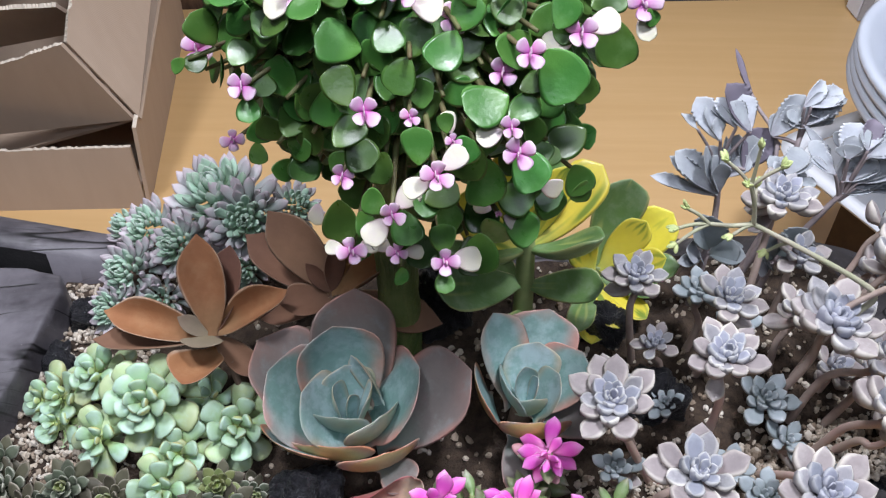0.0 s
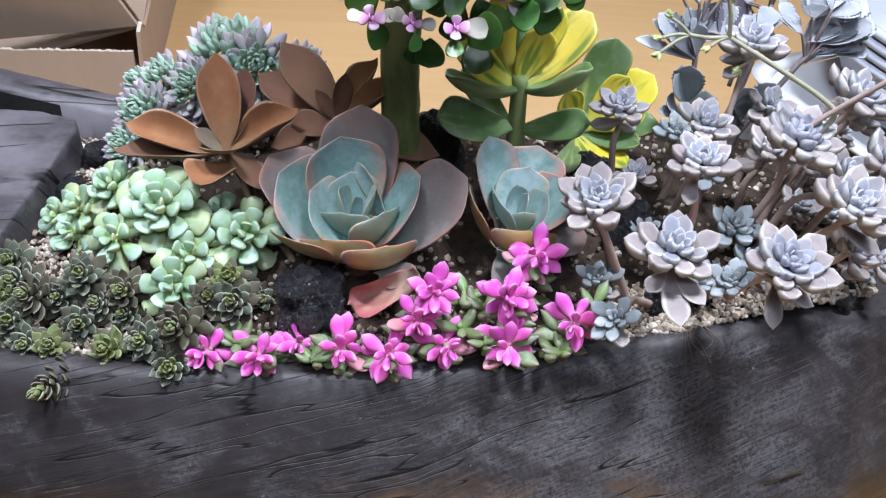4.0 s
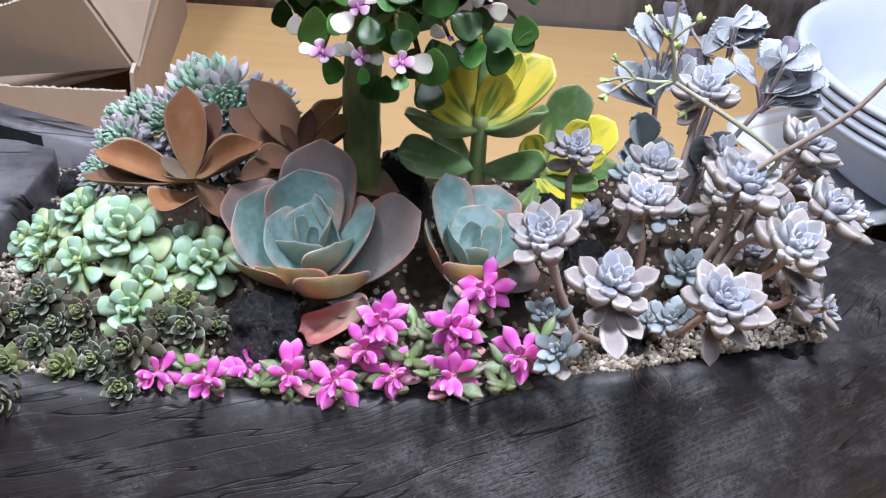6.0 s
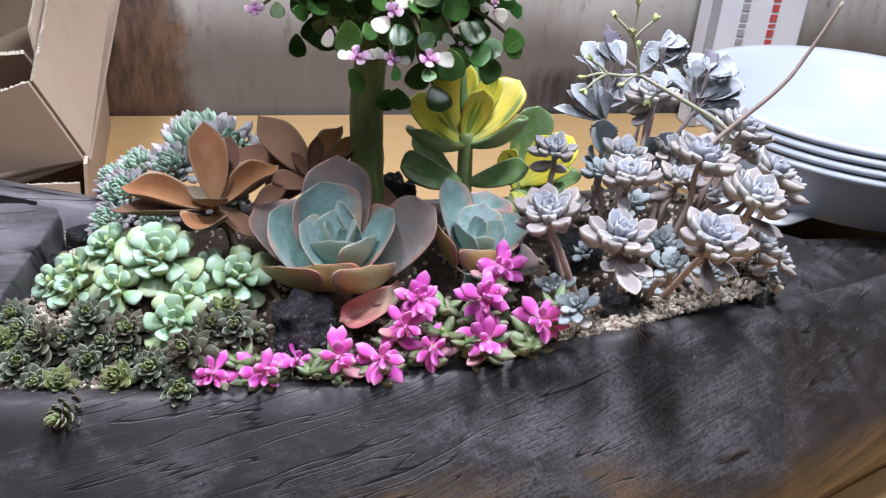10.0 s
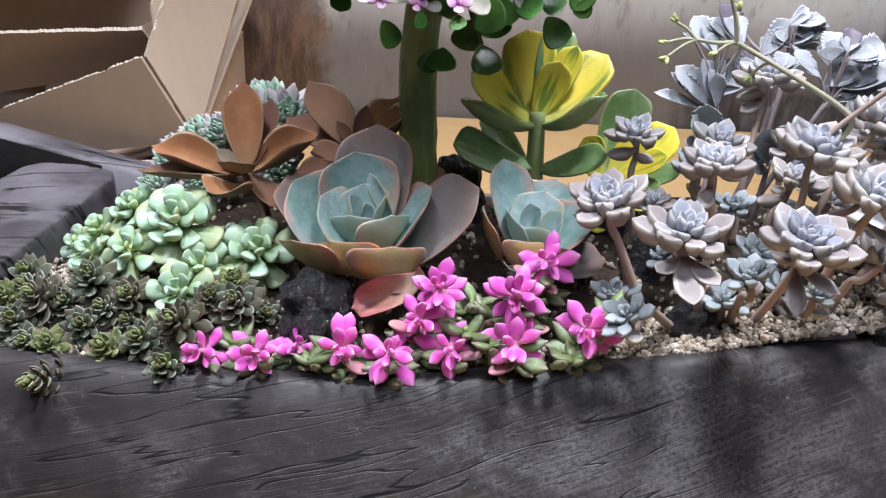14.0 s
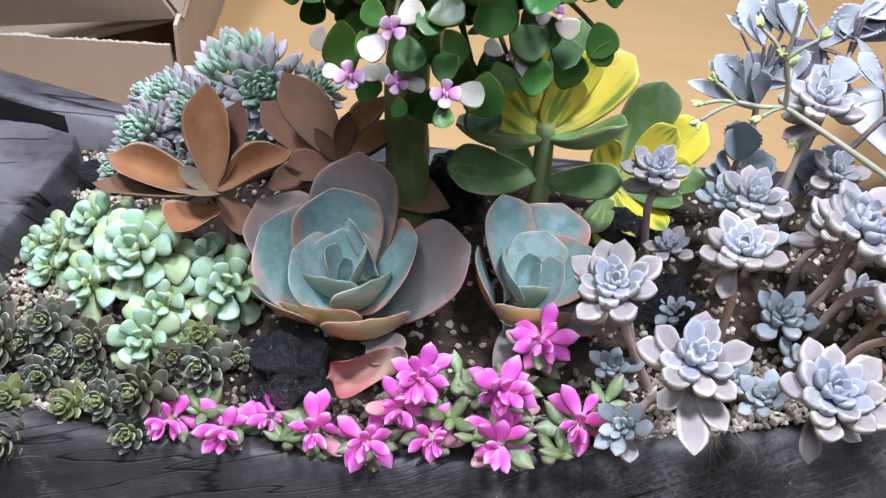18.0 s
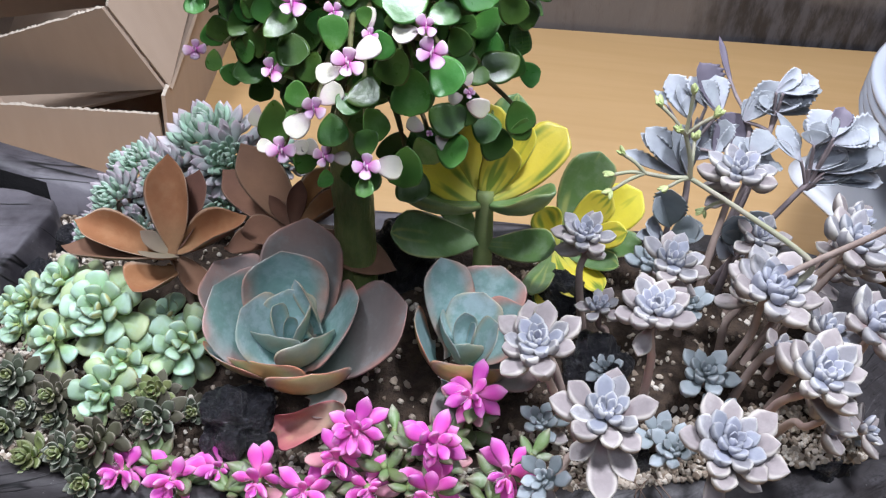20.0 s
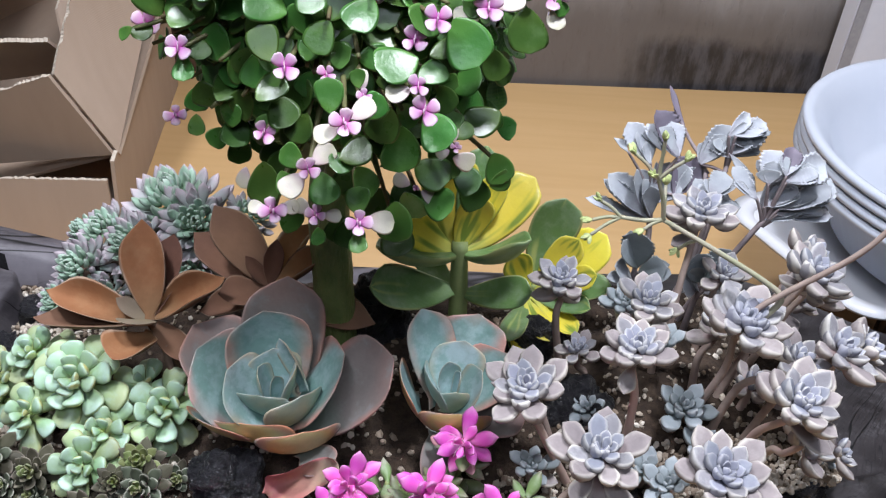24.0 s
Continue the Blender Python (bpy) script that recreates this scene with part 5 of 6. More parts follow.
M_GHOST_HEART = leaf_material("lilac_grey_leaf", (0.24, 0.24, 0.29), (0.29, 0.3, 0.36), (0.38, 0.385, 0.42), (0.6, 0.59, 0.58), 0.85, (0.78, 1.05), (0.55, 0.92), 0.85, 0.3, 0.12, 0.35, (0.38, 0.4, 0.45), (0.48, 0.7))
L_GHEART = [m_.copy() for m_ in L_GHOST]
for m_ in L_GHEART:
    m_.materials[0] = M_GHOST_HEART
L_SPOON_PINK = variants("leaf", M_GHOST_PINK, width=0.4, thick=0.14, outline=shape(0.9, 0.38, 0.35, 5.0), cup=0.25, curl=0.3, n=14, m=10)
rng = random.Random(41)
GHOSTS = [
    ((0.270, 0.391, 0.267), 0.021, (0.235, 0.38, 0.188), (0.5, -0.2, 0.8), 14, 0), ((0.276, 0.312, 0.262), 0.022, (0.24, 0.315, 0.186), (0.7, -0.2, 0.65), 14, 1), ((0.262, 0.272, 0.222), 0.017, (0.245, 0.282, 0.184), (0.6, -0.5, 0.5), 10, 1), ((0.285, 0.335, 0.245), 0.02, (0.25, 0.335, 0.184), (0.85, -0.1, 0.4), 12, 0),
    ((0.111, 0.342, 0.274), 0.020, (0.122, 0.345, 0.188), (-0.1, -0.35, 0.9), 20, 0), ((0.155, 0.321, 0.279), 0.022, (0.155, 0.335, 0.188), (0, -0.4, 0.9), 18, 0), ((0.143, 0.280, 0.281), 0.023, (0.152, 0.288, 0.188), (-0.05, -0.3, 0.95), 22, 1),
    ((0.201, 0.299, 0.287), 0.026, (0.186, 0.31, 0.188), (0.1, -0.4, 0.9), 26, 0), ((0.089, 0.266, 0.262), 0.025, (0.122, 0.268, 0.184), (-0.2, -0.4, 0.9), 24, 1), ((0.121, 0.222, 0.268), 0.026, (0.150, 0.236, 0.184), (-0.05, -0.4, 0.95), 18, 1),
    ((0.172, 0.208, 0.274), 0.026, (0.178, 0.246, 0.184), (0.05, -0.5, 0.85), 24, 1), ((0.217, 0.250, 0.280), 0.026, (0.21, 0.272, 0.186), (0.15, -0.35, 0.9), 24, 1), ((0.183, 0.299, 0.222), 0.020, (0.183, 0.305, 0.19), (0, -0.4, 0.9), 16, 2),
    ((0.156, 0.224, 0.246), 0.016, (0.165, 0.236, 0.184), (-0.2, -0.5, 0.8), 14, 2), ((0.246, 0.335, 0.294), 0.024, (0.21, 0.33, 0.188), (0.3, -0.3, 0.9), 16, 0), ((0.189, 0.372, 0.306), 0.023, (0.185, 0.36, 0.188), (0, -0.3, 0.95), 20, 0),
    ((0.097, 0.262, 0.208), 0.017, (0.1, 0.268, 0.185), (-0.1, -0.4, 0.8), 12, 2), ((0.099, 0.217, 0.222), 0.017, (0.138, 0.236, 0.184), (-0.3, -0.6, 0.7), 12, 2), ((0.229, 0.288, 0.272), 0.020, (0.2, 0.3, 0.188), (0.3, -0.3, 0.9), 16, 0),
    ((0.249, 0.288, 0.281), 0.024, (0.22, 0.3, 0.188), (0.4, -0.25, 0.85), 16, 0), ((0.257, 0.352, 0.272), 0.022, (0.225, 0.345, 0.188), (0.4, -0.2, 0.9), 14, 0), ((0.124, 0.325, 0.237), 0.016, (0.13, 0.33, 0.188), (-0.1, -0.4, 0.9), 14, 0),
    ((0.091, 0.285, 0.250), 0.018, (0.115, 0.285, 0.186), (-0.3, -0.3, 0.9), 14, 0), ((0.236, 0.262, 0.240), 0.022, (0.222, 0.275, 0.186), (0.4, -0.45, 0.7), 14, 1), ((0.262, 0.29, 0.205), 0.016, (0.25, 0.295, 0.18), (0.5, -0.4, 0.7), 12, 2),
    ((0.202, 0.255, 0.222), 0.015, (0.2, 0.262, 0.186), (0.1, -0.4, 0.9), 12, 2), ((0.158, 0.262, 0.21), 0.017, (0.16, 0.265, 0.186), (0, -0.4, 0.9), 14, 2), ((0.152, 0.352, 0.252), 0.019, (0.15, 0.35, 0.188), (0, -0.3, 0.9), 16, 2), ((0.205, 0.335, 0.255), 0.02, (0.2, 0.335, 0.188), (0.1, -0.3, 0.9), 16, 0),
    # low side shoots between the stems
    ((0.176, 0.342, 0.232), 0.017, (0.176, 0.345, 0.188), (-0.1, -0.4, 0.8), 14, 2), ((0.226, 0.318, 0.226), 0.018, (0.222, 0.322, 0.188), (0.2, -0.5, 0.8), 14, 1), ((0.238, 0.352, 0.236), 0.018, (0.232, 0.352, 0.186), (0.3, -0.4, 0.8), 14, 0),
    ((0.212, 0.372, 0.262), 0.019, (0.205, 0.368, 0.188), (0.1, -0.4, 0.9), 14, 0), ((0.252, 0.325, 0.216), 0.017, (0.246, 0.325, 0.184), (0.4, -0.4, 0.8), 12, 1), ((0.262, 0.375, 0.246), 0.02, (0.248, 0.372, 0.184), (0.4, -0.3, 0.8), 14, 0),
    ((0.13, 0.302, 0.214), 0.014, (0.132, 0.306, 0.187), (-0.2, -0.5, 0.8), 12, 2), ((0.192, 0.278, 0.212), 0.015, (0.192, 0.282, 0.187), (0.1, -0.5, 0.8), 12, 2)]
OLD_LEAVES = {(0.121, 0.222, 0.268): ((0.1215, 0.189, 0.247), (0.135, 0.199, 0.253), (0.107, 0.205, 0.254)), (0.172, 0.208, 0.274): ((0.171, 0.196, 0.241), (0.192, 0.205, 0.250)), (0.217, 0.250, 0.280): ((0.236, 0.239, 0.257),)}
for p, r, foot, ax, n, tone in GHOSTS:
    ax = (ax[0], ax[1] * 0.45, ax[2])
    foot = (foot[0], max(foot[1], lerp_table(FRONT_Y, foot[0]) + 0.03), foot[2])
    leaves = (L_GHOST, L_GHOST, L_GBLUE)[tone]
    t = rosette("ghost_rosette", p, ax, r * rng.uniform(0.82, 0.94), leaves, int(n * rng.uniform(1.1, 1.3)), ("pale grey rosette with pointed fleshy leaves on a bare stem", "lilac-grey rosette with pinkish lower leaves on a pink stem", "small blue-grey rosette low among the stems")[tone], "grey rosettes", rng, (16, 74), 0.3, 0.22, 0.16, L_GPINK if tone != 2 else None, 0.3 if tone else 0.15, wild=1.9, heart=L_GHEART if tone != 2 else None, heart_from=0.45)
    a = Vector(ax).normalized()
    mid = Vector((foot[0] * 0.5 + p[0] * 0.5, foot[1] * 0.5 + p[1] * 0.5, foot[2] * 0.45 + p[2] * 0.55)) + Vector((rng.uniform(-0.007, 0.007), rng.uniform(-0.004, 0.006), rng.uniform(-0.004, 0.008)))
    stem(t, [foot, mid, Vector(p) - a * 0.016, Vector(p)], [0.0026, 0.0022, 0.0019, 0.0019], M_STEM_PINK if tone == 1 else M_STEM, bumps=0.06)
    for k in range(rng.choice((0, 1, 2))):
        # a few old leaves left on the stem
        az = rng.uniform(0, 6.28)
        b = Vector(p) - a * rng.uniform(0.008, 0.016)
        leaf_to(t, L_GPINK[k % 3], b, b + Vector((math.cos(az), math.sin(az), rng.uniform(-0.6, 0.1))) * rng.uniform(0.013, 0.018), (0, -0.2, 1), 1.0)
    for k, tip in enumerate(OLD_LEAVES.get(p, ())):
        # large pale spoon leaves under the head
        leaf_to(t, L_SPOON_PINK[k % 3], Vector(p) - a * 0.014, tip, (0.0, -0.35, 0.9))

# ---- silver toothed plant ----
KW_KAL = dict(width=1.0, thick=0.05, outline=shape(0.75, 0.36, 0.2, 6.0), m=10)
L_KAL = [leaf_mesh("leaf", M_KAL, cup=c, curl=d, teeth=10, seed=i, wave=0.02, **KW_KAL) for i, (c, d) in enumerate(((0.16, 0.1), (0.24, 0.2), (0.3, 0.3)))]
L_KALD = [leaf_mesh("leaf", M_KAL_DARK, cup=c, curl=d, teeth=10, seed=i, wave=0.02, **KW_KAL) for i, (c, d) in enumerate(((0.16, 0.1), (0.24, 0.2), (0.3, 0.3)))]
L_KALG = [leaf_mesh("leaf", M_GHOST_BLUE, cup=0.12, curl=0.15, teeth=10, seed=5, **KW_KAL)]
rng = random.Random(51)


def toothed(head, foot, leaves, bend=(0, 0, 0), label="silver-grey succulent with toothed leaf edges on a dark stem"):
    """Leaves from base to tip with a width each, on one stem; short stalks join them to it."""
    t = thing("toothed_succulent", aim(foot, (0, 0, 1)), label, "succulent", "silver toothed plants")
    head, foot = Vector(head), Vector(foot)
    stem(t, [foot, (head + foot) / 2 + Vector(bend), head], [0.0026, 0.0022, 0.0016], M_STEM_GREY)
    for k, (kind, base, tip, width) in enumerate(leaves):
        b, e = Vector(base), Vector(tip)
        face = Vector((rng.uniform(-0.5, 0.5), -0.7, 0.8 + rng.uniform(-0.2, 0.3)))
        blade(t, kind, k, b, e, face, width * 1.3)
        for _ in range(2 if width > 0.007 else 0):
            # younger leaves beside it
            e2 = b.lerp(e, rng.uniform(0.6, 0.85)) + Vector((rng.uniform(-0.009, 0.009), rng.uniform(-0.006, 0.004), rng.uniform(-0.004, 0.002)))
            blade(t, L_KAL if kind is not L_KALG else L_KALG, k + 1, b, e2, face + Vector((rng.uniform(-0.6, 0.6), 0, 0.3)), width * rng.uniform(0.7, 1.0))
        if (b - head).length > 0.006:
            stem(t, [head - Vector((0, 0, 0.006)), head.lerp(b, 0.5) - Vector((0, 0, 0.002)), b], [0.0013, 0.0011, 0.0009], M_STEM_GREY, "stalk", sides=6)
    return t


toothed((0.172, 0.427, 0.288), (0.17, 0.405, 0.188), (
    (L_KAL, (0.168, 0.425, 0.304), (0.152, 0.439, 0.324), 0.0116),
    (L_KAL, (0.153, 0.425, 0.311), (0.146, 0.439, 0.313), 0.0054),
    (L_KALD, (0.184, 0.425, 0.310), (0.168, 0.439, 0.334), 0.0150),
    (L_KAL, (0.175, 0.425, 0.313), (0.164, 0.439, 0.324), 0.0077),
    (L_KAL, (0.174, 0.420, 0.267), (0.144, 0.428, 0.293), 0.0129),
    (L_KAL, (0.174, 0.420, 0.269), (0.160, 0.424, 0.300), 0.0135),
    (L_KAL, (0.172, 0.420, 0.266), (0.132, 0.428, 0.274), 0.0062),
    (L_KAL, (0.173, 0.420, 0.277), (0.173, 0.430, 0.303), 0.0055),
    (L_KAL, (0.178, 0.425, 0.276), (0.184, 0.439, 0.298), 0.0124),
    (L_KALD, (0.188, 0.425, 0.282), (0.200, 0.439, 0.303), 0.0166),
), (0.006, 0.004, 0))
toothed((0.217, 0.431, 0.303), (0.19, 0.405, 0.188), (
    (L_KAL, (0.218, 0.430, 0.310), (0.206, 0.444, 0.315), 0.0120),
    (L_KAL, (0.200, 0.430, 0.303), (0.216, 0.440, 0.326), 0.0131),
    (L_KAL, (0.216, 0.430, 0.311), (0.235, 0.444, 0.328), 0.0141),
    (L_KAL, (0.216, 0.430, 0.312), (0.234, 0.420, 0.295), 0.0050),
    (L_KAL, (0.213, 0.430, 0.324), (0.227, 0.444, 0.333), 0.0076),
    (L_KAL, (0.217, 0.430, 0.324), (0.239, 0.444, 0.327), 0.0091),
    (L_KAL, (0.217, 0.430, 0.319), (0.237, 0.444, 0.315), 0.0095),
    (L_KAL, (0.216, 0.430, 0.310), (0.241, 0.444, 0.307), 0.0035),
    (L_KAL, (0.215, 0.430, 0.312), (0.214, 0.444, 0.319), 0.0096),
), (0.006, 0, 0))
toothed((0.238, 0.401, 0.285), (0.2, 0.405, 0.188), (
    (L_KAL, (0.229, 0.400, 0.299), (0.214, 0.414, 0.312), 0.0082),
    (L_KAL, (0.233, 0.400, 0.310), (0.240, 0.414, 0.325), 0.0162),
    (L_KALD, (0.242, 0.400, 0.316), (0.247, 0.414, 0.328), 0.0088),
    (L_KAL, (0.238, 0.410, 0.286), (0.254, 0.420, 0.313), 0.0143),
    (L_KAL, (0.242, 0.420, 0.301), (0.230, 0.420, 0.314), 0.0056),
    (L_KALD, (0.238, 0.410, 0.285), (0.267, 0.420, 0.304), 0.0155),
    (L_KAL, (0.261, 0.410, 0.290), (0.278, 0.420, 0.305), 0.0144),
    (L_KAL, (0.235, 0.400, 0.294), (0.255, 0.414, 0.304), 0.0112),
    (L_KAL, (0.244, 0.400, 0.293), (0.278, 0.414, 0.302), 0.0112),
    (L_KAL, (0.237, 0.400, 0.285), (0.264, 0.414, 0.292), 0.0117),
    (L_KAL, (0.244, 0.400, 0.289), (0.285, 0.414, 0.281), 0.0075),
    (L_KAL, (0.243, 0.400, 0.312), (0.269, 0.414, 0.319), 0.0146),
), (-0.006, 0, -0.012))
toothed((0.202, 0.397, 0.282), (0.185, 0.4, 0.188), (
    (L_KAL, (0.201, 0.395, 0.294), (0.192, 0.409, 0.305), 0.0075),
    (L_KAL, (0.200, 0.395, 0.302), (0.209, 0.409, 0.311), 0.0107),
    (L_KAL, (0.201, 0.395, 0.298), (0.218, 0.409, 0.291), 0.0085),
    (L_KAL, (0.199, 0.395, 0.292), (0.208, 0.409, 0.299), 0.0075),
), (0.004, 0, 0))
toothed((0.163, 0.388, 0.252), (0.163, 0.39, 0.188), (
    (L_KALG, (0.164, 0.387, 0.252), (0.158, 0.382, 0.282), 0.0155),
    (L_KALG, (0.166, 0.388, 0.246), (0.178, 0.378, 0.262), 0.0120),
    (L_KAL, (0.162, 0.388, 0.244), (0.148, 0.378, 0.258), 0.0110),
), label="low toothed succulent with blue-green leaves dotted white")
toothed((0.206, 0.388, 0.246), (0.205, 0.395, 0.188), (
    (L_KALG, (0.206, 0.388, 0.244), (0.196, 0.382, 0.268), 0.0130),
    (L_KALG, (0.208, 0.388, 0.246), (0.216, 0.384, 0.272), 0.0140),
    (L_KAL, (0.208, 0.386, 0.242), (0.228, 0.380, 0.258), 0.0120),
    (L_KAL, (0.204, 0.386, 0.240), (0.190, 0.376, 0.250), 0.0120),
), label="low toothed succulent with blue-green leaves dotted white")

curl_leaf = thing("curly_leaf_stem", (0.205, 0.42, 0.29), "thin purplish stem that ends in a narrow curled leaf", "succulent")
stem(curl_leaf, [(0.2, 0.415, 0.25), (0.205, 0.43, 0.295), (0.198, 0.46, 0.305), (0.19, 0.478, 0.316)], [0.0016, 0.0014, 0.0012, 0.001], M_STEM_GREY)
leaf_to(curl_leaf, leaf_mesh("leaf", M_KAL_DARK, 0.17, 0.05, shape(0.7, 0.6, 0.3), cup=0.6, curl=0.2, n=12, m=8, wave=0.08), (0.196, 0.465, 0.308), (0.186, 0.488, 0.328), (0.6, -0.8, 0.4))

# ---- flower stalk ----
stalk = thing("flower_stalk", (0.2, 0.3, 0.29), "pale green arching flower stalk with small closed buds", "flower stalk")
BEND, FORK, FORK_UP, FORK_SIDE = Vector((0.215, 0.300, 0.303)), Vector((0.150, 0.312, 0.338)), Vector((0.143, 0.312, 0.361)), Vector((0.129, 0.312, 0.338))
stem(stalk, [(0.203, 0.3, 0.28), (0.211, 0.3, 0.292), BEND, (0.204, 0.302, 0.312), (0.178, 0.307, 0.325), FORK], [0.0016, 0.0016, 0.0016, 0.0015, 0.0014, 0.0012], M_STALK)
stem(stalk, [(0.2, 0.3, 0.286), (0.209, 0.3, 0.3), (0.237, 0.291, 0.337), (0.25, 0.29, 0.36), (0.263, 0.287, 0.395)], [0.0016, 0.0016, 0.0015, 0.0013, 0.0011], M_STEM, "second_stalk")
stem(stalk, [FORK, FORK.lerp(FORK_UP, 0.5) + Vector((0.001, 0, 0)), FORK_UP], [0.0013, 0.0011, 0.001], M_STALK, "branch")
stem(stalk, [FORK, FORK.lerp(FORK_SIDE, 0.5) + Vector((0, 0, -0.001)), FORK_SIDE], [0.0013, 0.0011, 0.001], M_STALK, "branch")
L_BUD = variants("bud_leaf", M_BUD, width=0.5, thick=0.4, outline=shape(0.7, 0.6, 0.5), cup=0.0, curl=0.05, n=7, m=7)
for start, end in ((FORK_UP, (0.130, 0.314, 0.373)), (FORK_UP, (0.142, 0.312, 0.382)), (FORK_UP, (0.153, 0.31, 0.373)), (FORK_UP, (0.139, 0.306, 0.366)), (FORK_SIDE, (0.118, 0.313, 0.346)), (FORK_SIDE, (0.115, 0.311, 0.336)), (FORK_SIDE, (0.115, 0.308, 0.329)),
                   (FORK, (0.141, 0.31, 0.333)), (FORK, (0.150, 0.322, 0.352)), (Vector((0.168, 0.309, 0.329)), (0.161, 0.312, 0.321))):
    e = Vector(end)
    twig = stem(stalk, [start, start.lerp(e, 0.5) + Vector((0, 0, 0.001)), e], [0.001, 0.0009, 0.0009], M_STALK, "branch")
    for k in range(9):
        az = k * 1.9 + end[0] * 500
        d = (e - start).normalized() * 0.9 + Vector((math.cos(az), math.sin(az), 0.3)) * (0.25 + 0.07 * k)
        leaf_to(stalk, L_BUD[k % 3], e, e + d.normalized() * rng.uniform(0.003, 0.006), (0, 0, 1), name="bud").parent = twig

# ---- the small-leaved bush tree ----
O_ROUND = shape(0.66, 0.34, 0.12, 9.0)
L_BUSH = variants("leaf", M_BUSH, width=0.92, thick=0.08, outline=O_ROUND, cup=0.14, curl=0.22, n=14, m=10)
L_WHITE = variants("white_leaf", M_WHITE, width=0.82, thick=0.1, outline=O_ROUND, cup=0.1, curl=0.08, n=12, m=10)
L_PINK = variants("pink_leaf", M_PINK, width=0.82, thick=0.26, outline=shape(0.8, 0.32, 0.4, 9.0), cup=0.1, curl=0.2, n=10, m=8)
bush = thing("jade_bush", (-0.02, 0.352, 0.185), "small-leaved green bush with thick trunk and pink cream shoot tips", "bush")
stem(bush, [(-0.018, 0.353, 0.18), (-0.0195, 0.352, 0.25), (-0.021, 0.352, 0.31), (-0.016, 0.352, 0.36), (-0.012, 0.352, 0.41)], [0.013, 0.0118, 0.0112, 0.010, 0.008], M_TRUNK, "trunk", sides=16, bumps=0.04)
HEART = Vector((-0.014, 0.352, 0.405))
# the side of the crown that one looks at: its right, its upward and its outward direction
RIGHT, UP, OUT = Vector((0.99, 0.1, 0.03)), Vector((-0.08, 0.59, 0.8)), Vector((0.06, -0.8, 0.6))
rng = random.Random(61)
taken = []


def bush_twig(p):
    """A thin branch from the heart of the crown to p."""
    root = HEART + Vector(((p - HEART).x * 0.25, (p - HEART).y * 0.25, (p - HEART).z * 0.55))
    stem(bush, [root, root.lerp(p, 0.55) + Vector((0, 0, 0.008)), p], [0.0022, 0.0014, 0.0009], M_TWIG, "twig", sides=6)


def flat_leaf(c, angle, size, kind, name, tilt=0.5):
    """A round leaf round its middle c, its tip turned by angle, its face outward."""
    a = radians(angle)
    d = (RIGHT * math.cos(a) + UP * math.sin(a) + OUT * rng.uniform(-tilt, tilt)).normalized()
    face = OUT + Vector((rng.uniform(-tilt, tilt), 0, rng.uniform(-tilt, tilt) + 0.15))
    return leaf_to(bush, kind[rng.randrange(3)], c - d * size * 0.5, c + d * size * 0.5, face, rng.uniform(0.92, 1.08), name=name)


def front_leaves(rows):
    for x, y, z, angle, size in rows:
        c = Vector((x, y, z))
        taken.append(c)
        flat_leaf(c, angle, size * 0.98, L_BUSH, "leaf")
        if rng.random() < 0.3:
            a = radians(angle)
            bush_twig(c - (RIGHT * math.cos(a) + UP * math.sin(a)) * size * 0.5 - OUT * 0.002)


def shoot_tip(x, y, z, angle, size=0.0068, whites=()):
    """Four small pink leaves in a cross, with larger cream leaves below them."""
    p = Vector((x, y, z))
    taken.append(p)
    bush_twig(p - OUT * 0.003)
    for k in range(4):
        a = radians(angle + 90 * k + rng.uniform(-12, 12))
        d = (RIGHT * math.cos(a) + UP * math.sin(a) + OUT * rng.uniform(0.25, 0.6)).normalized()
        leaf_to(bush, L_PINK[k % 3], p, p + d * size * rng.uniform(0.9, 1.08) * (1 if k % 2 else 0.9), OUT, name="pink_leaf")
    for k in range(2):
        a = radians(angle + 45 + 180 * k)
        leaf_to(bush, L_PINK[k], p, p + (OUT + (RIGHT * math.cos(a) + UP * math.sin(a)) * 0.4).normalized() * size * 0.5, RIGHT, name="pink_leaf")
    for w_angle, w_size in whites:
        a = radians(w_angle)
        flat_leaf(p - OUT * 0.002 + (RIGHT * math.cos(a) + UP * math.sin(a)) * (w_size * 0.5 + 0.003), w_angle, w_size, L_WHITE, "white_leaf", 0.2)


front_leaves([(-0.035, 0.281, 0.431, 110, 0.0160), (-0.017, 0.289, 0.427, 70, 0.0151), (0.010, 0.293, 0.432, 150, 0.0155), (0.019, 0.272, 0.430, 200, 0.0189), (0.046, 0.281, 0.437, 300, 0.0217), (-0.006, 0.257, 0.422, 90, 0.0142), (-0.059, 0.307, 0.397, 60, 0.0171), (-0.033, 0.277, 0.413, 45, 0.0151), (-0.074, 0.296, 0.410, 270, 0.0122), (-0.077, 0.308, 0.428, 60, 0.0123), (-0.036, 0.291, 0.443, 160, 0.0189), (0.047, 0.312, 0.405, 0, 0.0171), (0.036, 0.267, 0.404, 300, 0.0181), (0.021, 0.281, 0.386, 270, 0.0206), (0.060, 0.331, 0.379, 280, 0.0167)])
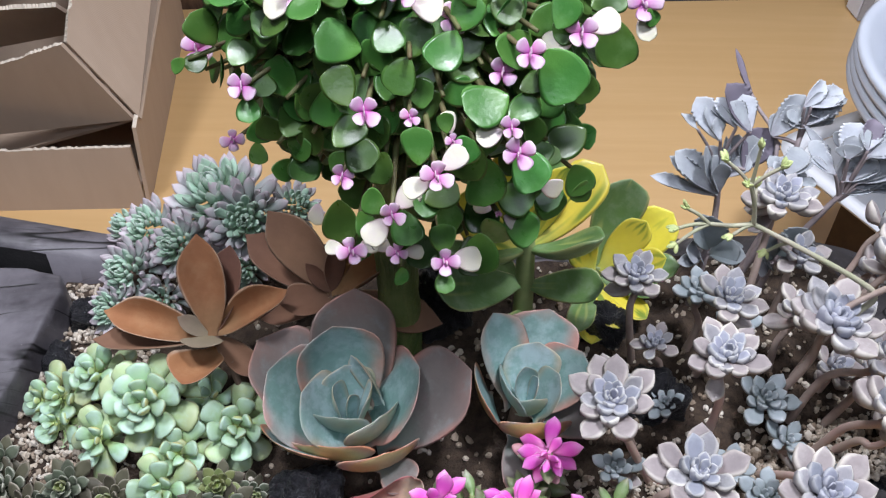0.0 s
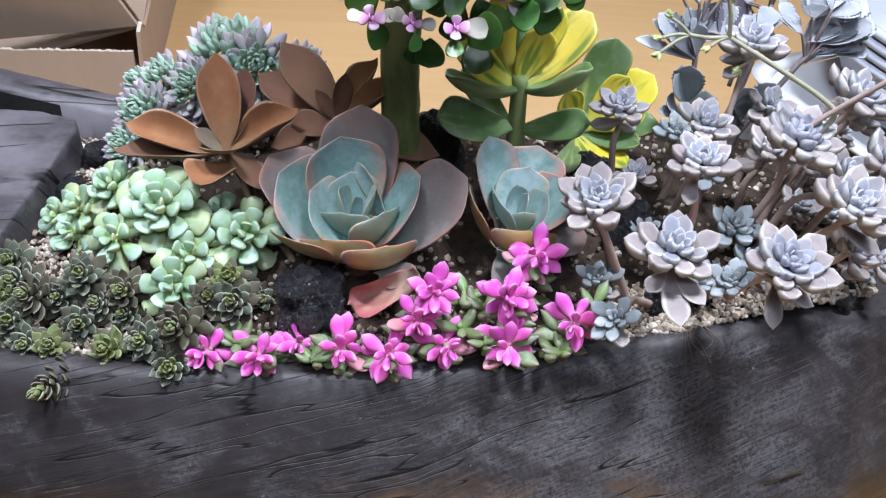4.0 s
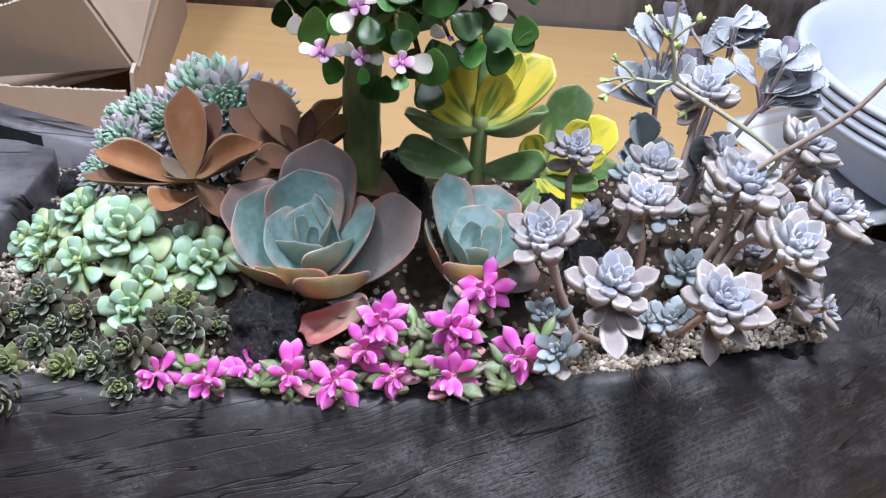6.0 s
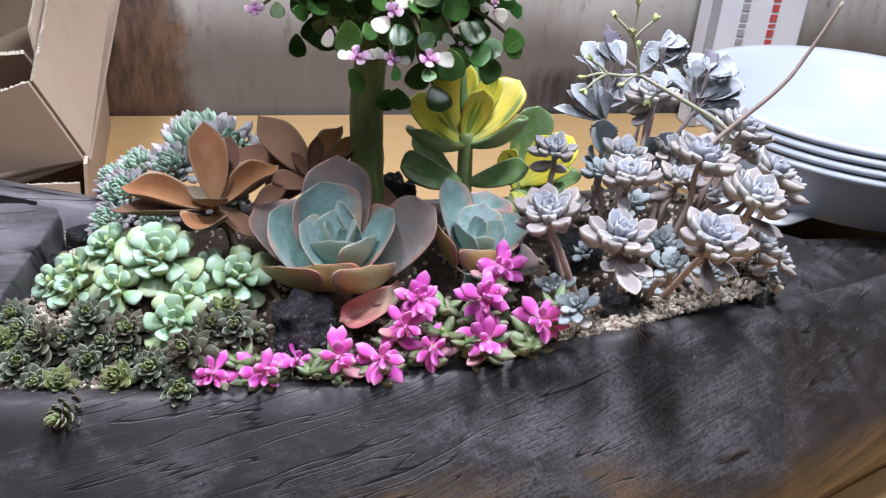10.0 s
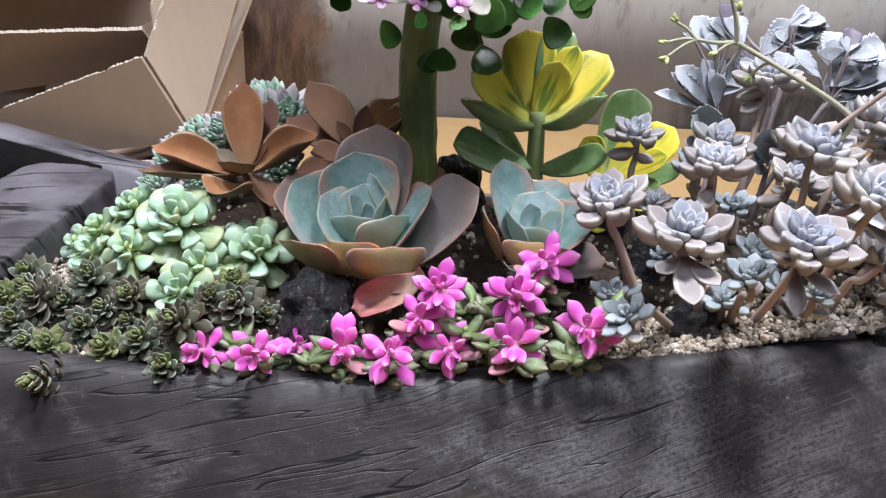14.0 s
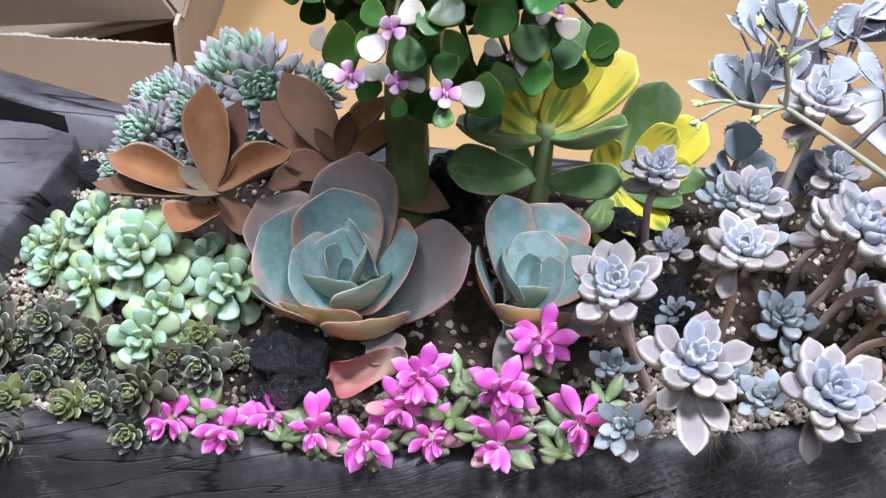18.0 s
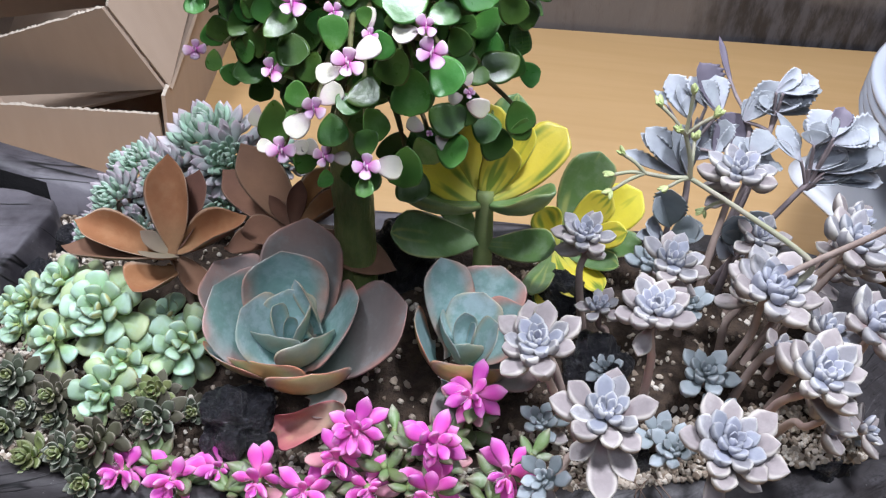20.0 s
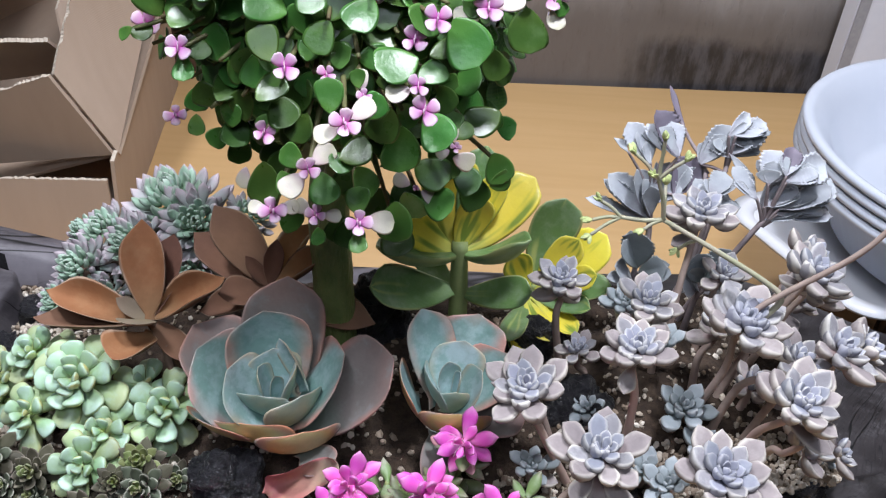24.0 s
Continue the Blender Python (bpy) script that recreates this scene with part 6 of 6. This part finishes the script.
front_leaves([(0.069, 0.334, 0.372, 330, 0.0136), (0.067, 0.322, 0.355, 290, 0.0169), (-0.029, 0.279, 0.402, 300, 0.0152), (-0.055, 0.302, 0.378, 260, 0.0165), (-0.039, 0.280, 0.365, 270, 0.0199), (-0.023, 0.264, 0.389, 150, 0.0118), (0.004, 0.268, 0.367, 90, 0.0126), (0.038, 0.289, 0.355, 330, 0.0179), (0.073, 0.319, 0.428, 275, 0.0207), (0.003, 0.268, 0.391, 20, 0.0150), (-0.004, 0.304, 0.441, 190, 0.0154), (-0.019, 0.303, 0.440, 250, 0.0172), (0.047, 0.295, 0.455, 60, 0.0136), (-0.079, 0.321, 0.369, 270, 0.0108), (-0.065, 0.306, 0.372, 230, 0.0112)])
front_leaves([(-0.075, 0.313, 0.387, 260, 0.0124), (-0.064, 0.311, 0.414, 300, 0.0141), (0.020, 0.275, 0.352, 270, 0.0191), (-0.011, 0.271, 0.370, 280, 0.0157), (-0.013, 0.263, 0.350, 270, 0.0087), (0.005, 0.259, 0.351, 270, 0.0104), (0.006, 0.277, 0.371, 300, 0.0158), (0.035, 0.295, 0.367, 330, 0.0179), (0.048, 0.295, 0.389, 30, 0.0098), (0.039, 0.286, 0.409, 300, 0.0125), (0.033, 0.278, 0.424, 30, 0.0138), (0.059, 0.302, 0.419, 290, 0.0153), (0.027, 0.291, 0.351, 300, 0.0158), (0.004, 0.267, 0.425, 100, 0.0078), (0.011, 0.263, 0.415, 40, 0.0119)])
front_leaves([(-0.006, 0.284, 0.427, 330, 0.0123), (-0.048, 0.299, 0.414, 240, 0.0130), (-0.002, 0.266, 0.387, 200, 0.0125), (-0.022, 0.280, 0.394, 240, 0.0139), (0.023, 0.300, 0.448, 70, 0.0140), (0.012, 0.304, 0.439, 100, 0.0107), (0.068, 0.323, 0.445, 20, 0.0153), (0.069, 0.321, 0.349, 250, 0.0124), (-0.028, 0.272, 0.371, 290, 0.0112), (0.016, 0.270, 0.423, 0, 0.0102), (0.049, 0.297, 0.446, 200, 0.0114), (-0.096, 0.330, 0.426, 120, 0.0164), (-0.100, 0.326, 0.413, 230, 0.0111), (-0.107, 0.323, 0.413, 210, 0.0087), (0.087, 0.325, 0.437, 300, 0.0081)])
# a dense dark fill low in the crown
for k in range(46):
    c = Vector((rng.uniform(-0.072, 0.058), rng.uniform(0.298, 0.36), rng.uniform(0.332, 0.402)))
    flat_leaf(c, rng.uniform(200, 340), rng.uniform(0.0145, 0.0195), L_BUSH, "leaf", 0.6)
front_leaves([(0.019, 0.306, 0.321, 280, 0.0200), (-0.005, 0.312, 0.318, 265, 0.0180), (-0.012, 0.319, 0.315, 250, 0.0150), (0.008, 0.322, 0.330, 250, 0.0180), (0.022, 0.318, 0.338, 290, 0.0200)])
front_leaves([(0.042, 0.281, 0.401, 80, 0.0108), (0.014, 0.276, 0.400, 250, 0.0161), (-0.037, 0.289, 0.389, 200, 0.0132), (0.036, 0.283, 0.432, 20, 0.0103), (-0.053, 0.313, 0.437, 60, 0.0111), (-0.027, 0.297, 0.432, 330, 0.0108), (-0.003, 0.256, 0.407, 200, 0.0085), (0.053, 0.335, 0.380, 250, 0.0123), (-0.069, 0.305, 0.416, 290, 0.0113)])
shoot_tip(-0.076, 0.300, 0.418, 45, 0.0072)
shoot_tip(-0.026, 0.275, 0.424, 50, 0.0072)
shoot_tip(0.001, 0.250, 0.414, 70, 0.0072, ((40, 0.0115), (205, 0.0105)))
shoot_tip(-0.036, 0.274, 0.394, 20, 0.006)
shoot_tip(-0.016, 0.262, 0.385, 60, 0.006, ((45, 0.0115), (222, 0.0125)))
shoot_tip(-0.034, 0.271, 0.357, 95, 0.0075, ((170, 0.0085), (10, 0.009)))
shoot_tip(-0.015, 0.271, 0.356, 80, 0.0055, ((355, 0.0085), (150, 0.0085)))
shoot_tip(0.005, 0.263, 0.359, 90, 0.0068, ((0, 0.0125),))
shoot_tip(0.028, 0.292, 0.360, 60, 0.002, ((150, 0.0088), (330, 0.0095)))
shoot_tip(0.031, 0.263, 0.415, 25, 0.0075)
shoot_tip(0.028, 0.266, 0.424, 45, 0.005, ((195, 0.0105),))
shoot_tip(0.025, 0.287, 0.434, 30, 0.0066)
shoot_tip(0.034, 0.281, 0.446, 35, 0.007)
shoot_tip(0.054, 0.296, 0.446, 40, 0.0075, ((20, 0.0135), (200, 0.0120)))
shoot_tip(0.007, 0.301, 0.448, 30, 0.0072)
shoot_tip(0.045, 0.286, 0.386, 80, 0.003, ((100, 0.007), (200, 0.0065)))
shoot_tip(0.083, 0.328, 0.441, 80, 0.0085, ((280, 0.012),))
shoot_tip(-0.103, 0.340, 0.410, 60, 0.0085)
shoot_tip(-0.093, 0.335, 0.366, 90, 0.0062)
shoot_tip(-0.009, 0.273, 0.423, 60, 0.0045)
shoot_tip(0.007, 0.264, 0.419, 80, 0.004, ((100, 0.0085),))
shoot_tip(-0.085, 0.32, 0.452, 30)
shoot_tip(-0.05, 0.298, 0.458, 60, 0.007, ((200, 0.011),))
shoot_tip(-0.012, 0.292, 0.463, 20, 0.007, ((330, 0.013),))
shoot_tip(0.03, 0.3, 0.466, 70)
shoot_tip(0.072, 0.318, 0.466, 50)
# the pale leaf low at the side, and those that are striped
flat_leaf(Vector((-0.05, 0.288, 0.362)), 250, 0.0105, L_WHITE, "white_leaf")
flat_leaf(Vector((0.049, 0.287, 0.379)), 350, 0.0115, L_WHITE, "white_leaf")
# the rest of the crown: leaf pairs along twigs, set back behind the front leaves
tips = []
for i in range(230):
    z = 1 - 2 * (i + 0.5) / 230
    a = i * 2.39996
    r = math.sqrt(1 - z * z)
    p = HEART + Vector((0.094 * r * math.cos(a), 0.076 * r * math.sin(a), 0.088 * z + 0.022)) * rng.uniform(0.74, 1.0)
    if p.z < 0.335 or p.z > 0.5 or (p.z < 0.36 and abs(p.x + 0.01) > 0.045) or (p.z < 0.372 and p.y > 0.345) or (p.x < -0.078 and p.z < 0.385):
        continue
    near = [(p - q).length for q in taken]
    if min(near) < 0.007:
        continue
    tips.append(p)
far_v, far_f = [], []
for p in tips:
    bush_twig(p)
    d = (p - HEART).normalized()
    grow = (d * 0.8 + Vector((0, -0.25, 0.15))).normalized()
    side = grow.orthogonal().normalized()
    spin = rng.uniform(0, 3.14)
    for k in range(4):
        c = p - grow * (0.006 + 0.0085 * k)
        s = Matrix.Rotation(spin + k * 1.5708, 3, grow) @ side
        for sign in (1, -1):
            u = (s * sign + grow * rng.uniform(0.0, 0.4) + Vector((rng.uniform(-0.25, 0.25), rng.uniform(-0.25, 0.25), rng.uniform(-0.3, 0.1)))).normalized()
            size = rng.uniform(0.012, 0.0175)
            face = grow + Vector((0, -0.35, 0.35))
            if c.y < 0.34:
                leaf_to(bush, L_BUSH[rng.randrange(3)], c, c + u * size, face)
            else:
                m = bush.matrix_basis.inverted() @ basis(c, u, face, size, size, size)
                me = L_BUSH[rng.randrange(3)]
                o = len(far_v)
                far_v += [m @ v.co for v in me.vertices]
                far_f += [[o + q for q in f.vertices] for f in me.polygons]
far = child("far_leaves", mesh_of("far_leaves", far_v, far_f, M_BUSH), bush)
far.data.uv_layers.new(name="UVMap")
tagged(far, kind="stuff")

# ---- cardboard boxes ----
def panel(parent, a, b, c, d, name, material=None, t=0.004, torn=True):
    """A corrugated sheet with corners a b c d; the edge a-b is torn."""
    a, b, c, d = (Vector(v) for v in (a, b, c, d))
    n = (b - a).cross(d - a).normalized() * t
    steps = 170
    rng_ = random.Random(int(abs(a.x) * 1e4))
    bm = bmesh.new()
    rows = []
    for i in range(steps + 1):
        s = i / steps
        top, low = a.lerp(b, s), d.lerp(c, s)
        rag = (low - top).normalized() * (0.0035 * noise.noise((s * 14, a.x * 50, 0)) + rng_.uniform(-0.0011, 0.0011) if torn else 0)
        rows.append([bm.verts.new(v) for v in (top + rag, low, low + n, top + rag * 0.4 + n)])
    for p, q in zip(rows, rows[1:]):
        for k in range(4):
            f = bm.faces.new((p[k], q[k], q[(k + 1) % 4], p[(k + 1) % 4]))
            f.material_index = 1 if k == 3 and torn else 0
    bm.faces.new(rows[0]), bm.faces.new(rows[-1][::-1])
    bmesh.ops.recalc_face_normals(bm, faces=bm.faces[:])
    ob = part(name, bm, material or M_CARD, parent)
    ob.data.materials.append(M_TORN)
    return ob


carton = thing("cardboard_box", (0, 0, 0), "open brown cardboard box with torn edges, standing on the table", "box")
panel(carton, (-0.3, 0.712, 0.079), (-0.75, 0.69, 0.07), (-0.75, 0.69, 0.0), (-0.3, 0.712, 0.0), "front_panel")
panel(carton, (-0.29, 0.712, 0.1), (-0.338, 1.085, 0.13), (-0.338, 1.085, 0.0), (-0.296, 0.712, 0.0), "side_panel")
panel(carton, (-0.345, 1.085, 0.2), (-0.75, 1.06, 0.2), (-0.75, 1.06, 0.0), (-0.345, 1.085, 0.0), "back_panel")
panel(carton, (-0.31, 0.72, 0.006), (-0.75, 0.70, 0.006), (-0.75, 1.05, 0.006), (-0.345, 1.07, 0.006), "bottom_panel", torn=False)
inner = thing("cardboard_box", (0, 0, 0), "second brown cardboard box tilted inside the first", "box")
P1, TIP = Vector((-0.334, 0.716, 0.191)), Vector((-0.292, 0.731, 0.099))
UP_B, UP_A = Vector((-0.325, 0.77, 0.25)), Vector((-0.288, 0.9, 0.218))
panel(inner, P1, P1 + (UP_B - P1) * 2.6, TIP + (UP_A - TIP) * 2.0, TIP, "side_panel")
panel(inner, P1 + Vector((-0.004, 0, 0)), P1 + (Vector((-0.46, 0.74, 0.136)) - P1) * 2.2, TIP + (Vector((-0.46, 0.74, 0.136)) - P1) * 2.2 + Vector((-0.05, 0, 0.04)), TIP + Vector((-0.004, 0, 0)), "front_panel")
panel(inner, (-0.347, 0.748, 0.212), (-0.62, 0.762, 0.186), (-0.6, 0.81, 0.1), (-0.338, 0.79, 0.165), "inner_flap")
panel(inner, (-0.345, 0.775, 0.23), (-0.338, 0.90, 0.33), (-0.31, 0.93, 0.27), (-0.335, 0.755, 0.19), "corner_flap")
panel(inner, (-0.345, 1.0, 0.34), (-0.7, 1.02, 0.3), (-0.7, 1.03, 0.05), (-0.345, 1.05, 0.05), "back_panel")

# bottom added to keep the outer box dark inside
panel(inner, TIP, TIP + (Vector((-0.46, 0.74, 0.136)) - P1) * 2.2, TIP + Vector((-0.3, 0.3, -0.02)), TIP + Vector((0.0, 0.3, 0.13)), "bottom_panel", torn=False)
# added out of view to keep overhead light off the inner box
panel(inner, (-0.35, 0.74, 0.36), (-0.78, 0.72, 0.36), (-0.78, 1.05, 0.38), (-0.36, 1.05, 0.38), "top_flap", torn=False)

# ---- dishes on a tray ----
def lathe(name, profile, material, sides=72):
    verts, faces = [], []
    for r, z in profile:
        for j in range(sides):
            a = 2 * math.pi * j / sides
            verts.append((r * math.cos(a), r * math.sin(a), z))
    for i in range(len(profile) - 1):
        for j in range(sides):
            k = (j + 1) % sides
            faces.append((i * sides + j, i * sides + k, (i + 1) * sides + k, (i + 1) * sides + j))
    faces.append(tuple(range(sides))[::-1])
    faces.append(tuple((len(profile) - 1) * sides + j for j in range(sides)))
    return mesh_of(name, verts, faces, material)


dish_me = lathe("dish", [(0.128, 0.0), (0.136, 0.003), (0.162, 0.05), (0.176, 0.062), (0.185, 0.066), (0.1865, 0.07), (0.183, 0.073), (0.175, 0.07), (0.158, 0.052), (0.13, 0.012), (0.12, 0.008)], M_DISH)
for i in range(4):
    dish = new("dish", dish_me)
    dish.matrix_basis = pose(0.535, 0.615, 0.122 + 0.0095 * i + 0.008, 0, 0, 25 * i)
    tagged(dish, "large white shallow dish" + (" on top of the stack" if i == 3 else " in a stack"), "dish", "stack of dishes")


def tray_ring(w, d, r, z):
    out = []
    for cx, cy, a0 in ((w - r, d - r, 0), (r - w, d - r, 90), (r - w, r - d, 180), (w - r, r - d, 270)):
        for k in range(9):
            a = radians(a0 + k * 11.25)
            out.append((cx + r * math.cos(a), cy + r * math.sin(a), z))
    return out


def tray_part(name, rows, closed, parent):
    verts = [v for r in rows for v in r]
    n = len(rows[0])
    faces = [(i * n + j, i * n + (j + 1) % n, (i + 1) * n + (j + 1) % n, (i + 1) * n + j) for i in range(len(rows) - 1) for j in range(n)]
    if closed:
        faces += [tuple(range(n))[::-1], tuple((len(rows) - 1) * n + j for j in range(n))]
    return child(name, mesh_of(name, verts, faces, M_TRAY), parent)


tray = thing("tray", pose(0.52, 0.66, 0.115, 0, 0, 27), "white plastic tray with rounded corners under the dishes", "tray")
tray_part("base", [tray_ring(0.172, 0.068, 0.02, 0), tray_ring(0.185, 0.08, 0.028, 0.014), tray_ring(0.182, 0.077, 0.027, 0.016), tray_ring(0.17, 0.066, 0.02, 0.006)], True, tray)
tray_part("rim", [tray_ring(0.183, 0.078, 0.027, 0.0165), tray_ring(0.198, 0.093, 0.034, 0.016), tray_ring(0.2, 0.095, 0.035, 0.02), tray_ring(0.185, 0.08, 0.028, 0.0205), tray_ring(0.183, 0.078, 0.027, 0.0165)], False, tray)
bm = box_bm(-0.13, 0.13, -0.055, 0.055, 0, 0.115, 0.006)
me = bpy.data.meshes.new("dark_box")
bm.to_mesh(me)
bm.free()
me.materials.append(M_BASE)
tagged(new("dark_box", me), "dark brown low box that holds up the white tray", "box").matrix_basis = pose(0.53, 0.665, 0, 0, 0, 27)

# ---- white printed carton at the wall ----
pack = thing("white_carton", pose(0.67, 1.15, 0, 0, 0, 3.75), "tall white carton with small red print leaning at the wall", "carton")
pack_body = part("body", box_bm(-0.085, 0.085, -0.02, 0.02, 0, 0.42, 0.003), M_CARTON_WHITE, pack)
part("side_strip", box_bm(-0.085, -0.07, -0.0225, -0.0205, 0.002, 0.418), M_PRINT_GREY, pack, "grey shaded side strip")
for col, mat_ in ((-0.025, M_PRINT_GREY), (0.028, M_PRINT)):
    z = 0.14
    for w in (0.011, 0.011, 0.004, 0.011, 0.011, 0.011, 0.006, 0.012, 0.012):
        part("print_bar", box_bm(col - 0.006, col + 0.006, -0.0222, -0.0204, z, z + w), mat_, pack_body)
        z += w + 0.005

# ---- crumbs on the table and root hairs over the rim ----
rng = random.Random(77)
verts, faces = [], []
for _ in range(70):
    c = Vector((rng.uniform(0.2, 0.62), rng.uniform(0.08, 0.26), 0.0006))
    r = rng.uniform(0.0005, 0.0016)
    o = len(verts)
    verts += [c + Vector((rng.uniform(-1.5, 1.5) * r, rng.uniform(-1.5, 1.5) * r, z * r)) for z in (0, 0, 0, 0.9, 1.2)]
    faces += [(o, o + 1, o + 3), (o + 1, o + 2, o + 4), (o + 2, o, o + 3), (o + 3, o + 4, o + 1), (o, o + 1, o + 2), (o + 2, o + 3, o + 4)]
tagged(new("crumbs", mesh_of("crumbs", verts, faces, M_SOIL, False)), "dark soil crumbs scattered on the wooden table", "crumbs", kind="stuff")
roots = thing("root_hairs", (0.158, 0.236, 0.19), "fine reddish brown root hairs hanging over the log rim", "roots")
for k in range(6):
    a = Vector((0.152 + rng.uniform(-0.008, 0.012), 0.250, 0.190))
    b = a + Vector((rng.uniform(-0.01, 0.014), -0.016, rng.uniform(-0.004, 0.006)))
    e = b + Vector((rng.uniform(-0.008, 0.012), -0.006, rng.uniform(-0.014, -0.004)))
    stem(roots, [a, b, e], [0.0003, 0.00025, 0.00015], M_STEM_BROWN, "root", sides=4)
